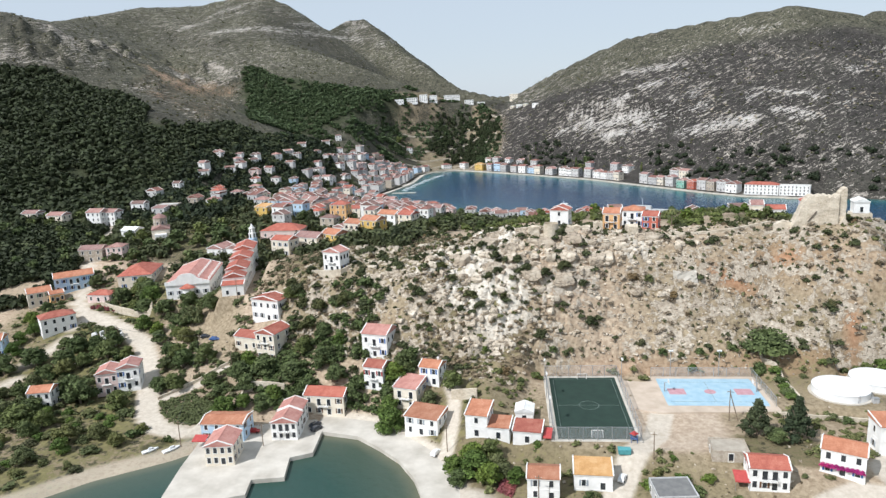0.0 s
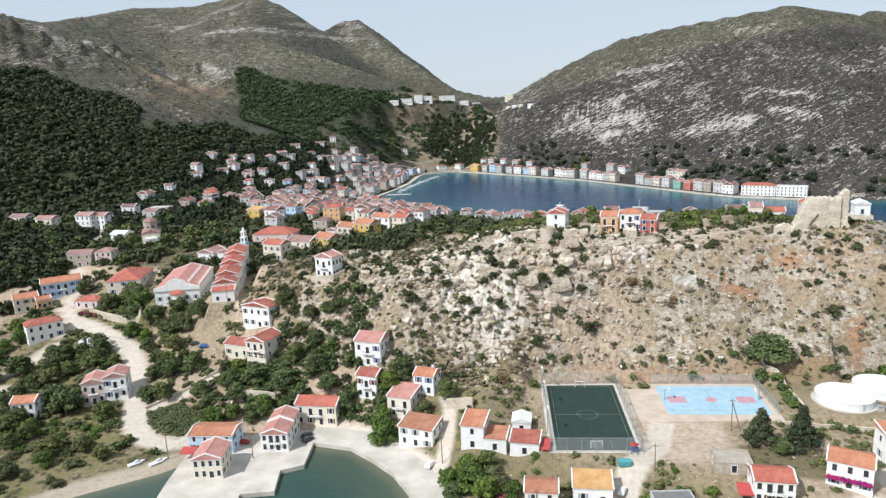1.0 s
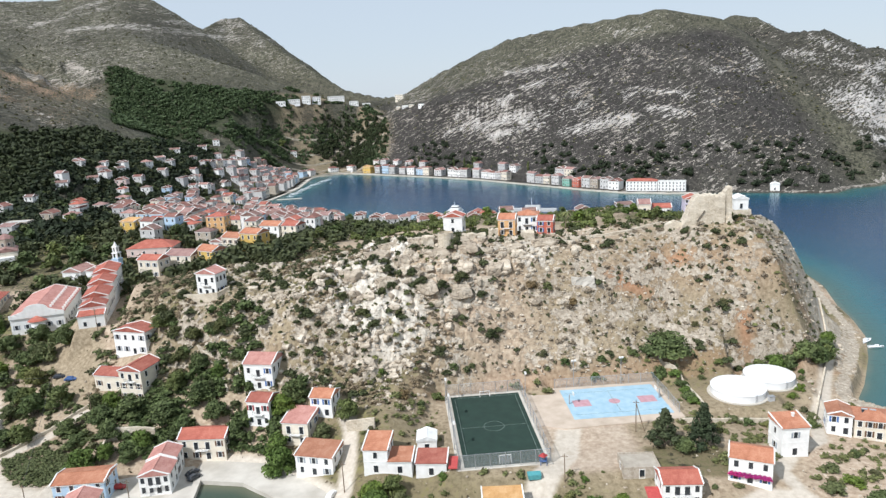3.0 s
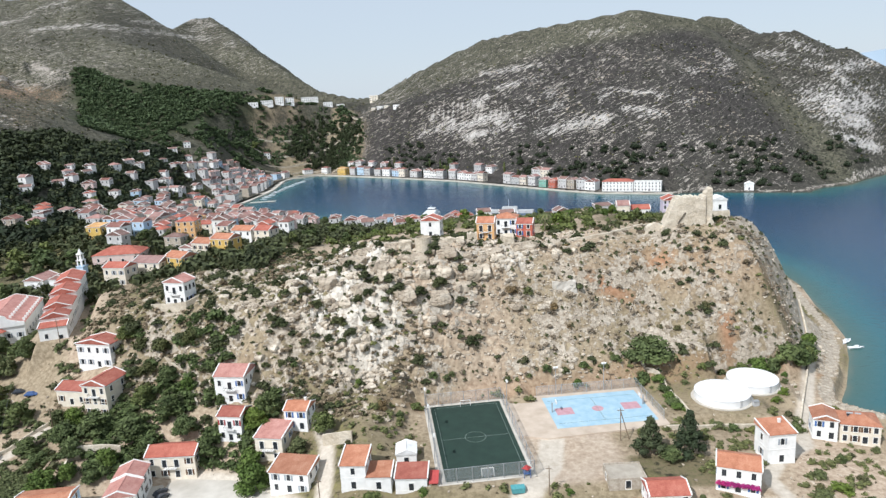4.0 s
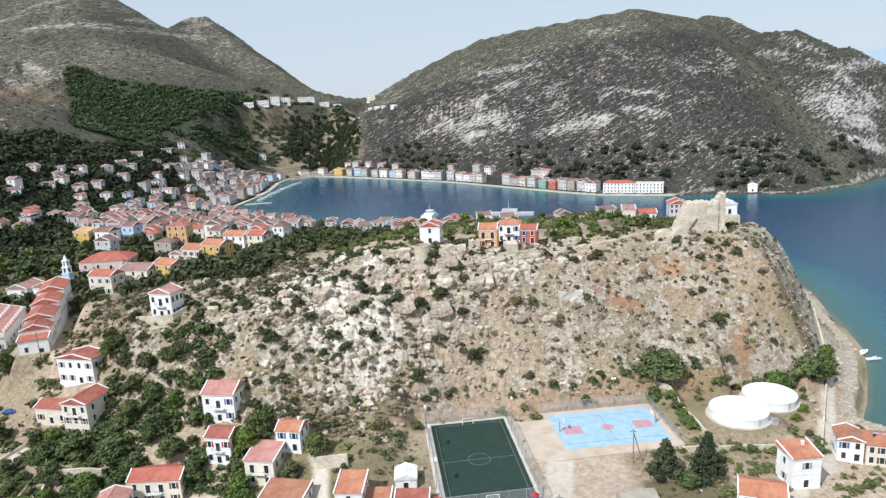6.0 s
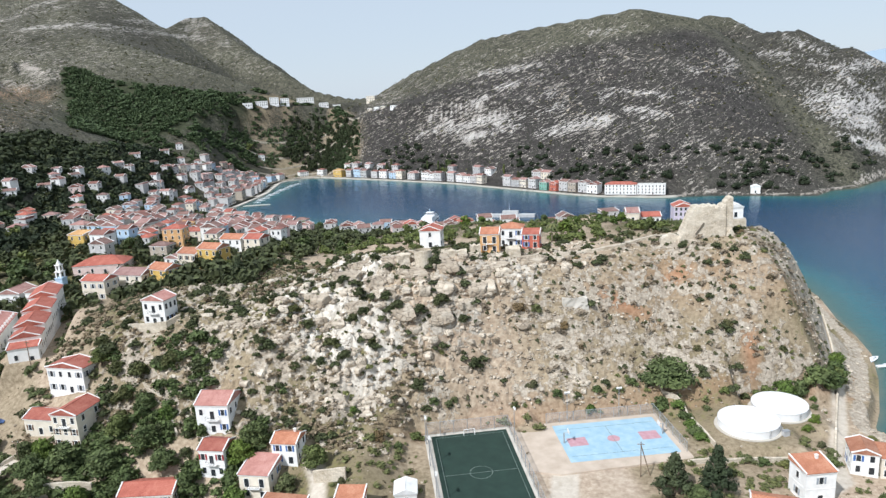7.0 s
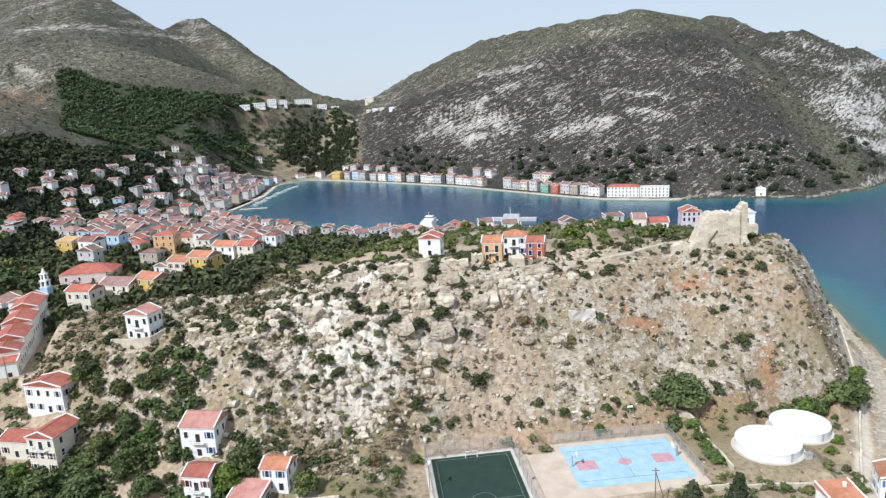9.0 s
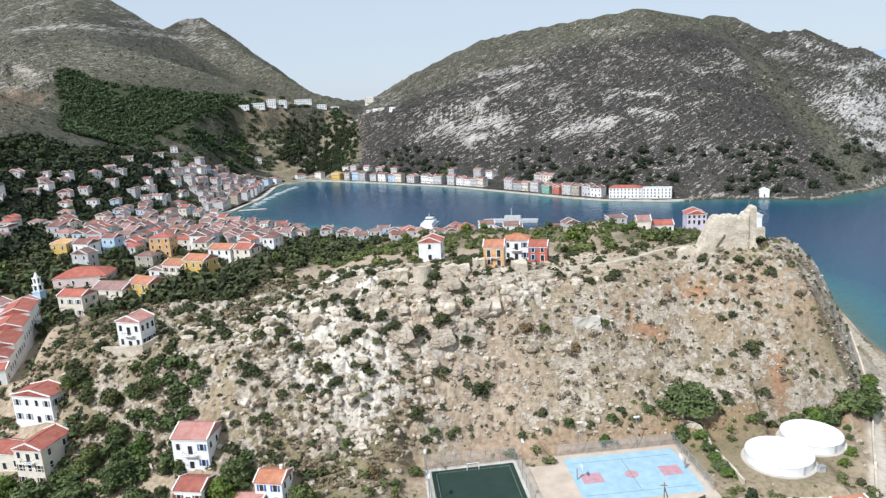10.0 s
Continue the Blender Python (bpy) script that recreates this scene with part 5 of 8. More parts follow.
kerb("pavement_north", NORTH_QUAY + [(107, 690), (120, 691)], 9, "pale concrete harbour quay")
kerb("pavement_west", [(-338, 695), (-326, 716), (-331, 808), (-353, 909), (-345, 944)], 9, "pale concrete harbour quay")
kerb("pavement_south", [(-338, 695), (-300, 652), (-230, 604), (-160, 572), (-98, 556), (-60, 540), (0, 515)][::-1], 9, "pale concrete harbour quay")
kerb("pavement_bay", [(-112, 172.5), (-107, 172), (-94, 172), (-84, 167), (-75, 161.5), (-67, 153.5), (-62, 146), (-58, 130), (-56, 110)], 9.5, "pale paved road round the bay", 1.25)
quay = Shape().slab([(-129, 120), (-109.5, 133), (-112.4, 139.9), (-103.9, 143.6), (-108.3, 153.6), (-103, 158), (-107.4, 172), (-113, 178), (-128, 172), (-140, 168), (-143, 158), (-137, 140)], -3, 1.3)
tagged(new("pavement_quay", quay.mesh("pavement_quay", CONCRETE)), "stepped pale stone quay under the bayside houses", "quay", kind="structure")
jetty = thing("jetty", "long pale landing stage on the town quay", "jetty", pose(-318, 716, 0, 0, 0, 14))
part("deck", Shape().box(-2, 26, -2, 2, 0.4, 1.0), CONCRETE, jetty)


# ---- castle, mill and walls ----
def ruin(w, d, h, seed, taper=0.12, ragged=2.0, n=11):
    """A broken masonry block: leaning rough sides and an uneven top."""
    rnd = random.Random(seed)
    s = Shape()
    per = [(-w / 2 + w * i / n, -d / 2) for i in range(n)] + [(w / 2, -d / 2 + d * i / 5) for i in range(5)] + \
          [(w / 2 - w * i / n, d / 2) for i in range(n)] + [(-w / 2, d / 2 - d * i / 5) for i in range(5)]
    m = len(per)
    tops = [h - ragged * abs(math.sin(i * 1.7 + seed)) * rnd.random() for i in range(m)]
    levels = 6
    for lev in range(levels + 1):
        f = lev / levels
        for i, (x, y) in enumerate(per):
            k = 1 - taper * f
            s.v.append((x * k + rnd.uniform(-0.18, 0.18), y * k + rnd.uniform(-0.18, 0.18), -4 + f * (tops[i] + 4)))
    for lev in range(levels):
        for i in range(m):
            j = (i + 1) % m
            s.f.append((lev * m + i, lev * m + j, lev * m + m + j, lev * m + m + i))
            s.m.append(0)
    s.v.append((0, 0, h - ragged))
    for i in range(m):
        s.f.append((levels * m + i, levels * m + (i + 1) % m, len(s.v) - 1))
        s.m.append(0)
    return s


def masonry_material():
    """Coursed rubble masonry: uneven beige stones with darker joints and weather stains."""
    m, t, b = material("castle masonry")
    patch, grain = noise_node(t, 0.25, 5, 0.6), noise_node(t, 2.2, 5, 0.65)
    col = ramp_node(t, sums(t, "ADD", sums(t, "MULTIPLY", patch, 0.55), sums(t, "MULTIPLY", grain, 0.45)), [(0.36, (0.40, 0.335, 0.25)), (0.5, (0.585, 0.515, 0.41)), (0.64, (0.70, 0.64, 0.54))])
    turn = t.nodes.new("ShaderNodeMapping")
    turn.inputs["Rotation"].default_value = (radians(90), 0, 0)
    link(t, t.nodes["Texture Coordinate"].outputs["Object"], turn.inputs["Vector"])
    course = t.nodes.new("ShaderNodeTexBrick")
    for key, v in (("Scale", 1.0), ("Brick Width", 1.1), ("Row Height", 0.5), ("Mortar Size", 0.05), ("Mortar Smooth", 0.6)):
        course.inputs[key].default_value = v
    course.inputs["Color1"].default_value, course.inputs["Color2"].default_value, course.inputs["Mortar"].default_value = (1.08, 1.06, 1.02, 1), (0.74, 0.72, 0.69, 1), (0.5, 0.47, 0.42, 1)
    link(t, turn.outputs["Vector"], course.inputs["Vector"])
    link(t, mix_node(t, 0.45, col, course.outputs["Color"], "MULTIPLY"), b.inputs["Base Color"])
    b.inputs["Roughness"].default_value = 0.95
    bump_node(t, b, sums(t, "SUBTRACT", grain, course.outputs["Fac"]), 0.5, 0.15)
    return m


MASONRY = masonry_material()


def battered(left, right, lean, d, tops, seed, cols=24, rows=24):
    """A masonry mass: sloping left end, leaning rough faces and a broken top line given by a few heights."""
    rnd = random.Random(seed)
    s = Shape()
    steps = [rnd.choice((-0.5, -0.2, 0, 0, 0.2)) for _ in range(cols // 2 + 1)]
    for side in (-1, 1):
        for j in range(rows + 1):
            for i in range(cols + 1):
                f, g = i / cols, j / rows
                top = float(np.interp(f, np.linspace(0, 1, len(tops)), tops)) + steps[i // 2]
                x = left + lean * g * (1 - f) + (right - left) * f
                z = -9 + g * (top + 9)
                bulge = 0.22 * noise.noise((x * 0.25 + seed, z * 0.4, side)) + 0.10 * noise.noise((x * 1.1, z * 1.6, side + seed))
                s.v.append((x + 0.3 * noise.noise((x * 0.8, z * 0.8, 5 + seed)), side * (d / 2 - 0.12 * d * g + bulge), z))
    n, half = cols + 1, (cols + 1) * (rows + 1)
    for j in range(rows):
        for i in range(cols):
            a = j * n + i
            s.f += [(a, a + 1, a + n + 1, a + n), (half + a + 1, half + a, half + a + n, half + a + n + 1)]
    for i in range(cols):
        a = rows * n + i
        s.f.append((a, a + 1, half + a + 1, half + a))
    for j in range(rows):
        for a in (j * n, j * n + cols):
            s.f.append((a, a + n, half + a + n, half + a) if a == j * n else (a + n, a, half + a, half + a + n))
    s.m = [0] * len(s.f)
    return s


castle = thing("castle", "ruined pale stone castle keep on the cliff top", "castle", pose(49.5, 281.5, 49.5, 0, 0, 3))
part("wall", battered(-15, 5.0, 9.4, 8, (12.7, 12.9, 13.0, 13.0, 12.6, 13.4), 3), MASONRY, castle, "battered pale curtain wall")
part("tower", battered(4.6, 7.6, 0.5, 6.0, (14.0, 15.6, 15.9), 5, 8), MASONRY, castle, "taller broken corner tower")
part("breach", battered(-4.5, -1.0, 1.6, 8.5, (4.6, 5.6, 4.2), 11, 8, 8), MASONRY, castle, "fallen masonry heaped against the wall")
part("buttress", battered(3.5, 8.8, 1.6, 9.5, (2.0, 5.5, 1.6), 13, 8, 8), MASONRY, castle, "sloping buttress of broken stone")
part("scar", Shape().bar((-5.2, -3.68, 3.4), (-2.4, -3.50, 7.4), 0.25, n=5), plain("dark deep masonry joint", (0.10, 0.085, 0.065), (0.17, 0.145, 0.11), 2.0, 0.95), castle, "dark diagonal scar in the masonry")
part("outwork", battered(-19, -9.5, 3, 4, (2.0, 3.4, 2.6), 8, 10, 4), MASONRY, castle, "low broken outer wall")
base = thing("terrace_wall", "pale stone terrace wall under the cape chapel", "wall", pose(76.4, 348.7, 45.3), "")
part("wall", battered(-4.6, 4.6, 0.6, 9.5, (-0.1, 0.0, -0.1), 21, 10, 8), MASONRY, base)
flag = thing("flagpole", "thin bare steel flagpole on castle wall", "flagpole", pose(56, 284, height(51, 283) + 9))
part("pole", Shape().tube(0, 0, -1, 6, 0.09, 0.06, 6), STEEL, flag)
mill = thing("windmill_stump", "roofless round stone windmill stump on the hill", "windmill", pose(-47.8, 253, height(-47.8, 253)))
part("wall", Shape().tube(0, 0, -2, 5.6, 3.1, 2.8, 20, cap=False).tube(0, 0, 4.6, 4.7, 2.5, 2.5, 20), MASONRY, mill, smooth=False)
for nm, rx, ry, rw, rd, rh in (("stone_hut", -54.5, 253, 4.5, 4, 3.6), ("stone_hut", -31.5, 266, 3.6, 3.6, 4.0), ("stone_hut", -18.5, 264, 5, 4, 4.6), ("stone_hut", -38.5, 262, 9, 4, 2.8)):
    t0 = thing(nm, "ruined roofless stone hut among rocks on the hilltop", "ruin", pose(rx, ry, height(rx, ry), 0, 0, 8), "ruined huts on the hill")
    part("wall", ruin(rw, rd, rh, int(rx) % 7 + 2, 0.04, 1.2, 5), MASONRY, t0)
shell = thing("ruined_house", "roofless white house shell with empty windows among trees", "ruin", pose(-230, 204, height(-230, 204)))
for px, py, pw, pt in ((0, 0, 11, 0), (-5.3, 4, 8, 90), (5.3, 4, 8, 90), (0, 8, 11, 0)):
    q = Shape()
    for k in range(4):
        a0 = -pw / 2 + k * pw / 4
        q.box(a0, a0 + pw / 4, -0.3, 0.3, -2, 1.4 if k % 2 else 5.2 - 0.6 * (k == 2))
    part("wall", q, PLASTER["white"], shell, "broken white wall", pose(px, py, 0, 0, 0, pt))


def stone_wall(line, high=1.2, thick=0.55, mat=None, label="low dry stone field wall", lift=0.0):
    """A wall that follows the ground along a line of points."""
    s = Shape()
    rnd = random.Random(len(line) * 7 + int(abs(line[0][0])))
    pts = []
    for (ax, ay), (bx, by) in zip(line, line[1:]):
        n = max(1, int(math.hypot(bx - ax, by - ay) / 2))
        pts += [(ax + (bx - ax) * i / n, ay + (by - ay) * i / n) for i in range(n)]
    pts.append(line[-1])
    for i, (x, y) in enumerate(pts):
        ax, ay = pts[max(0, i - 1)]
        bx, by = pts[min(len(pts) - 1, i + 1)]
        L = math.hypot(bx - ax, by - ay)
        nx, ny = -(by - ay) / L * thick / 2, (bx - ax) / L * thick / 2
        z = height(x, y) + lift
        top = z + high + rnd.uniform(-0.15, 0.15)
        s.v += [(x - nx * 1.3, y - ny * 1.3, z - 1.2), (x + nx * 1.3, y + ny * 1.3, z - 1.2), (x + nx, y + ny, top), (x - nx, y - ny, top)]
    for i in range(len(pts) - 1):
        for a, b in ((0, 1), (1, 2), (2, 3), (3, 0)):
            s.f.append((4 * i + a, 4 * i + 4 + a, 4 * i + 4 + b, 4 * i + b))
            s.m.append(0)
    s.f += [(0, 1, 2, 3), tuple(4 * len(pts) - 1 - i for i in range(4))]
    s.m += [0, 0]
    return tagged(new("stone_wall", s.mesh("stone_wall", mat or MASONRY)), label, "wall")


stone_wall([(-176, 174.8), (-171, 184), (-165, 190), (-160, 196), (-152, 192)], 1.0)
stone_wall([(-142.5, 181.3), (-138, 182.3), (-133.8, 183.2), (-128.3, 183.8)], 3.8, label="tall pale garden wall beside an orchard")
stone_wall([(-142.5, 180.9), (-141, 175.1)], 2.4)
stone_wall([(-68.8, 189), (-59.8, 188)], 3.4, label="high beige ruined wall above the lane")
stone_wall([(-258, 232), (-240, 228), (-222, 226)], 3.2, label="pale retaining wall beside the valley road")
stone_wall([(-138, 224.5), (-133, 223.6), (-124, 222.5), (-121, 226)], 2.6, label="terrace wall below a hillside house")
stone_wall([(-163, 209), (-150, 206.5), (-141, 209)], 2.6, mat=CONCRETE, label="grey terrace wall below a white house")
stone_wall([(-130, 212), (-118, 207), (-112, 200)], 1.2)
stone_wall([(26, 240), (32.6, 233), (35, 224), (37, 214)], 1.3, label="pale stone wall climbing beside a path")
stone_wall([(68, 214), (75, 231), (90, 267), (94, 285), (97, 300)], 1.1, label="pale stone wall along the coast path")
stone_wall([(28, 205), (45, 209), (66, 212)], 1.3, label="pale stone wall below the water tanks")
stone_wall([(-2, 272.4), (9, 275.2), (19, 278.8), (27, 284), (33, 287)], 1.0, label="pale parapet along the hilltop path")
lining = thing("retaining_wall", "smooth pale plastered retaining wall on the slope", "wall", pose(1.4, 252.6, height(1.4, 250.6), 0, 0, 8))
part("wall", ruin(9.0, 4.0, 3.4, 4, 0.1, 0.7, 6), CONCRETE, lining)

for k in range(6):
    stone_wall([(-432 + 9 * k, 968 - 20 * k), (-395 + 5 * k, 1000 - 21 * k), (-350, 1032 - 20 * k), (-300, 1052 - 18 * k), (-275, 1058 - 16 * k)], 1.8, 0.9, label="old terrace wall on the slope above the harbour")


# ---- sports ground ----
TURF = plain("dark green artificial turf", (0.010, 0.028, 0.020), (0.016, 0.040, 0.029), 0.25, 0.9, 0.2, 0.02)
PAINT_BLUE = plain("worn sky blue court paint", (0.27, 0.42, 0.52), (0.37, 0.51, 0.59), 0.35, 0.75, 0.1, 0.01)
PAINT_RED = plain("worn pink-red court paint", (0.42, 0.22, 0.25), (0.50, 0.31, 0.34), 0.8, 0.75)
LINES = plain("faded white line paint", (0.09, 0.12, 0.105), (0.20, 0.24, 0.215), 1.0, 0.8)
SCREED = plain("warm beige cement screed", (0.42, 0.34, 0.265), (0.56, 0.47, 0.38), 0.2, 0.9, 0.2, 0.02)
TANKWHITE = plain("white painted steel tank", (0.72, 0.72, 0.71), (0.82, 0.82, 0.81), 0.25, 0.5)


def net_material():
    m, t, b = material("wire mesh")
    b.inputs["Base Color"].default_value = (0.42, 0.43, 0.43, 1)
    b.inputs["Roughness"].default_value = 0.6
    clear, mixer = t.nodes.new("ShaderNodeBsdfTransparent"), t.nodes.new("ShaderNodeMixShader")
    mixer.inputs[0].default_value = 0.26
    link(t, clear.outputs[0], mixer.inputs[1])
    link(t, b.outputs[0], mixer.inputs[2])
    link(t, mixer.outputs[0], t.nodes["Material Output"].inputs["Surface"])
    return m


NET = net_material()


def fence(root, x0, y0, x1, y1, high, step=4.4, base=0.0):
    """Wire fence: each post, its rails and each panel of mesh."""
    L = math.hypot(x1 - x0, y1 - y0)
    n = max(1, round(L / step))
    for i in range(n + 1):
        px, py = x0 + (x1 - x0) * i / n, y0 + (y1 - y0) * i / n
        part("post", Shape().tube(0, 0, base, high, 0.09, 0.09, 6), STEEL, root, at=pose(px, py, 0))
        if i < n:
            qx, qy = x0 + (x1 - x0) * (i + 1) / n, y0 + (y1 - y0) * (i + 1) / n
            part("panel", Shape().face([(px, py, base), (qx, qy, base), (qx, qy, high), (px, py, high)]), NET, root, "wire mesh panel")
            part("rail", Shape().bar((px, py, high), (qx, qy, high), 0.055), STEEL, root)


def ring_line(x, y, r, w, z, n=36):
    s = Shape()
    for i in range(n):
        a, b = 6.2832 * i / n, 6.2832 * (i + 1) / n
        s.face([(x + (r - w) * math.cos(a), y + (r - w) * math.sin(a), z), (x + r * math.cos(a), y + r * math.sin(a), z),
                (x + r * math.cos(b), y + r * math.sin(b), z), (x + (r - w) * math.cos(b), y + (r - w) * math.sin(b), z)])
    return s


pitch = thing("football_pitch", "small fenced football pitch with dark green artificial turf", "pitch", pose(-26.0, 198, 7.0, 0, 0, 14.2))
part("kerb", Shape().box(-13.2, 12.4, -23.2, 23.4, -2.2, 0.08), CONCRETE, pitch, "pale concrete surround")
part("turf", Shape().box(-11.2, 11.2, -21.8, 21.8, 0.0, 0.14), TURF, pitch)
for x0, x1, y0, y1 in ((-10, 10, -0.07, 0.07), (-10, -9.86, -20.6, 20.6), (9.86, 10, -20.6, 20.6), (-9.86, 9.86, -20.6, -20.46), (-9.86, 9.86, 20.46, 20.6)):
    part("line", Shape().box(x0, x1, y0, y1, 0.14, 0.15), LINES, pitch, "faded white line")
part("circle", ring_line(0, 0, 3.1, 0.15, 0.152), LINES, pitch, "faded white centre circle")
fence(pitch, -12.4, -22.6, 12.0, -22.6, 4.2)
fence(pitch, -12.4, 22.8, 12.0, 22.8, 4.2)
fence(pitch, -12.4, -22.6, -12.4, 22.8, 4.2)
fence(pitch, 12.0, -22.6, 12.0, 22.8, 4.2)
for sy in (-1, 1):
    g = part("goal", Shape().bar((-1.6, sy * 20.4, 0.1), (-1.6, sy * 20.4, 2.1), 0.09).bar((1.6, sy * 20.4, 0.1), (1.6, sy * 20.4, 2.1), 0.09)
             .bar((-1.6, sy * 20.4, 2.1), (1.6, sy * 20.4, 2.1), 0.09).bar((-1.6, sy * 21.3, 0.1), (-1.6, sy * 20.4, 2.1), 0.05).bar((1.6, sy * 21.3, 0.1), (1.6, sy * 20.4, 2.1), 0.05),
             TRIM, pitch, "white goal frame")
    part("net", Shape().face([(-1.6, sy * 21.3, 0.1), (1.6, sy * 21.3, 0.1), (1.6, sy * 20.4, 2.1), (-1.6, sy * 20.4, 2.1)]), NET, g)


def floodlight(x, y, z, turn, high, heads):
    f = thing("floodlight", "tall thin steel floodlight mast beside the pitch", "floodlight", pose(x, y, z, 0, 0, turn), "floodlights of the sports ground")
    part("mast", Shape().tube(0, 0, -0.5, high, 0.13, 0.08, 7), STEEL, f)
    for k in range(heads):
        part("lamp", Shape().box(-0.35, 0.35, -0.2, 0.25, -0.25, 0.25), TRIM, f, "boxy lamp head", pose((k - (heads - 1) / 2) * 0.85, -0.2, high - 0.1, 25))


cs, sn = math.cos(radians(14.2)), math.sin(radians(14.2))
for u, v in ((-13.0, -12), (-13.0, 6), (-13.0, 18), (13.0, 18)):
    floodlight(-26.0 + u * cs - v * sn, 198 + u * sn + v * cs, 7, 104, 8.5, 2)
apron = thing("apron", "pale dusty concrete apron round the courts", "paving", pose(6.5, 213.6, 7.0, 0, 0, 13))
part("slab", Shape().slab([(-23, -9), (-15, -12.5), (22, -11), (22, 15.5), (-23, 15.5)], -2.2, 0.05), SCREED, apron)
court = thing("basketball_court", "sky blue basketball court with faded red key areas", "court", pose(10.3, 217.5, 7.0, 0, 0, 13))
part("surface", Shape().box(-15.3, 15.3, -10.4, 10.4, -0.4, 0.10), PAINT_BLUE, court)
for sx in (-1, 1):
    part("key", Shape().box(*sorted((sx * 7.8, sx * 13.2)), -2.3, 2.3, 0.10, 0.112), PAINT_RED, court, "faded red key area")
    hoop = thing("basketball_hoop", "tall steel basketball hoop with white backboard", "basketball hoop", pose(10.3, 217.5, 7.1, 0, 0, 13) @ pose(sx * 14.4, 0, 0, 0, 0, 0 if sx > 0 else 180), "basketball hoops")
    part("stand", Shape().box(-0.15, 0.15, -0.15, 0.15, 0, 3.2).bar((0, 0, 3.1), (-1.2, 0, 3.3), 0.08), STEEL, hoop)
    part("backboard", Shape().box(-1.28, -1.2, -0.9, 0.9, 2.9, 4.0), TRIM, hoop, "white backboard")
    part("rim", Shape().tube(-1.55, 0, 3.03, 3.07, 0.24, 0.24, 12, cap=False), PAINT_RED, hoop, "red rim")
part("disc", Shape().tube(0, 0, 0.05, 0.115, 1.8, 1.8, 24), PAINT_RED, court, "faded red centre disc")
part("line", Shape().box(-0.06, 0.06, -7.6, 7.6, 0.10, 0.118), LINES, court, "faded centre line")
for y0 in (-7.6, 7.5):
    part("line", Shape().box(-14.2, 14.2, y0, y0 + 0.1, 0.10, 0.119), LINES, court, "faded side line")
fence(court, -16.6, 12.2, 16.8, 12.2, 3.4)
fence(court, 16.8, -10.5, 16.8, 12.2, 3.0)
for u, v in ((-10, 12.6), (6, 12.6)):
    c2, s2 = math.cos(radians(13)), math.sin(radians(13))
    floodlight(10.3 + u * c2 - v * s2, 217.5 + u * s2 + v * c2, 7, 13, 9.5, 2)


# ---- water tanks ----
def tank(x, y, r, high, z):
    t0 = thing("water_tank", "wide round white painted water tank on gravel", "water tank", pose(x, y, z), "white water tanks")
    part("shell", Shape().tube(0, 0, -0.4, high, r, r, 56, cap=False), TANKWHITE, t0, smooth=True)
    part("roof", Shape().tube(0, 0, high, high + 0.35, r + 0.02, 0.4, 56), TANKWHITE, t0, "low conical white roof")
    part("rim", Shape().tube(0, 0, high - 0.12, high + 0.06, r + 0.1, r + 0.1, 56, cap=False), TANKWHITE, t0)
    part("footing", Shape().tube(0, 0, -1.5, 0.25, r + 0.9, r + 0.9, 48), CONCRETE, t0, "pale concrete ring footing")
    lad = Shape()
    for k in (-0.25, 0.25):
        lad.bar((k, -r - 0.25, 0), (k, -r - 0.25, high + 0.8), 0.04)
    for k in range(int(high / 0.35)):
        lad.bar((-0.25, -r - 0.25, 0.3 + 0.35 * k), (0.25, -r - 0.25, 0.3 + 0.35 * k), 0.025)
    part("ladder", lad, STEEL, t0, at=pose(0, 0, 0, 0, 0, 25))
    return t0


tank(49.0, 225.6, 8.3, 2.5, 7.2)
tank(61.4, 237.6, 7.9, 2.5, 6.4)
tank_hut = thing("pump_box", "small grey pump box between the tanks", "box", pose(57.5, 220.5, 7.2, 0, 0, 20))
part("body", Shape().box(-0.9, 0.9, -0.6, 0.6, -0.3, 1.5), PLASTER["grey"], tank_hut)
part("lid", Shape().box(-1.0, 1.0, -0.7, 0.7, 1.5, 1.6), STEEL, tank_hut)


# ---- poles, cars, boats ----
def utility_pole(x, y, high=9.0, twin=False):
    p = thing("utility_pole", "weathered timber utility pole with crossarm", "utility pole", pose(x, y, height(x, y)), "utility poles")
    part("mast", Shape().tube(0, 0, -0.6, high, 0.16, 0.11, 7), TIMBER, p)
    part("crossarm", Shape().box(-0.9, 0.9, -0.07, 0.07, high - 0.8, high - 0.65), TIMBER, p)
    for k in (-0.75, 0, 0.75):
        part("insulator", Shape().tube(k, 0, high - 0.65, high - 0.42, 0.06, 0.05, 6), TRIM, p)
    if twin:
        part("strut", Shape().bar((2.6, 0.8, -0.4), (0.05, 0, high - 1.2), 0.13, n=7), TIMBER, p)
    return p


POLES = [(-120.1, 157.5, 10), (-146, 151, 9), (-63, 167, 9), (-5.2, 172, 8), (15.0, 198.5, 10), (-156, 192, 8.5), (-32, 148.5, 9), (-176, 200, 9), (-222, 205, 8.5), (-174.5, 224, 8.5)]
for k, (px, py, ph) in enumerate(POLES):
    utility_pole(px, py, ph, twin=k == 4)


def wire(a, b):
    (ax, ay, ah), (bx, by, bh) = a, b
    za, zb = height(ax, ay) + ah - 0.5, height(bx, by) + bh - 0.5
    s = Shape()
    pts = [(ax + (bx - ax) * i / 10, ay + (by - ay) * i / 10, za + (zb - za) * i / 10 - 1.1 * 4 * (i / 10) * (1 - i / 10)) for i in range(11)]
    s.strip(pts, 0.03)
    tagged(new("overhead_wire", s.mesh("overhead_wire", IRON)), "thin dark sagging overhead wire between poles", "wire", "overhead wires")


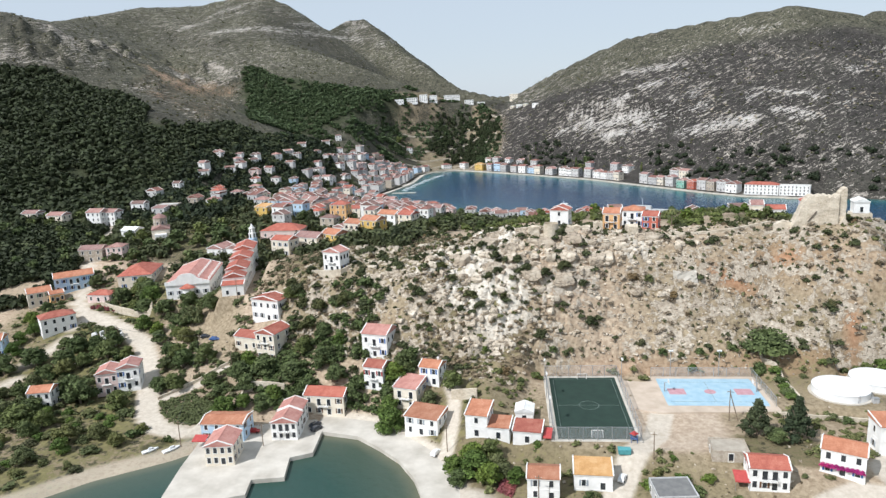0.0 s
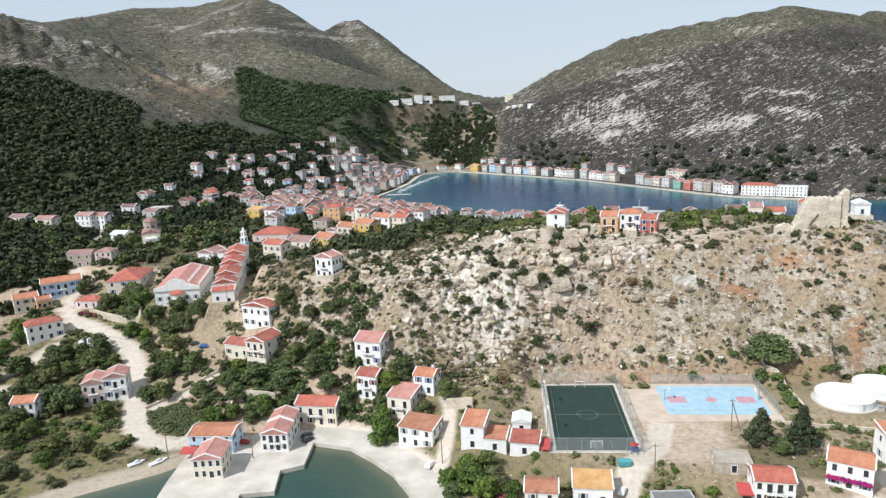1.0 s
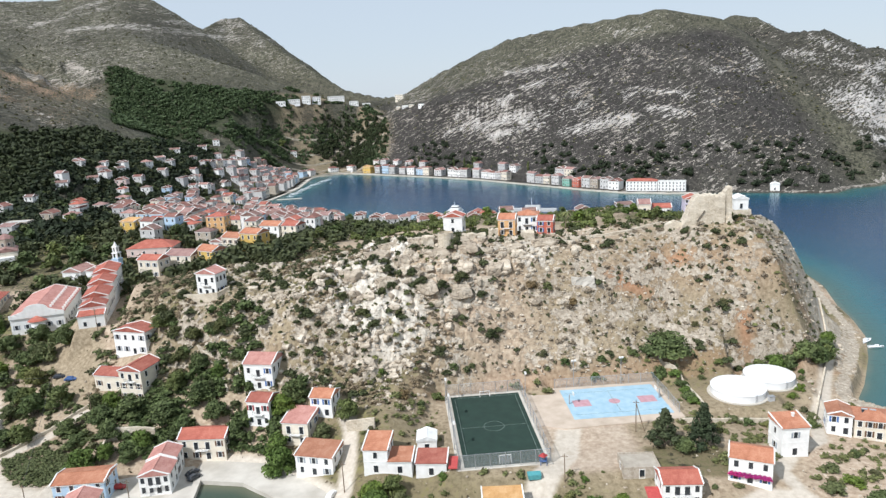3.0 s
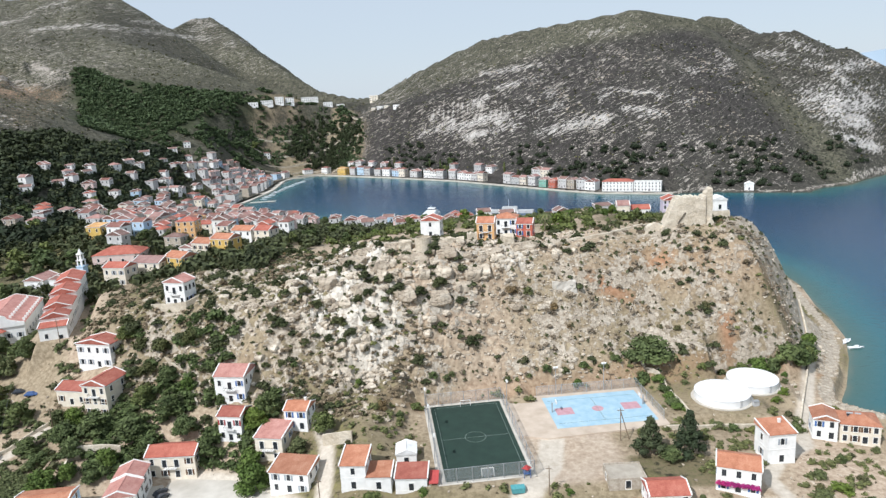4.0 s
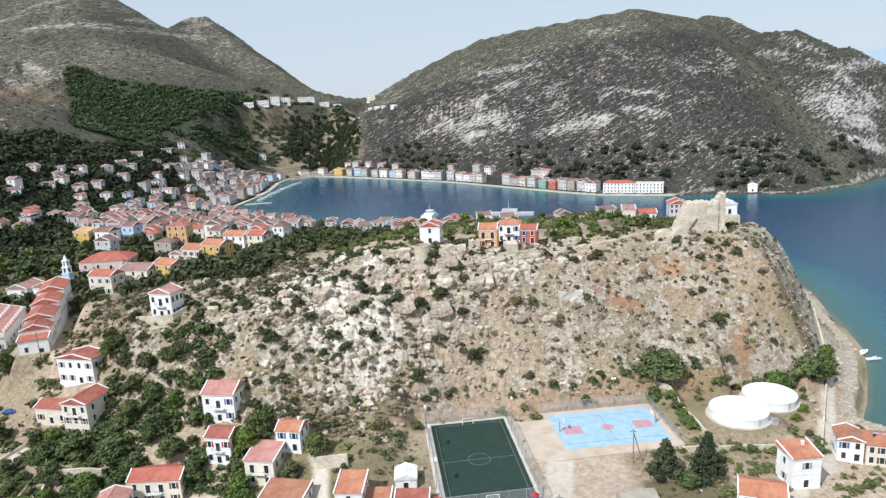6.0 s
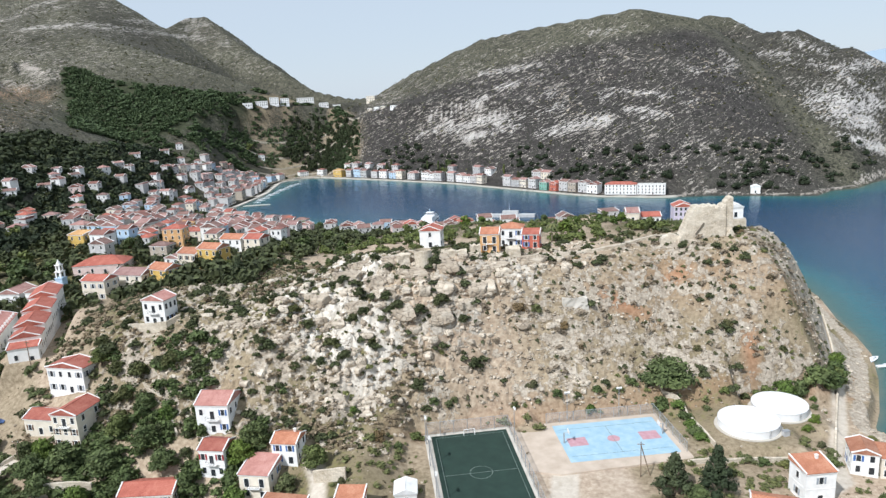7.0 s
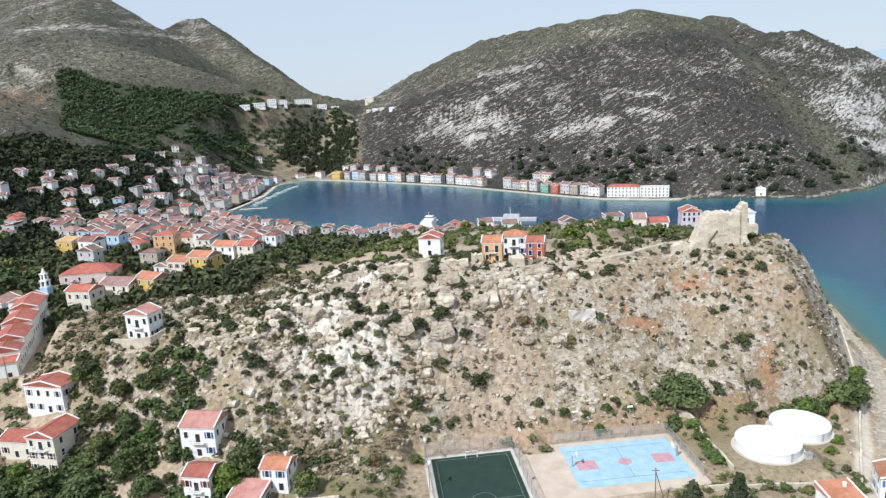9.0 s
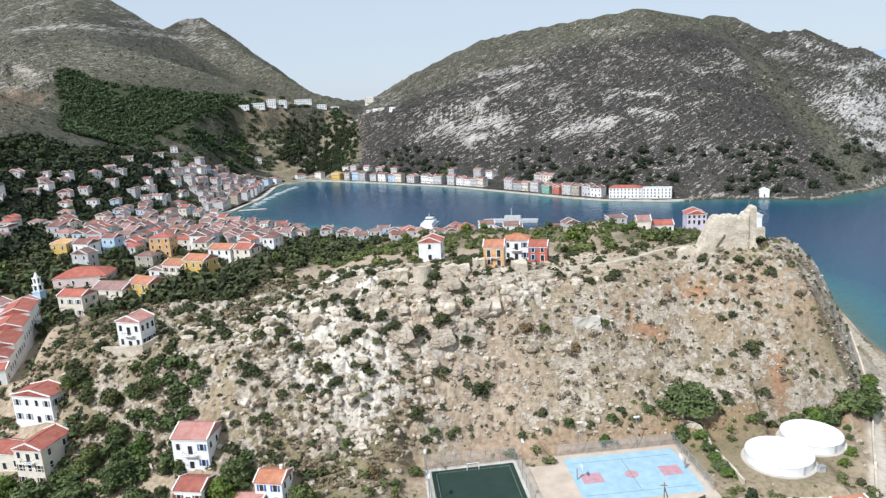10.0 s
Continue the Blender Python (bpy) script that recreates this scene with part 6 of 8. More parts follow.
for i, j in ((0, 1), (1, 7), (7, 8)):
    wire(POLES[i], POLES[j])

CARPAINT = {k: plain(f"{k} car paint", tuple(c * 0.9 for c in v), v, 1, 0.25) for k, v in {"white": (0.75, 0.75, 0.74), "dark": (0.05, 0.055, 0.065), "red": (0.35, 0.04, 0.04), "blue": (0.07, 0.13, 0.30)}.items()}
RUBBER = plain("tyre rubber", (0.02, 0.02, 0.02), (0.035, 0.035, 0.035), 3, 0.9)


def car(x, y, turn, paint, z=None):
    c = thing("car", f"small parked {paint} hatchback car on pale paving", "car", pose(x, y, height(x, y) if z is None else z, 0, 0, turn), "parked cars")
    body = Shape()
    prof = [(-2.0, 0.35), (2.0, 0.35), (2.05, 0.75), (1.1, 0.9), (0.5, 1.42), (-1.2, 1.46), (-1.85, 0.95), (-2.05, 0.8)]
    n = len(prof)
    body.v = [(px, sy * (0.82 if pz < 1 else 0.66), pz) for sy in (-1, 1) for px, pz in prof]
    for i in range(n):
        j = (i + 1) % n
        body.f.append((i, j, n + j, n + i))
    body.f += [tuple(range(n))[::-1], tuple(range(n, 2 * n))]
    body.m = [0] * len(body.f)
    part("body", body, CARPAINT[paint], c)
    for sy in (-1, 1):
        part("side_window", Shape().face([(-1.1, sy * 0.79, 0.98), (0.75, sy * 0.79, 0.98), (0.42, sy * 0.68, 1.36), (-1.0, sy * 0.68, 1.38)]), PANE, c)
        for wx in (-1.25, 1.25):
            part("wheel", Shape().bar((wx, sy * 0.66, 0.31), (wx, sy * 0.86, 0.31), 0.31, n=12), RUBBER, c)
    return c


car(-111.0, 173.5, 70, "dark", 1.3)
car(-109.3, 171.3, 70, "dark", 1.3)
car(-128.5, 164.5, 20, "red", 1.3)
car(-176, 208.6, 15, "blue")
car(-182, 210.5, 20, "dark")
car(-70.6, 182.0, 85, "dark")
car(-69.8, 177.6, 85, "white")
car(-66.5, 166.5, 80, "white")
car(-12.8, 164.5, 80, "white")

HULL = plain("white boat paint", (0.62, 0.63, 0.64), (0.76, 0.77, 0.77), 1, 0.35)


def boat(x, y, turn, L, label="small white open motorboat moored at the shore", ashore=False):
    b = thing("boat", label, "boat", pose(x, y, height(x, y) if ashore else 0, 0, 0, turn), "small boats")
    s = Shape()
    n = 9
    for lev, wf in ((-0.25, 0.55), (0.55, 1.0)):
        for i in range(n):
            f = i / (n - 1)
            half = 0.17 * L * wf * (1 - max(0, (f - 0.45) / 0.55) ** 2) + 0.01
            s.v += [((f - 0.5) * L, half, lev + 0.25 * max(0, f - 0.6)), ((f - 0.5) * L, -half, lev + 0.25 * max(0, f - 0.6))]
    for i in range(n - 1):
        for o in (0, 1):
            s.f.append((2 * i + o, 2 * i + 2 + o, 2 * n + 2 * i + 2 + o, 2 * n + 2 * i + o))
        s.f.append((2 * n + 2 * i, 2 * n + 2 * i + 2, 2 * n + 2 * i + 3, 2 * n + 2 * i + 1))
    s.f.append((0, 1, 2 * n + 1, 2 * n))
    s.m = [0] * len(s.f)
    part("hull", s, HULL, b)
    part("cabin", Shape().box(-0.12 * L, 0.16 * L, -0.08 * L, 0.08 * L, 0.5, 1.2, taper=0.12), HULL, b, "low white cabin")
    part("windscreen", Shape().box(0.1 * L, 0.165 * L, -0.075 * L, 0.075 * L, 0.8, 1.1, taper=0.05), PANE, b)
    return b


boat(112.8, 293, 40, 8)
boat(114.2, 286.5, 10, 6)
boat(-154, 146.5, 60, 5, "upturned dark rowing boat on the beach", True)
boat(-147.5, 148.5, 65, 5.5, "weathered dark boat hauled onto the beach", True)
for k in range(13):
    boat(-314 - 1.9 * k + 0.1 * k * k, 740 + 13 * k, -5 + 17 * (k % 3), 8 + 2.5 * (k % 3), "small white boat moored along the town quay")
for k in range(5):
    boat(-62 + 19 * k, 570 - 6 * k, 80 + 9 * k, 9 + k, "small fishing boat moored in the harbour")
ferry = thing("ferry", "white catamaran ferry moored at the harbour quay", "ferry", pose(-99, 584, 0, 0, 0, 88))
for sy in (-1, 1):
    part("hull", Shape().slab([(-17, sy * 3.2), (13, sy * 3.2), (19, sy * 4.2), (13, sy * 5.6), (-17, sy * 5.6)][::sy], -0.6, 2.6), CARPAINT["blue"], ferry, "blue catamaran hull")
part("deck", Shape().box(-17, 14, -5.7, 5.7, 2.6, 5.4, taper=0.2), HULL, ferry, "white main deck")
part("window_band", Shape().box(-15, 13.4, -5.62, 5.62, 3.7, 4.6), PANE, ferry, "dark window band")
part("upper_deck", Shape().box(-13, 9, -5.0, 5.0, 5.4, 8.2, taper=0.5), HULL, ferry, "white upper deck")
part("bridge", Shape().box(1, 7, -3.6, 3.6, 8.2, 10.4, taper=0.5), HULL, ferry, "white bridge house")
part("bridge_window", Shape().box(0.9, 7.0, -3.45, 3.45, 9.0, 9.7), PANE, ferry, "dark bridge window band")
part("stern_door", Shape().box(-17.15, -17.0, -4.6, 4.6, 1.6, 4.8), RUBBER, ferry, "dark open stern ramp")
part("mast", Shape().tube(2, 0, 10.3, 14, 0.22, 0.1, 7), HULL, ferry)
patrol = thing("patrol_boat", "grey patrol boat moored beyond the hill", "boat", pose(-34, 612, 0, 0, 0, 172))
part("hull", Shape().slab([(-22, -3), (16, -3), (24, 0), (16, 3), (-22, 3)], -0.6, 2.4), PLASTER["grey"], patrol)
part("cabin", Shape().box(-8, 6, -2.3, 2.3, 2.4, 5.4, taper=0.4), PLASTER["grey"], patrol)
part("mast", Shape().tube(0, 0, 5.3, 12, 0.3, 0.12, 7), PLASTER["grey"], patrol)

# small things round the lane and the houses
AWNING = {"red": plain("red awning cloth", (0.36, 0.05, 0.05), (0.46, 0.08, 0.07), 1.5, 0.85), "teal": plain("teal tarpaulin", (0.06, 0.25, 0.27), (0.10, 0.34, 0.36), 1.5, 0.7)}


def awning(x, y, z, turn, w, d, colour):
    a = thing("awning", f"sloping {colour} awning on thin posts beside a house", "awning", pose(x, y, z, 0, 0, turn))
    part("cloth", Shape().face([(-w / 2, -d / 2, 2.4), (w / 2, -d / 2, 2.4), (w / 2, d / 2, 3.1), (-w / 2, d / 2, 3.1)]).face([(-w / 2, -d / 2, 2.1), (w / 2, -d / 2, 2.1), (w / 2, -d / 2, 2.4), (-w / 2, -d / 2, 2.4)]), AWNING[colour], a)
    for sx in (-1, 1):
        part("post", Shape().tube(sx * (w / 2 - 0.15), -d / 2 + 0.1, -1, 2.4, 0.05, 0.05, 6), STEEL, a)


awning(16.4, 168.5, 3.4, 7, 3.6, 4.5, "red")
awning(-34.6, 174.8, 5.6, 5, 2.4, 5, "red")
awning(-139.5, 152.6, 1.3, 14, 4.5, 3, "red")
for sx, sy, st in ((79.0, 208.2, -10), (81.0, 207.8, -10)):
    sp = thing("solar_panel", "dark glass solar water heater on a tiled roof", "solar panel", pose(sx, sy, height(80.6, 205) + 6.9, 18, 0, st), "solar panels")
    part("panel", Shape().box(-0.8, 0.8, -1.0, 1.0, 0, 0.1), PANE, sp)
    part("tank", Shape().bar((-0.8, 1.1, 0.35), (0.8, 1.1, 0.35), 0.26, n=10), STEEL, sp)
skip = thing("skip", "teal metal refuse skip beside the pitch fence", "skip", pose(-13.0, 172.5, height(-13, 172.5), 0, 0, 12))
part("body", Shape().box(-1.6, 1.6, -0.9, 0.9, 0.1, 1.4, taper=-0.15), AWNING["teal"], skip)
part("lid", Shape().box(-1.75, 1.75, -1.05, 1.05, 1.4, 1.5), AWNING["teal"], skip)
play = thing("play_frame", "small red and blue play frame beside the pitch", "play frame", pose(-10.9, 178.6, 6.6, 0, 0, 14))
part("tower", Shape().box(-0.9, 0.9, -0.9, 0.9, 1.2, 1.35).box(-0.9, -0.75, -0.9, -0.75, 0, 2.6).box(0.75, 0.9, 0.75, 0.9, 0, 2.6).box(0.75, 0.9, -0.9, -0.75, 0, 2.6).box(-0.9, -0.75, 0.75, 0.9, 0, 2.6), CARPAINT["blue"], play)
part("roof", Shape().tube(0, 0, 2.6, 3.5, 1.4, 0.05, 4), CARPAINT["red"], play, "small red roof")


# ---- plants and loose rock ----
def leaf_material(name, low, high):
    m, t, b = material(name)
    fac = noise_node(t, 0.9, 4)
    col = ramp_node(t, fac, [(0.3, low), (0.7, high)])
    info = t.nodes.new("ShaderNodeObjectInfo")
    col = mix_node(t, 1.0, col, ramp_node(t, info.outputs["Random"], [(0.0, (0.72, 0.78, 0.7)), (0.5, (1, 1, 1)), (1.0, (1.25, 1.15, 0.9))]), "MULTIPLY")
    geo = t.nodes.new("ShaderNodeNewGeometry")
    col = mix_node(t, 1.0, col, ramp_node(t, geo.outputs["Random Per Island"], [(0.0, grey(0.62)), (1.0, grey(1.3))]), "MULTIPLY")
    link(t, col, b.inputs["Base Color"])
    b.inputs["Roughness"].default_value = 0.75
    b.inputs["Specular IOR Level"].default_value = 0.25
    return m


LEAF = {
    "dark": leaf_material("dark evergreen leaves", (0.050, 0.070, 0.027), (0.148, 0.182, 0.068)),
    # pine colour partly holds cloud shade over the west wood; grove is its sunlit counterpart
    "pine": leaf_material("dark pine needles", (0.015, 0.023, 0.012), (0.036, 0.048, 0.022)),
    "conifer": leaf_material("blue-green conifer needles", (0.030, 0.044, 0.024), (0.080, 0.098, 0.052)),
    "maquis": leaf_material("dark olive maquis leaves", (0.037, 0.046, 0.020), (0.096, 0.108, 0.046)),
    "grove": leaf_material("green pine needles", (0.048, 0.070, 0.032), (0.120, 0.155, 0.072)),
    "thorn": leaf_material("grey-brown dead thorn twigs", (0.13, 0.108, 0.084), (0.25, 0.212, 0.168)),
    "olive": leaf_material("olive green leaves", (0.070, 0.084, 0.034), (0.165, 0.178, 0.078)),
    "bright": leaf_material("fresh green leaves", (0.060, 0.098, 0.022), (0.135, 0.190, 0.045)),
    "scrub": leaf_material("dry scrub twigs", (0.05, 0.058, 0.028), (0.13, 0.125, 0.062)),
    "brown": leaf_material("brown dry thorn bush", (0.10, 0.075, 0.045), (0.20, 0.155, 0.095)),
    "magenta": leaf_material("magenta bougainvillea flowers", (0.30, 0.02, 0.14), (0.48, 0.05, 0.26)),
    "rose": leaf_material("pink oleander flowers", (0.22, 0.06, 0.07), (0.36, 0.14, 0.14)),
}
BARK = plain("grey brown bark", (0.10, 0.075, 0.055), (0.20, 0.16, 0.12), 2.0, 0.9, 0.6, 0.05)


def leaves_mesh(name, mat, lumps, per, size, seed, flat=0.75, rings=4, segs=7):
    """A crown: leaf clumps of bent quads thrown over the skins of several lumps, with an inner core."""
    rnd = np.random.RandomState(seed)
    vs, fs = [], []
    base = 0
    for (x, y, z, r) in lumps:
        n = per
        d = rnd.normal(size=(n, 3))
        d /= np.linalg.norm(d, axis=1)[:, None]
        d[:, 2] = np.where(d[:, 2] < -0.55, -d[:, 2], d[:, 2])
        rad = r * (0.62 + 0.62 * rnd.rand(n))
        c = d * rad[:, None] * np.array([1, 1, flat]) + np.array([x, y, z])
        nrm = d + rnd.normal(scale=0.55, size=(n, 3))
        nrm /= np.linalg.norm(nrm, axis=1)[:, None]
        u = np.cross(nrm, rnd.normal(size=(n, 3)))
        u /= np.linalg.norm(u, axis=1)[:, None]
        w = np.cross(nrm, u)
        s = size * (0.6 + 0.8 * rnd.rand(n))[:, None]
        q = np.stack([c - u * s - w * s * 0.6, c + u * s - w * s * 0.5 + nrm * s * 0.25, c + u * s * 0.8 + w * s * 0.6, c - u * s * 0.9 + w * s * 0.7 + nrm * s * 0.2], 1)
        vs.append(q.reshape(-1, 3))
        fs.append(np.arange(base, base + 4 * n).reshape(-1, 4))
        base += 4 * n
        # core
        core = [(x, y, z + r * flat * 0.74)]
        for i in range(1, rings):
            th = math.pi * i / rings
            for j in range(segs):
                ph = 6.2832 * j / segs
                k = r * 0.74 * (1 + 0.12 * math.sin(j * 2.3 + i + seed))
                core.append((x + k * math.sin(th) * math.cos(ph), y + k * math.sin(th) * math.sin(ph), z + k * flat * math.cos(th)))
        core.append((x, y, z - r * flat * 0.74))
        cf = []
        for j in range(segs):
            k = (j + 1) % segs
            cf.append((0, 1 + j, 1 + k, 1 + k))
            for i in range(rings - 2):
                a = 1 + i * segs
                cf.append((a + j, a + segs + j, a + segs + k, a + k))
            a = 1 + (rings - 2) * segs
            cf.append((a + j, len(core) - 1, a + k, a + k))
        vs.append(np.array(core))
        fs.append(np.array(cf) + base)
        base += len(core)
    v, f = np.concatenate(vs), np.concatenate(fs)
    me = bpy.data.meshes.new(name)
    me.from_pydata(v.tolist(), [], [tuple(dict.fromkeys(q)) for q in f.tolist()])
    me.materials.append(mat)
    me.update()
    return me


def lumps_round(seed, w, h, n, low):
    """Centres and sizes of the lumps of a crown w wide and h high whose foot is at low."""
    rnd = random.Random(seed)
    out = [(0, 0, low + h * 0.48, w * 0.33), (w * rnd.uniform(-0.1, 0.1), w * rnd.uniform(-0.1, 0.1), low + h * 0.76, w * rnd.uniform(0.17, 0.23))]
    for k in range(n):
        a = 6.2832 * k * 2 / n + rnd.uniform(-0.5, 0.5)
        up = k * 2 >= n
        q = w * (rnd.uniform(0.14, 0.24) if up else rnd.uniform(0.24, 0.34))
        out.append((q * math.cos(a), q * math.sin(a), low + h * (rnd.uniform(0.52, 0.72) if up else rnd.uniform(0.22, 0.42)), w * rnd.uniform(0.13, 0.21)))
    return out


def trunk_mesh(seed, h, r, n=4):
    rnd = random.Random(seed)
    s = Shape()
    s.bar((0, 0, -0.6), (0.1 * r, 0, h * 0.55), r, n=7)
    for k in range(n):
        a = 6.2832 * k / n + rnd.random()
        s.bar((0, 0, h * rnd.uniform(0.3, 0.5)), (h * 0.28 * math.cos(a), h * 0.28 * math.sin(a), h * rnd.uniform(0.7, 0.95)), r * 0.45, n=5)
    return s.mesh("trunk", BARK)


# unit plants: about one metre high, scaled on planting
CROWNS, TRUNKS = {}, [trunk_mesh(k, 0.8, 0.035) for k in range(3)]
for kind, mat in (("broad", "dark"), ("olive", "olive"), ("fresh", "bright")):
    CROWNS[kind] = [leaves_mesh("crown", LEAF[mat], lumps_round(k + 3, 1.0, 0.98, 11, 0.0), 140, 0.034, k + 11) for k in range(4)]
    CROWNS[kind + "_far"] = [leaves_mesh("crown", LEAF[mat], lumps_round(k + 3, 1.0, 0.98, 5, 0.0), 34, 0.075, k + 11, rings=3, segs=5) for k in range(2)]
CROWNS["pine"] = [leaves_mesh("crown", LEAF["conifer"], [(0.36 * (1 - i / 22) ** 1.3 * math.sin(i * 2.4 + k), 0.36 * (1 - i / 22) ** 1.3 * math.cos(i * 2.4 + k), 0.12 + 0.039 * i, 0.155 - 0.0035 * i) for i in range(22)] + [(0, 0, 0.3 + 0.18 * i, 0.22 - 0.05 * i) for i in range(4)], 90, 0.024, k + 31) for k in range(3)]
CROWNS["cypress"] = [leaves_mesh("crown", LEAF["dark"], [(0, 0, 0.1 + 0.1 * i, 0.10 - 0.0016 * (i - 3) ** 2) for i in range(9)], 60, 0.03, k + 41, 1.2) for k in range(2)]
BUSHES = {kind: [leaves_mesh("shrub", LEAF[mat], lumps_round(k + 20, 1.0, 0.66, 7, -0.02), 60, 0.044, k + 51, rings=3, segs=6) for k in range(3)]
          for kind, mat in (("maquis", "maquis"), ("dark", "dark"), ("olive", "olive"), ("scrub", "scrub"), ("brown", "brown"), ("fresh", "bright"), ("magenta", "magenta"), ("rose", "rose"))}
TREE_LABEL = {"broad": "dense dark green broadleaf tree", "olive": "silvery grey-green olive tree", "fresh": "bright fresh green mulberry tree", "pine": "dark green pine tree with full crown", "cypress": "slim dark green cypress tree"}
PLANTED = []


def tree(x, y, high, wide=None, kind="broad", where="beside the houses", seed=None):
    k = len(PLANTED) if seed is None else seed
    rnd = random.Random(k * 31 + 7)
    wide = wide or high * {"broad": 1.12, "olive": 1.2, "fresh": 1.1, "pine": 1.0, "cypress": 1.0}[kind]
    PLANTED.append((x, y, wide / 2))
    root = thing("tree", f"{TREE_LABEL[kind]} {where}", "tree", pose(x, y, height(x, y) - 0.1, 0, 0, rnd.uniform(0, 360)))
    root.scale = (wide, wide, high)
    part("trunk", TRUNKS[k % 3], None, root)
    crowns = CROWNS[kind + "_far"] if y > 262 and kind + "_far" in CROWNS else CROWNS[kind]
    part("crown", crowns[k % len(crowns)], None, root)
    return root


BUSH_LABEL = {"maquis": "rounded dark olive bush", "dark": "rounded dark green bush", "olive": "grey-green bush", "scrub": "low dry green scrub bush", "brown": "brown dry thorn bush", "fresh": "fresh green bush",
              "magenta": "magenta flowering bougainvillea", "rose": "pink flowering oleander bush"}


def bush(x, y, wide, high=None, kind="dark", where="among pale rocks", z=None):
    k = len(PLANTED)
    rnd = random.Random(k * 17 + 3)
    PLANTED.append((x, y, wide * 0.4))
    ob = thing("shrub", f"{BUSH_LABEL[kind]} {where}", "shrub", pose(x, y, (float(crust(x, y)) if z is None else z) - 0.15, 0, 0, rnd.uniform(0, 360)), "shrubs", BUSHES[kind][k % 3])
    ob.scale = (wide, wide * rnd.uniform(0.8, 1.1), high or wide * rnd.uniform(0.75, 1.05))
    return ob


# single plants that stand out
DOME = leaves_mesh("shrub", LEAF["dark"], [(0, 0, 0.34, 0.34)] + [(0.31 * math.cos(k * 0.785 + 0.3), 0.31 * math.sin(k * 0.785 + 0.3), 0.16 + 0.06 * (k % 3), 0.2 + 0.03 * (k % 2)) for k in range(8)] + [(0.2 * math.cos(k * 1.26), 0.2 * math.sin(k * 1.26), 0.46 + 0.05 * (k % 2), 0.2) for k in range(5)], 90, 0.034, 83, rings=3, segs=6)
dome = thing("shrub", "huge dense rounded dark green shrub below the rock face", "shrub", pose(28.8, 239.4, 13.2), "shrubs", DOME)
dome.scale = (17, 12, 13)
PLANTED.append((28.6, 240.6, 8))
bush(26.3, 235.2, 6, 7, "dark", "beside the court")
for bx, by, bw in ((-18, 229, 3.2), (-11, 230, 2.6), (-5, 232, 4.2), (1, 233, 3.4), (7, 235, 3.8), (13, 236, 3.0), (18, 238, 4.4), (-36, 226, 3.0), (-42, 224, 4.0), (-46, 214, 4.6), (-50, 207, 3.6)):
    bush(bx, by, bw, bw * 0.9, "dark" if bw > 3.5 else "olive", "along the foot of the hill")
for bx, by, bw in ((61, 247.5, 6), (66, 247.5, 9), (71, 248, 9), (76, 249, 10), (81, 252, 10), (84.5, 256, 9), (87, 262, 9), (90, 270, 8)):
    bush(bx, by, bw, bw * 0.95, "fresh" if bx in (66, 90) else "dark", "under the cliff")
tree(22.0, 191.5, 11, 11, "pine", "beside the court")
tree(32.5, 193.5, 12.5, 11, "pine", "beside the court")
tree(27, 188, 5, 6, "broad", "beside the court")
for tx, ty, th, tw, tk in ((-85.6, 177, 9, 10, "fresh"), (-89, 183.5, 7.5, 8, "fresh"), (-51.5, 157, 7, 10, "fresh"), (-47, 154, 6.5, 8, "fresh"), (-58, 158, 6, 7, "fresh"), (-44, 158, 5, 6, "olive"), (-55, 153, 5, 7, "broad"),
                           (-179, 193, 8, 10, "broad"), (-172, 197, 8, 9, "broad"), (-186, 199, 7, 8, "broad"), (-245, 246, 10, 12, "broad"), (-236, 240, 9, 11, "fresh"), (-232, 234, 6, 8, "broad"),
                           (-194, 219, 9, 10, "olive"), (-188, 224, 9, 9, "broad"), (-203, 224, 5, 7, "olive"), (-196, 228, 5, 6, "broad")):
    tree(tx, ty, th, tw, tk)
for tx, ty, th, tw, tk in ((-119, 196, 8, 9, "broad"), (-130, 201, 7, 8, "broad"), (-124, 206, 6, 7, "broad"), (-117, 204, 5, 6, "fresh"), (-124.5, 177.5, 4.5, 5.5, "olive"), (-104, 187, 8, 8, "broad"),
                           (-91, 194, 7, 9, "fresh"), (-70, 194, 7, 8, "broad"), (-76, 188, 5, 6, "olive"), (-156, 195, 6, 7, "olive")):
    tree(tx, ty, th, tw, tk)
for tx, ty, th, tw, tk in ((-54, 162, 6, 8, "fresh"), (-49, 165, 6, 7, "broad"), (-40, 157, 5, 6, "fresh"), (-46, 161, 5, 7, "olive")):
    tree(tx, ty, th, tw, tk)
for tx, ty, th, tw, tk in ((-203, 166, 10, 13, "broad"), (-212, 170, 9, 11, "broad"), (-234, 188, 8, 10, "broad"), (-220, 196, 9, 11, "broad"), (-224, 204, 8, 10, "broad"), (-238, 198, 8, 10, "broad"),
                           (-248, 186, 9, 12, "broad"), (-256, 178, 9, 11, "broad"), (-210, 147, 9, 13, "broad"), (-222, 150, 8, 11, "olive"), (-185, 143, 7, 9, "olive"), (-176, 148, 6, 8, "olive"),
                           (-167, 146, 5, 6, "olive"), (-187, 130, 6, 8, "olive"), (-179.6, 180, 6, 8, "broad"), (-161, 186, 6, 8, "broad")):
    tree(tx, ty, th, tw, tk)
for k in range(9):
    bush(-43 + 1.3 * (k % 3), 156 - 1.1 * k / 2, 2.6, 2.4, "rose", "beside a tree")
for k in range(9):
    bush(36.0 + 1.05 * k, 176.2 - 0.26 * k, 1.9, 1.9, "magenta", "along a house front", z=height(40.4, 175.6) + 2.3)
for k in range(7):
    bush(-262 + 2.3 * k, 230.5 + (k % 2), 3.2, 3.4, "rose", "beside the valley road")
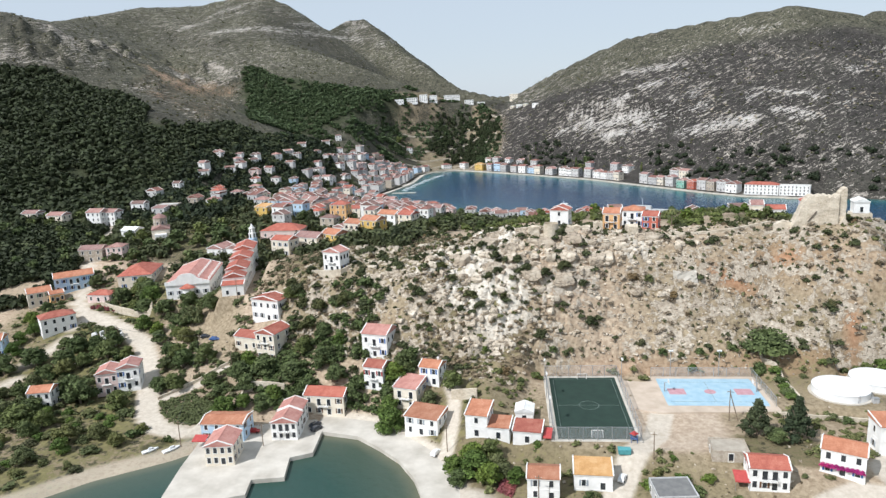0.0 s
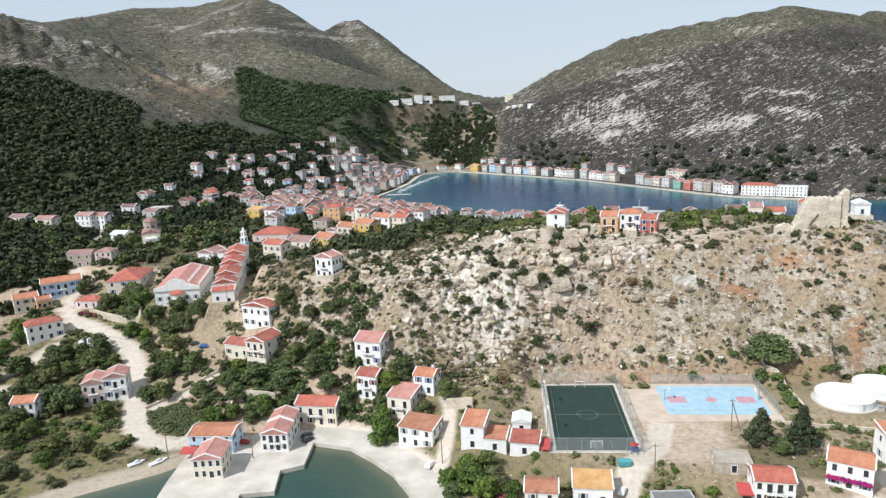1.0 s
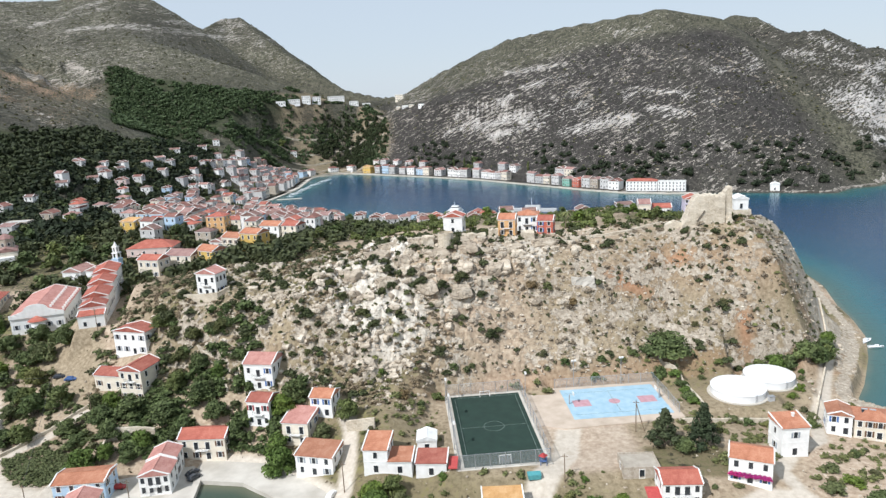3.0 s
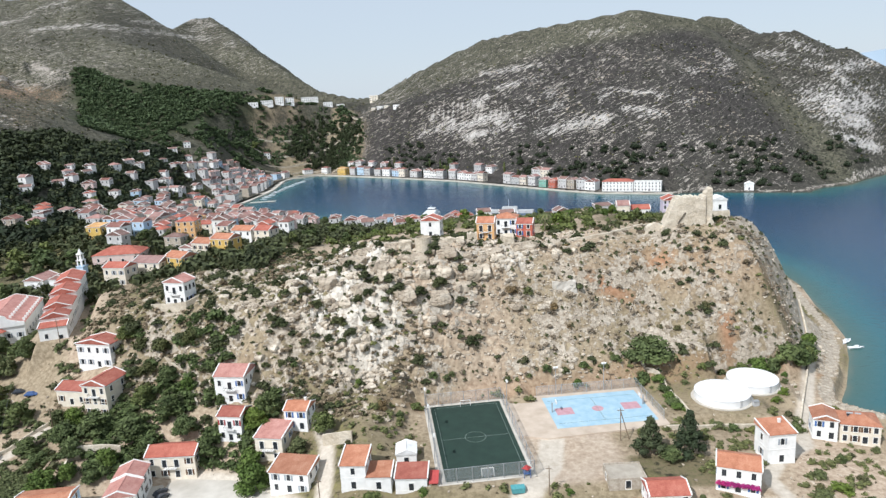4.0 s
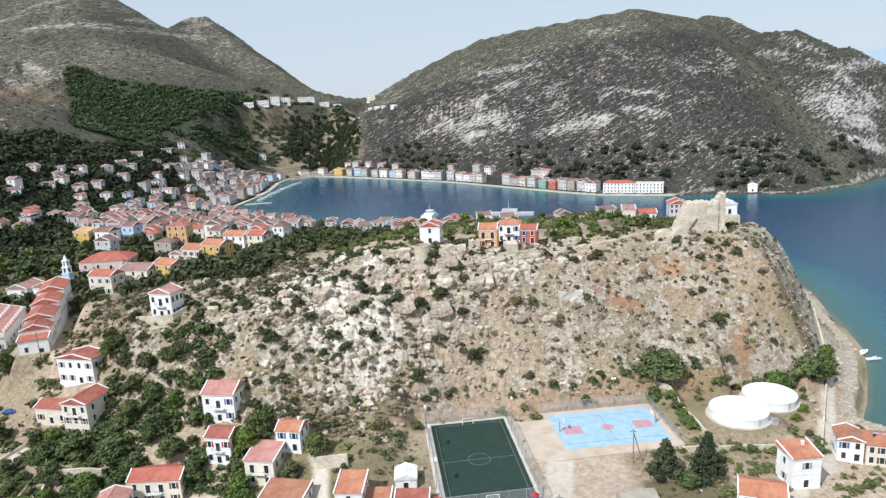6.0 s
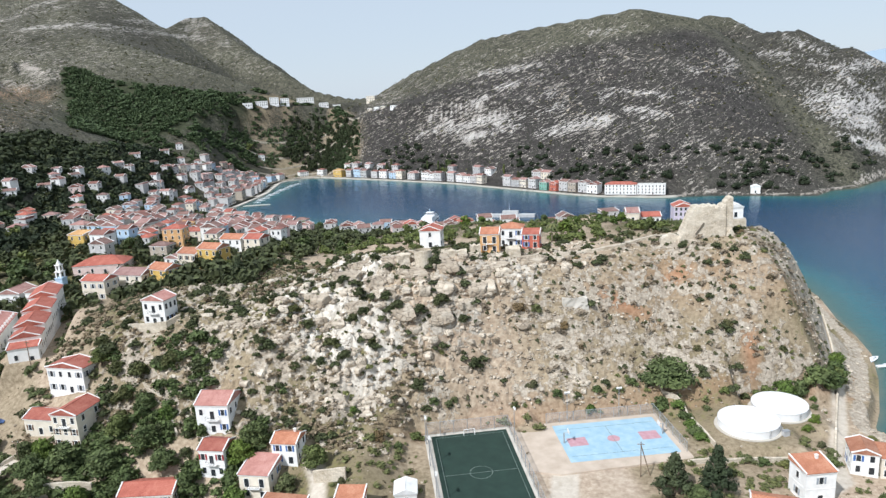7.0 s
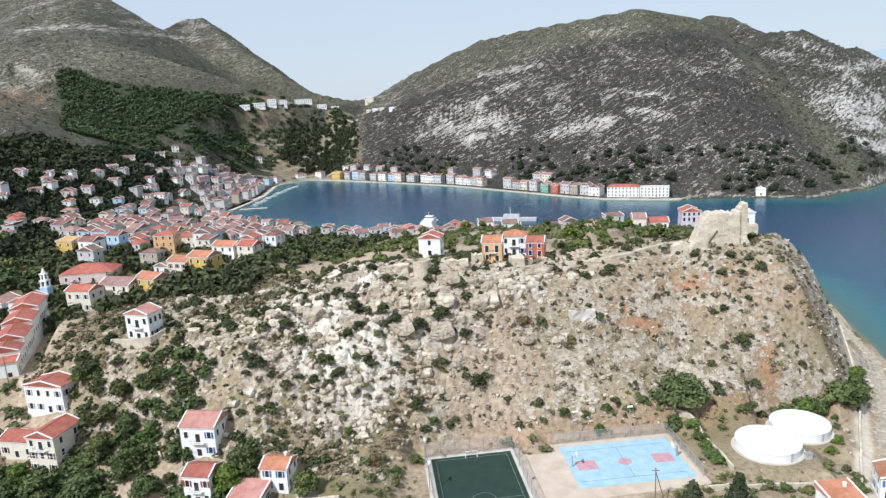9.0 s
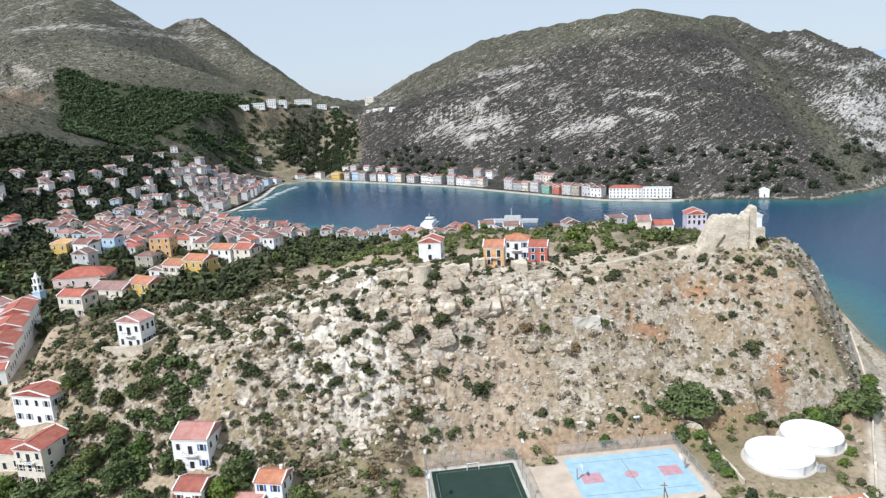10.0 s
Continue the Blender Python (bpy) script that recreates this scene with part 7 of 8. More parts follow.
palm = thing("palm_tree", "single tall palm tree on the hilltop", "palm tree", pose(-4.5, 303, height(-4.5, 303)))
part("trunk", Shape().bar((0, 0, -0.5), (0.3, 0, 7.2), 0.24, n=8), BARK, palm)
for k in range(16):
    a, el = 6.2832 * k / 16, 0.5 if k % 2 else 0.05
    f = Shape()
    pts = [(0.3 + math.cos(a) * 2.9 * s, math.sin(a) * 2.9 * s, 7.2 + el * 3 * s - 2.6 * s * s) for s in (0, 0.3, 0.65, 1.0)]
    for p, q, w0, w1 in zip(pts, pts[1:], (0.15, 0.45, 0.38), (0.45, 0.38, 0.05)):
        nx, ny = -math.sin(a), math.cos(a)
        f.face([(p[0] - nx * w0, p[1] - ny * w0, p[2] - 0.12), p, q, (q[0] - nx * w1, q[1] - ny * w1, q[2] - 0.12)])
        f.face([p, (p[0] + nx * w0, p[1] + ny * w0, p[2] - 0.12), (q[0] + nx * w1, q[1] + ny * w1, q[2] - 0.12), q])
    part("frond", f, LEAF["olive"], palm)


FIELD = [(-169, 166), (-174, 175), (-167, 181), (-150, 178), (-142, 173), (-148, 163.6), (-162, 161)]


def on_road(x, y, extra=1.0):
    if inside(x, y, FIELD):
        return True
    X, Y = np.array([x]), np.array([y])
    if any(line_distance(X, Y, line)[0] < half + extra for line, half in ROADS):
        return True
    return any(box_distance(X, Y, *p[:5])[0] < 1.5 for p in PADS[:4])


def scatter(n, seed, x0, x1, y0, y1, gap, keep, put):
    """Plant up to n things at free places in a rectangle."""
    rnd = random.Random(seed)
    made = tries = 0
    while made < n and tries < n * 25:
        tries += 1
        x, y = rnd.uniform(x0, x1), rnd.uniform(y0, y1)
        if not keep(x, y) or not free(x, y, gap) or on_road(x, y) or any(abs(x - a) < r + gap * 0.6 and abs(y - b) < r + gap * 0.6 and math.hypot(x - a, y - b) < r + gap * 0.6 for a, b, r in PLANTED):
            continue
        put(x, y, rnd)
        made += 1


for tx, ty, th, tw in ((-273, 325, 10, 13), (-281, 314, 9, 12), (-255, 320, 10, 13), (-313, 309, 9, 10), (-343, 334, 9, 11), (-285, 282, 8, 10), (-320, 270, 9, 8), (-251, 237, 9, 10), (-240, 244, 10, 13),
                       (-204, 229, 9, 10), (-231, 230, 8, 11), (-216, 226, 8, 10), (-240, 325, 9, 12), (-144, 217, 6, 7), (-263, 329, 9, 12), (-336, 375, 8, 12), (-275, 300, 9, 12), (-262, 308, 9, 11), (-290, 300, 8, 11), (-248, 306, 8, 10)):
    tree(tx, ty, th, tw, "broad", "between town houses")


for bx, by, bw in ((-137, 214, 6), (-128, 212, 7), (-146, 222, 6), (-122, 214, 5), (-140, 208, 5), (-131, 204, 6), (-124, 207, 6), (-118, 200, 6), (-107, 195, 5), (-92, 218, 4.5), (-88, 211, 4),
                   (-103, 217, 4), (-68, 222, 5), (-115, 221, 5), (-133, 241, 5), (-85, 229, 5), (-64, 232, 5), (-76, 241, 4), (-54, 236, 5.5), (-47, 237, 6), (-102, 229, 4)):
    bush(bx, by, bw, bw * 0.85, "maquis", "between rocks")


for bx, by, bw in ((-142, 219, 8), (-139, 226, 6), (-130, 213, 7), (-118, 213, 8), (-110, 213, 7), (-137, 208, 6), (-132, 208, 7), (-90, 218, 6), (-80, 226, 5), (-72, 224, 6), (-99, 245, 5), (-126, 254, 6), (-41, 242, 6.5),
                   (-66, 237, 5.5), (-67, 230, 5.5), (-73, 241, 4.5), (-58, 238, 5), (-44, 252, 6), (-34, 241, 4.5), (-75, 220, 5), (-82, 217, 4), (-112, 208, 5)):
    bush(bx, by, bw, bw * 0.8, "maquis", "between rocks")
for tx, ty, th, tw in ((-191, 200, 7, 9), (-149, 188, 7, 10), (-141, 191, 8, 11), (-128, 190, 8, 13), (-121, 187, 7, 9), (-112, 192, 7, 9), (-155, 183, 5, 8), (-132, 175, 4, 6), (-195, 219, 8, 10), (-89, 199, 7, 9)):
    tree(tx, ty, th, tw, "broad", "in the hillside gardens")


for bx, by, bw, bk in ((31, 233, 5.5, "fresh"), (32.5, 229, 5.5, "dark"), (33, 225, 5, "fresh"), (33.6, 221, 5.5, "dark"), (34.5, 217.5, 5, "fresh"), (40, 236, 3.5, "olive"), (46, 240, 4.5, "dark"), (54, 246, 4, "olive"), (58, 247, 5, "dark"), (50, 243, 4, "olive"), (44, 209, 5, "olive"), (48, 208.5, 4.5, "dark"), (53, 208, 4, "olive"), (66, 211, 5, "dark"), (68, 216, 4.5, "olive"), (60, 176, 6, "olive"), (66, 180, 6, "fresh"), (57, 170, 6, "dark"), (63, 186, 5, "olive"), (70, 174, 7, "dark"), (64, 168, 6, "olive"),
                       (-6, 163, 5, "fresh"), (2, 166, 6, "fresh"), (-4, 168, 4, "olive"), (6, 163, 5, "dark"), (9, 168, 5, "fresh")):
    bush(bx, by, bw, bw * 0.7, bk, "beside a pale wall")


def dry_land(x, y):
    X, Y = np.array([x]), np.array([y])
    return shore_distance(X, Y, GULF)[0] > 8 and shore_distance(X, Y, BAY)[0] > 10


# bushes over the castle hill, trees in the valley and the town
scatter(95, 5, -150, 70, 200, 300, 1.2, lambda x, y: dry_land(x, y) and height(x, y) > 10,
        lambda x, y, r: bush(x, y, r.choice((2.2, 2.8, 3.4, 4.4, 5.5)) * (0.7 if x > -5 else 1), None, r.choice(("maquis", "maquis", "maquis", "olive", "scrub", "brown") if x < -5 else ("maquis", "scrub", "brown", "brown", "olive"))))
scatter(26, 15, -150, 40, 305, 450, 1.5, lambda x, y: dry_land(x, y) and height(x, y) > 8, lambda x, y, r: tree(x, y, r.uniform(4, 7), None, r.choice(("broad", "broad", "fresh")), "behind the hilltop"))
scatter(28, 14, 52, 106, 148, 232, 1.0, dry_land, lambda x, y, r: bush(x, y, r.uniform(2, 5), None, r.choice(("olive", "dark", "fresh", "scrub")), "on the shore"))
scatter(26, 7, -75, 100, 140, 245, 1.2, dry_land, lambda x, y, r: bush(x, y, r.uniform(1.6, 4), None, r.choice(("olive", "scrub", "dark", "fresh")), "in dry grass"))
scatter(62, 8, -290, -112, 135, 262, 2.0, lambda x, y: dry_land(x, y) and height(x, y) < 19 and not inside(x, y, CLEARING), lambda x, y, r: tree(x, y, r.uniform(4.5, 8), None, r.choice(("broad", "broad", "olive", "fresh")), "in the valley"))
scatter(34, 19, -208, -166, 122, 164, 1.0, lambda x, y: shore_distance(np.array([x]), np.array([y]), BAY)[0] > 7, lambda x, y, r: bush(x, y, r.uniform(3.5, 6.5), r.uniform(2.6, 4.4), r.choice(("olive", "olive", "scrub", "fresh")), "above the beach"))
scatter(45, 13, -470, -285, 240, 400, 1.6, dry_land, lambda x, y, r: tree(x, y, r.uniform(6, 10), None, r.choice(("broad", "broad", "pine")), "on the valley side"))
scatter(40, 10, -430, -120, 255, 600, 2.0, dry_land, lambda x, y, r: tree(x, y, r.uniform(6, 10), None, r.choice(("broad", "broad", "pine")), "among town houses"))
scatter(12, 11, -440, -340, 600, 960, 2.0, dry_land, lambda x, y, r: tree(x, y, r.uniform(7, 12), None, r.choice(("broad", "cypress", "cypress")), "among town houses"))
scatter(12, 12, -330, 110, 700, 1000, 2.0, lambda x, y: dry_land(x, y) and 4 < height(x, y) < 34, lambda x, y, r: tree(x, y, r.uniform(7, 13), None, r.choice(("broad", "pine", "cypress")), "behind quay houses"))


def swarm(name, label, mat, lumps, places, seed, per, leaf, category):
    """Uncounted small plants in one mesh."""
    base = leaves_mesh("base", mat, lumps, per, leaf, seed, rings=3, segs=5)
    co = np.empty(len(base.vertices) * 3)
    base.vertices.foreach_get("co", co)
    co = co.reshape(-1, 3)
    faces = [tuple(p.vertices) for p in base.polygons]
    rnd = np.random.RandomState(seed)
    n = len(co)
    quads = np.array([f for f in faces if len(f) == 4])
    tris = np.array([f for f in faces if len(f) == 3])
    out_v = []
    for x, y, z, w, h in places:
        a = rnd.rand() * 6.2832
        c, s = math.cos(a), math.sin(a)
        q = co * np.array([w, w, h])
        out_v.append(np.stack([q[:, 0] * c - q[:, 1] * s + x, q[:, 0] * s + q[:, 1] * c + y, q[:, 2] + z], 1))
    allv = np.concatenate(out_v)
    shift = (np.arange(len(places)) * n)[:, None, None]
    Q = (quads[None] + shift).reshape(-1, 4)
    T = (tris[None] + shift).reshape(-1, 3)
    me = bpy.data.meshes.new(name)
    me.vertices.add(len(allv)), me.loops.add(Q.size + T.size), me.polygons.add(len(Q) + len(T))
    me.vertices.foreach_set("co", allv.ravel())
    me.loops.foreach_set("vertex_index", np.concatenate([Q.ravel(), T.ravel()]).astype(np.int32))
    me.polygons.foreach_set("loop_start", np.concatenate([np.arange(0, Q.size, 4), Q.size + np.arange(0, T.size, 3)]).astype(np.int32))
    me.polygons.foreach_set("use_smooth", np.zeros(len(Q) + len(T), bool))
    me.update(calc_edges=True)
    me.materials.append(mat)
    bpy.data.meshes.remove(base)
    return tagged(new(name, me), label, category, kind="stuff")


def clear(x, y):
    """Away from roads, level places and near houses."""
    ok = np.ones(x.shape, bool)
    for line, half in ROADS:
        ok &= line_distance(x, y, line) > half + 0.8
    for p in PADS[:7]:
        ok &= box_distance(x, y, *p[:5]) > 0.8
    for hx, hy, hr in HOUSES[:60]:
        ok &= np.hypot(x - hx, y - hy) > hr + 0.5
    return ok & (shore_distance(x, y, BAY) > 9.5)


def places(n, seed, x0, x1, y0, y1, keep, wide, tall):
    """n spots by chance where keep(x, y, z) holds."""
    rnd = np.random.RandomState(seed)
    x, y = rnd.uniform(x0, x1, n), rnd.uniform(y0, y1, n)
    z = surface(x, y)
    ok = keep(x, y, z) & (shore_distance(x, y, GULF) > 12)
    if y0 < 400:
        ok &= clear(x, y)
    w = rnd.uniform(*wide, n)
    h = w * rnd.uniform(*tall, n)
    return np.stack([x, y, crust(x, y) - 0.2, w, h], 1)[ok]


FEW = [(0, 0, 0.32, 0.36), (0.26, 0.1, 0.25, 0.22), (-0.2, 0.2, 0.24, 0.24), (0, -0.27, 0.22, 0.22)]


def within(x, y, loop):
    """True for places inside a loop."""
    hit = np.zeros(x.shape, bool)
    for (ax, ay), (bx, by) in zip(loop, loop[1:] + loop[:1]):
        hit ^= ((ay > y) != (by > y)) & (x < (bx - ax) * (y - ay) / (by - ay + 1e-9) + ax)
    return hit


def wood(x, y, z):
    """Where the pines stand."""
    n = rolling(x, y, 60, 21)
    u, v = x + 9 * rolling(x, y, 50, 22), y + 9 * rolling(x, y, 50, 24)
    return (within(u, v, WOOD_WEST) & (n > -0.85)) | (within(u, v, WOOD_GROVE) & (n > -1.0)) | (within(u, v, WOOD_EDGE) & (rolling(x, y, 16, 27) > 0.25))


swarm("pine_wood", "dark green pine wood covering the valley slopes", LEAF["pine"], FEW[:2], places(9000, 61, -900, -380, 300, 690, wood, (8.5, 14), (0.7, 1.1)), 61, 10, 0.13, "wood")
swarm("pine_grove", "green pine grove on the slope above the harbour", LEAF["grove"], FEW[:2], places(13000, 75, -700, -250, 690, 1110, wood, (5.5, 9.5), (0.8, 1.15)), 75, 10, 0.13, "wood")
swarm("hill_scrub", "scattered dark green scrub over the mountain slopes", LEAF["scrub"], FEW[:1], places(8500, 62, -1100, 520, 560, 1550, lambda x, y, z: (z > 12) & ((z < 155) | (x < -300)) & ~wood(x, y, z), (1.6, 4.2), (0.7, 1.0)), 62, 7, 0.2, "scrub")
swarm("quay_trees", "dark trees along the foot of the mountain", LEAF["pine"], FEW, places(2200, 63, -330, 330, 690, 1000, lambda x, y, z: (z > 4) & (z < 40) & (rolling(x, y, 60, 23) > -0.1), (4, 9), (0.8, 1.2)), 63, 15, 0.11, "trees")
def gaps(x, y, z):
    """Free ground between the houses of the town."""
    ok = np.ones(x.shape, bool)
    for hx, hy, hr in HOUSES:
        ok &= np.hypot(x - hx, y - hy) > hr * 0.72 + 0.6
    for line, half in ROADS:
        ok &= line_distance(x, y, line) > half + 1.5
    return ok & (rolling(x, y, 70, 41) > -0.7)


TERRACE = [(-452, 852), (-428, 998), (-344, 1059), (-281, 1090), (-257, 976), (-362, 990), (-407, 932), (-419, 796)]
WESTSIDE = [(-290, 390), (-345, 470), (-365, 560), (-385, 700), (-430, 800), (-470, 800), (-470, 560), (-440, 450), (-390, 360), (-300, 340)]
swarm("terrace_trees", "dark trees on old terraces above the harbour", LEAF["grove"], FEW[:3], places(6500, 91, -470, -250, 790, 1095, lambda x, y, z: within(x, y, TERRACE) & gaps(x, y, z) & (rolling(x, y, 26, 61) > -0.3), (2.2, 6), (0.9, 1.5)), 91, 11, 0.14, "trees")
swarm("westside_trees", "dark trees closing in on the upper town houses", LEAF["pine"], FEW[:3], places(4200, 92, -475, -285, 335, 810, lambda x, y, z: within(x, y, WESTSIDE) & gaps(x, y, z), (5, 10), (0.8, 1.3)), 92, 12, 0.14, "trees")
swarm("town_trees", "dark green trees filling gaps between town houses", LEAF["maquis"], FEW[:2], places(5200, 71, -480, -115, 262, 720, gaps, (4, 8.5), (0.9, 1.4)), 71, 11, 0.14, "trees")
swarm("valley_bushes", "dense olive green undergrowth along the valley", LEAF["olive"], FEW[:3], places(2300, 72, -300, -108, 95, 275, lambda x, y, z: (z > 0.5) & (z < 32) & (rolling(x, y, 35, 43) > -0.05) & ~within(x, y, CLEARING), (1.8, 4.8), (0.6, 1.0)), 72, 15, 0.11, "bushes")
swarm("valley_thicket", "dark green thicket between valley houses", LEAF["dark"], FEW, places(1150, 73, -360, -108, 100, 300, lambda x, y, z: (z > 0.8) & ((z < 9) | (x < -250)) & (rolling(x, y, 45, 45) > 0.0) & ~within(x, y, FIELD) & ~within(x, y, CLEARING), (2.5, 5), (0.8, 1.1)), 73, 20, 0.1, "bushes")
swarm("valley_wood", "dark green trees covering the head of the valley", LEAF["pine"], FEW[:3], places(3200, 96, -425, -298, 200, 335, lambda x, y, z: within(x, y, VALLEY_HEAD) & gaps(x, y, z), (4.5, 8.5), (0.8, 1.2)), 96, 12, 0.14, "trees")
swarm("valley_scrub", "low dry green scrub in the valley grass", LEAF["scrub"], FEW[:3], places(260, 97, -290, -112, 135, 262, lambda x, y, z: (z > 1.5) & ~within(x, y, FIELD), (1.8, 4.2), (0.7, 1.0)), 97, 16, 0.1, "bushes")
swarm("hilltop_bushes", "dark green bushes on the hilltop", LEAF["dark"], FEW, places(150, 98, -150, 75, 300, 400, lambda x, y, z: (z > 18) & gaps(x, y, z), (3.5, 7), (0.7, 0.95)), 98, 22, 0.1, "bushes")
swarm("garden_thicket", "dense green thicket in the gardens below the rocky hill", LEAF["dark"], FEW, places(520, 101, -162, -84, 176, 219, lambda x, y, z: (z > 3) & ~within(x, y, FIELD) & (rolling(x, y, 22, 51) > -0.25), (2.6, 5.6), (0.75, 1.05)), 101, 20, 0.1, "bushes")
swarm("yard_bushes", "grey-green bushes and weeds in dry yards between houses", LEAF["olive"], FEW[:3], places(1500, 76, -64, 105, 120, 240, lambda x, y, z: (z > 1.0) & (z < 14) & (rolling(x, y, 22, 49) > -0.2), (1.0, 3.4), (0.6, 1.0)), 76, 12, 0.12, "bushes")
swarm("crest_bushes", "green bushes along the back of the hill", LEAF["olive"], FEW[:2], places(1100, 74, -170, 60, 306, 460, lambda x, y, z: (z > 8) & (rolling(x, y, 35, 47) > -0.3) & gaps(x, y, z), (1.5, 4.5), (0.7, 1.0)), 74, 17, 0.11, "bushes")
swarm("hill_thorns", "grey-green thorn bushes dotted over the rocky hill", LEAF["olive"], FEW[:3], places(800, 78, -165, 70, 200, 300, lambda x, y, z: (z > 11) & (rolling(x, y, 30, 15) > -0.1), (0.9, 2.6), (0.7, 1.0)), 78, 10, 0.14, "bushes")
swarm("hill_bushes", "dark green bushes dotted over the rocky hill", LEAF["maquis"], FEW, places(760, 66, -165, 60, 200, 300, lambda x, y, z: (z > 11) & (rolling(x, y, 40, 13) > -0.2 + 0.007 * x), (1.4, 4.4), (0.7, 1.0)), 66, 18, 0.10, "bushes")
swarm("cypress_grove", "dark cypress grove behind the harbour head", LEAF["pine"], FEW, places(900, 67, -400, -270, 955, 1110, lambda x, y, z: (z > 5) & (z < 75) & (np.hypot((x + 322) / 45, (y - 1020) / 60) + 0.35 * rolling(x, y, 30, 25) < 1), (5, 7), (1.6, 2.6)), 67, 15, 0.11, "trees")
swarm("dead_thorns", "grey-brown leafless thorn scrub between rocks on the hill", LEAF["thorn"], FEW[:3], places(3300, 79, -165, -40, 200, 292, lambda x, y, z: (z > 11) & (rolling(x, y, 28, 17) - 0.012 * (x + 95) > -0.15), (1.0, 3.0), (0.5, 0.8)), 79, 12, 0.12, "bushes")
swarm("slope_thorns", "grey-brown dry thorn scrub on the earthy slope", LEAF["thorn"], FEW[:3], places(620, 99, -40, 80, 205, 292, lambda x, y, z: (z > 11) & (rolling(x, y, 24, 19) > -0.3), (1.0, 3.4), (0.5, 0.8)), 99, 12, 0.12, "bushes")
swarm("mountain_thorns", "small dark thorn bushes dotted over the stony mountain", LEAF["pine"], FEW[:1], places(5200, 93, -300, 460, 690, 1130, lambda x, y, z: (z > 14) & (z < 190), (1.0, 3.0), (0.6, 0.9)), 93, 7, 0.2, "scrub")
swarm("field_shrubs", "low green shrubs filling the small field by the bay", LEAF["olive"], FEW[:3], places(1500, 94, -176, -138, 158, 188, lambda x, y, z: within(x, y, FIELD), (1.0, 2.8), (0.5, 0.8)), 94, 14, 0.11, "bushes")
near_scrub = places(2200, 64, -170, 110, 190, 300, lambda x, y, z: (z > 11), (0.6, 2.3), (0.6, 1.0))
swarm("hill_herbs", "small dry scrub tufts all over the rocky hill", LEAF["scrub"], FEW[:1], near_scrub, 64, 7, 0.24, "scrub")
swarm("dry_grass", "dry straw-coloured herb tufts over rough ground", LEAF["brown"], FEW[:1], places(3000, 65, -290, 110, 135, 290, lambda x, y, z: (z > 1.8), (0.4, 1.2), (0.5, 0.9)), 65, 7, 0.24, "grass")


# ---- limestone ----
def rock_mesh(seed, n=2):
    rnd = random.Random(seed)
    bm = bmesh.new()
    bmesh.ops.create_icosphere(bm, subdivisions=n, radius=0.5)
    wild = 0.018 if n > 1 else 0.10
    planes = [((Vector(d) + Vector((rnd.uniform(-0.35, 0.35), rnd.uniform(-0.35, 0.35), rnd.uniform(-0.25, 0.25)))).normalized(), rnd.uniform(0.25, 0.36))
              for d in ((1, 0, 0), (-1, 0, 0), (0, 1, 0), (0, -1, 0), (0, 0, 1), (0, -0.7, 0.7))]
    planes += [(Vector((rnd.uniform(-1, 1), rnd.uniform(-1, 1), rnd.uniform(-0.2, 1))).normalized(), rnd.uniform(0.30, 0.40)) for _ in range(4)]
    for v in bm.verts:
        for nrm, d in planes:
            k = v.co.dot(nrm) - d
            if k > 0:
                v.co -= nrm * k
        v.co += v.co.normalized() * rnd.uniform(-wild, wild)
    me = bpy.data.meshes.new("boulder")
    bm.to_mesh(me)
    bm.free()
    return me


def stone_material():
    m, t, b = material("pale limestone")
    fac = noise_node(t, 2.4, 6, 0.65)
    c = t.nodes.new("ShaderNodeNewGeometry")
    wide = noise_node(t, 0.15, 3, vec=c.outputs["Position"])
    col = ramp_node(t, sums(t, "ADD", sums(t, "MULTIPLY", fac, 0.6), sums(t, "MULTIPLY", wide, 0.4)), [(0.34, (0.305, 0.25, 0.185)), (0.5, (0.525, 0.452, 0.355)), (0.66, (0.73, 0.665, 0.555))])
    col = mix_node(t, 1.0, col, ramp_node(t, c.outputs["Random Per Island"], [(0.0, (0.66, 0.63, 0.60)), (1.0, (1.1, 1.1, 1.1))]), "MULTIPLY")
    split = t.nodes.new("ShaderNodeTexVoronoi")
    split.feature = "DISTANCE_TO_EDGE"
    split.inputs["Scale"].default_value = 0.5
    link(t, c.outputs["Position"], split.inputs["Vector"])
    crevice = ramp_node(t, sums(t, "ADD", split.outputs["Distance"], sums(t, "MULTIPLY", sums(t, "SUBTRACT", fac, 0.5), 0.25)), [(0.0, grey(0.5)), (0.05, grey(1.0))])
    col = mix_node(t, 1.0, col, crevice, "MULTIPLY")
    link(t, col, b.inputs["Base Color"])
    b.inputs["Roughness"].default_value = 0.92
    bump_node(t, b, sums(t, "ADD", fac, crevice), 0.7, 0.25)
    return m


STONE = stone_material()
ROCKS = [rock_mesh(k, 3) for k in range(6)]
for me in ROCKS:
    me.materials.append(STONE)


def boulder(x, y, w, h, turn, k):
    b = thing("boulder", "weathered pale grey limestone boulder on the hillside", "boulder", pose(x, y, float(crust(x, y)) - h * 0.1, 0, 0, turn), "limestone boulders", ROCKS[k % 6])
    b.scale = (w, w * 0.75, h)


def rocky(x, y):
    return dry_land(x, y) and height(x, y) > 12 and not on_road(x, y) and (x < -25 or rolling(np.array([x]), np.array([y]), 45, 1)[0] > 0.3)


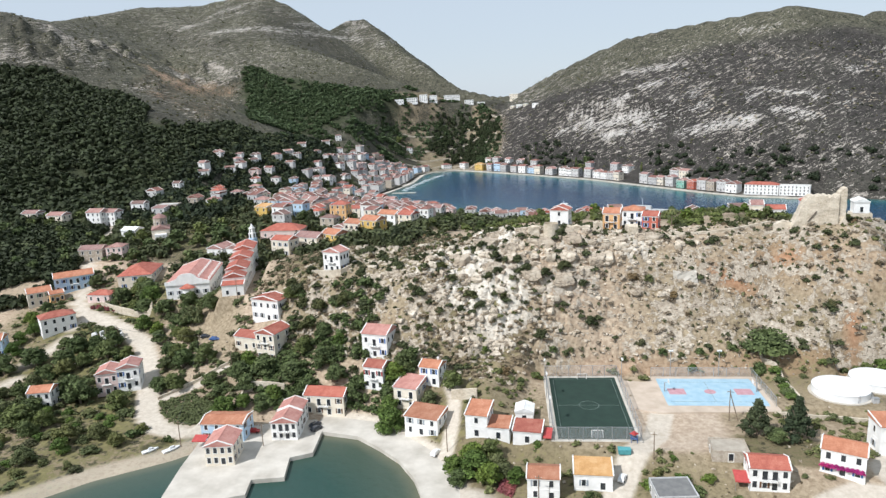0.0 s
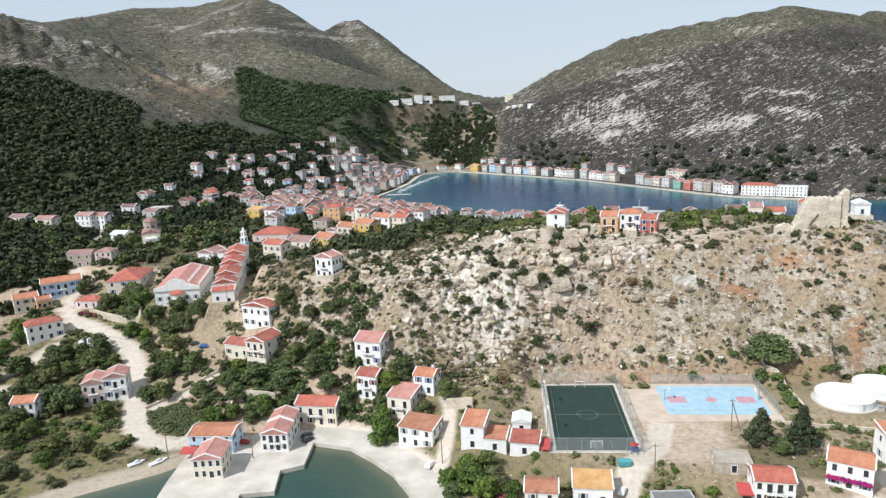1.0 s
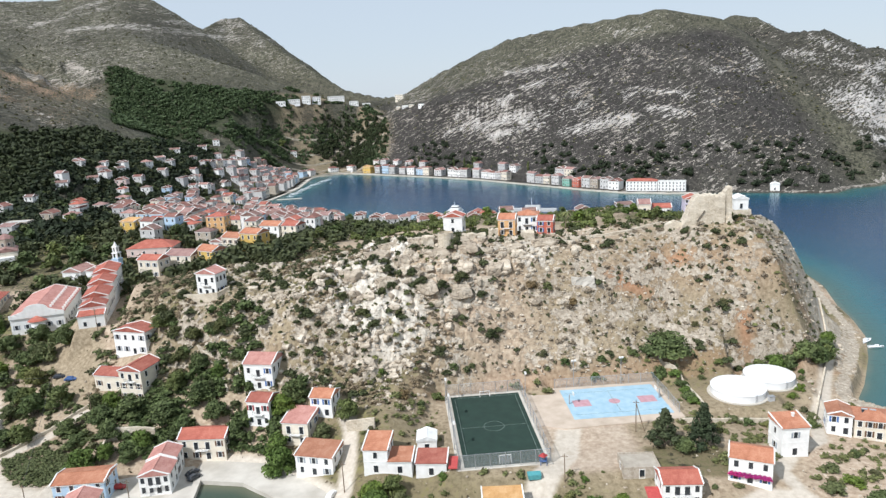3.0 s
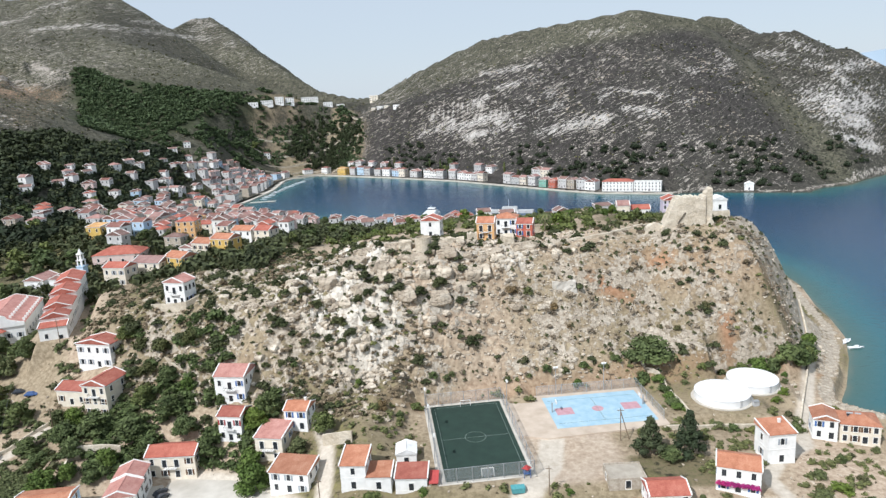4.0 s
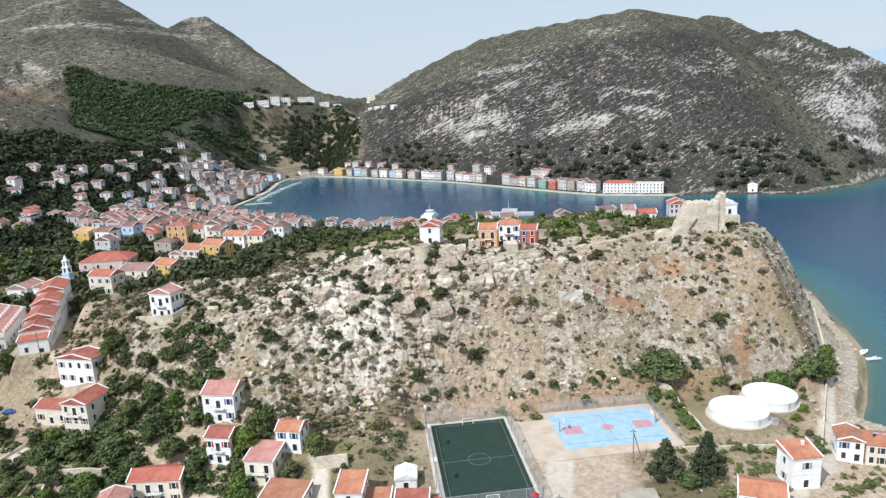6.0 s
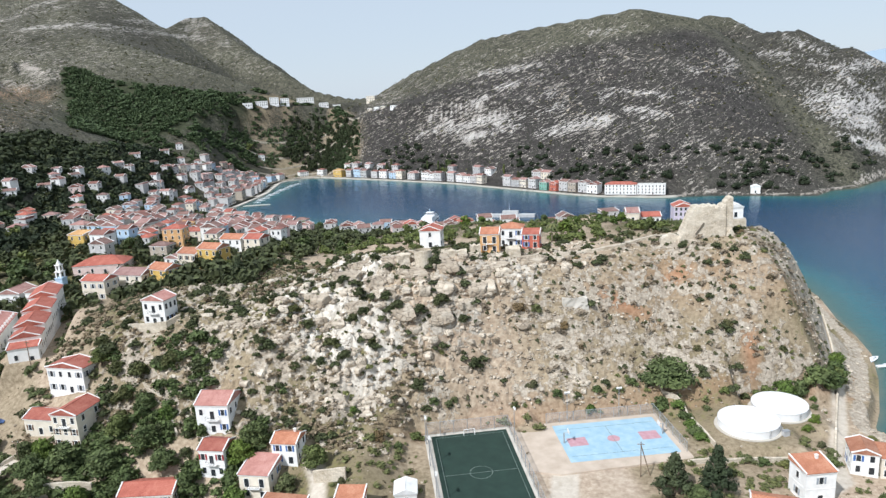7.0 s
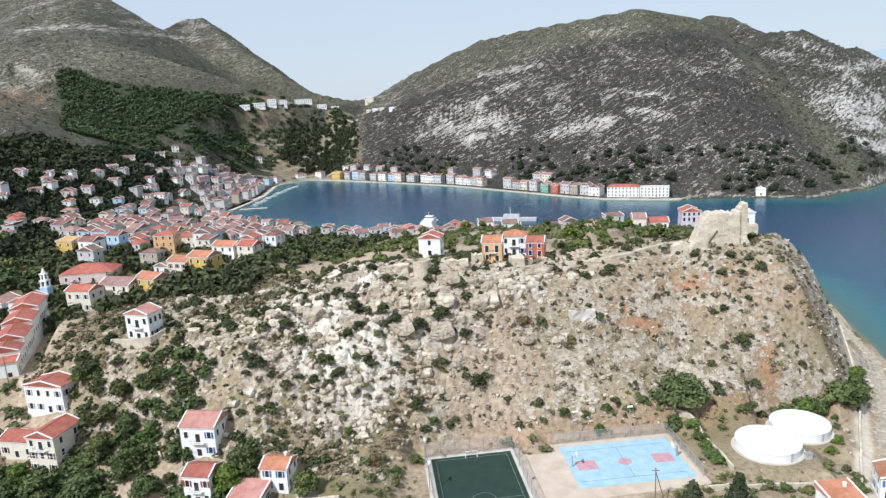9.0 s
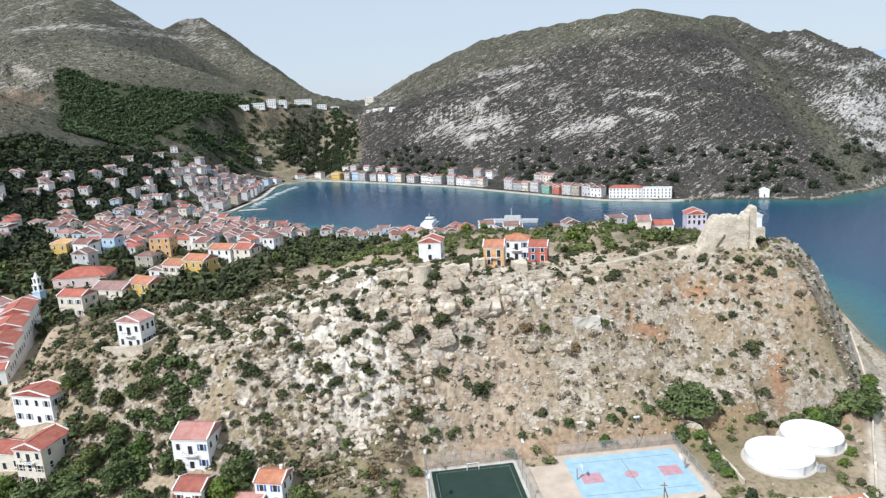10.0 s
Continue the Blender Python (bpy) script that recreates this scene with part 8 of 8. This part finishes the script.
rnd = random.Random(77)
count = 0
while count < 286:
    bx, by = rnd.uniform(-118, 10), rnd.uniform(206, 285)
    if rocky(bx, by) and free(bx, by, 1.5) and rolling(np.array([bx]), np.array([by]), 30, 9)[0] > -0.25:
        s = rnd.choice((1.6, 2.2, 2.8, 3.6, 5.0))
        boulder(bx, by, s, s * rnd.uniform(0.4, 0.7), rnd.uniform(-40, 40), count)
        count += 1
big = [(-77, 262, 15, 6.5), (-66, 264, 10, 5), (-40, 246, 9, 6), (-33, 245, 8, 6), (-46, 243, 7, 5), (-27, 250, 9, 6), (-54, 247, 7, 5), (-22, 256, 8, 5), (-84, 262, 7, 4), (-14, 262, 9, 4), (-60, 240, 7, 5), (-70, 238, 6, 4)]
for k, (bx, by, bw, bh) in enumerate(big):
    boulder(bx, by, bw, bh, 12 * k % 50 - 20, k)


LEDGES = [rock_mesh(31 + k, 4) for k in range(4)]
for me in LEDGES:
    me.materials.append(STONE)
for k, (bx, by, bw, bd, bh, turn) in enumerate(((-72, 246, 11, 6, 4, 12), (-62, 243, 9, 6, 4.5, 25), (-50, 248, 12, 6, 4.5, 8), (-40, 252, 10, 6, 4, -6), (-30, 249, 9, 6, 5, 15), (-57, 255, 13, 6, 4, 4), (-84, 248, 9, 6, 4, 30), (-90, 236, 9, 6, 4, 20),
                                             (-78, 234, 8, 5, 4, -8), (-66, 233, 9, 5, 4, 14), (-52, 236, 10, 6, 5, 5), (-41, 239, 9, 6, 5, 12), (-24, 258, 11, 5, 3.5, 10), (-12, 262, 12, 5, 3.5, 14), (-3, 268, 10, 4, 3, 16), (-45, 258, 12, 5, 3.5, 8),
                                             (-93, 246, 8, 5, 3.5, 12), (-70, 255, 10, 5, 3.5, 18))):
    ob = thing("rock_ledge", "broad pale cracked limestone ledge on the hillside", "rock", pose(bx, by, float(crust(bx, by)) + 0.2, 0, 0, turn), "limestone ledges", LEDGES[k % 4])
    ob.scale = (bw * 1.2, bd * 1.3, bh * 1.3)


def rubble(name, label, n, seed, x0, x1, y0, y1, keep, size, strike=None, facets=1):
    kinds = []
    for k in range(4):
        base = rock_mesh(seed + 17 * k, facets)
        co = np.empty(len(base.vertices) * 3)
        base.vertices.foreach_get("co", co)
        kinds.append(co.reshape(-1, 3))
        tri = np.array([tuple(p.vertices) for p in base.polygons])
        bpy.data.meshes.remove(base)
    kinds = np.stack(kinds)
    rnd = np.random.RandomState(seed)
    x, y = rnd.uniform(x0, x1, n), rnd.uniform(y0, y1, n)
    z = surface(x, y)
    ok = keep(x, y, z) & (shore_distance(x, y, GULF) > 1)
    for line, half in ROADS:
        ok &= line_distance(x, y, line) > half + 0.5
    for p in PADS[:6]:
        ok &= box_distance(x, y, *p[:5]) > 0.5
    for hx, hy, hr in HOUSES[:60]:
        ok &= np.hypot(x - hx, y - hy) > hr + 0.3
    x, y = x[ok], y[ok]
    z = crust(x, y)
    m = len(x)
    s = size[0] + (size[1] - size[0]) * rnd.rand(m) ** 2.2
    a = rnd.rand(m) * 6.2832 if strike is None else strike + rnd.normal(scale=0.2, size=m)
    sc = np.stack([s * (1 if strike is None else 1.8), s * rnd.uniform(0.5, 1.0, m), s * rnd.uniform(0.3, 0.62, m)], 1)
    q = kinds[rnd.randint(0, 4, m)] * (1.25 * sc)[:, None]
    c, sn_ = np.cos(a)[:, None], np.sin(a)[:, None]
    v = np.stack([q[..., 0] * c - q[..., 1] * sn_ + x[:, None], q[..., 0] * sn_ + q[..., 1] * c + y[:, None], q[..., 2] + (z + 0.07 * s)[:, None]], -1).reshape(-1, 3)
    T = (tri[None] + (np.arange(m) * kinds.shape[1])[:, None, None]).reshape(-1, 3)
    me = bpy.data.meshes.new(name)
    me.vertices.add(len(v)), me.loops.add(T.size), me.polygons.add(len(T))
    me.vertices.foreach_set("co", v.ravel())
    me.loops.foreach_set("vertex_index", T.ravel().astype(np.int32))
    me.polygons.foreach_set("loop_start", np.arange(0, T.size, 3, dtype=np.int32))
    me.polygons.foreach_set("use_smooth", np.zeros(len(T), bool))
    me.update(calc_edges=True)
    me.materials.append(STONE)
    return tagged(new(name, me), label, "rocks", kind="stuff")


rubble("outcrop_rocks", "large pale limestone blocks tumbled below the hilltop ledges", 1500, 85, -112, 12, 212, 288, lambda x, y, z: (z > 14) & (shore_distance(x, y, OUTCROP) < 6 + 8 * rolling(x, y, 20, 9)), (0.9, 4.6), None, 2)
rubble("hill_rocks", "pale broken limestone rocks strewn over the castle hill", 5600, 81, -165, 10, 198, 300, lambda x, y, z: (z > 10) & (rolling(x, y, 30, 9) > np.where(x < -100, 0.05, -0.3)), (0.35, 2.4))
rubble("hill_scree", "small tan stones strewn over the earthy eastern slope", 5200, 86, -25, 100, 205, 300, lambda x, y, z: (z > 9) & (rolling(x, y, 25, 9) > -0.5), (0.25, 1.5))
rubble("mountain_slabs", "pale limestone beds cropping out on the mountain slope", 16000, 84, -300, 460, 690, 1100,
       lambda x, y, z: (z > 14) & (rolling(x + 1.2 * z, y * 0.6, 40, 33) * 0.6 + 0.8 * bed_cover(x, z) > 0.5), (0.6, 2.8), 0.55)
rubble("shore_rocks", "pale shore rocks along the cape", 900, 82, 70, 135, 215, 420, lambda x, y, z: (z < 6) & (z > 0.1), (0.6, 2.8))
rubble("field_stones", "scattered pale stones on dry ground near houses", 1500, 83, -280, 100, 140, 240, lambda x, y, z: (z > 2) & (z < 14), (0.3, 1.3))


# ---- faint far land beyond the sea, its haze painted as blue-grey colour ----
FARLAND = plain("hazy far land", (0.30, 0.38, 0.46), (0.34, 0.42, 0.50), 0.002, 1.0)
fx = np.linspace(-2600, 3600, 90)
fz = 40 + 70 * (rolling(fx, fx * 0 + 3, 900, 31) + 0.6) + 210 * np.exp(-((fx - 2500) / 900) ** 2)
far_shape = Shape()
far_shape.v = [(x, 4150 - 120 * k, z if k == 0 else -2.0) for k in (0, 1) for x, z in zip(fx.tolist(), fz.tolist())]
far_shape.f = [(i + 90, i + 91, i + 1, i) for i in range(89)]
far_shape.m = [0] * 89
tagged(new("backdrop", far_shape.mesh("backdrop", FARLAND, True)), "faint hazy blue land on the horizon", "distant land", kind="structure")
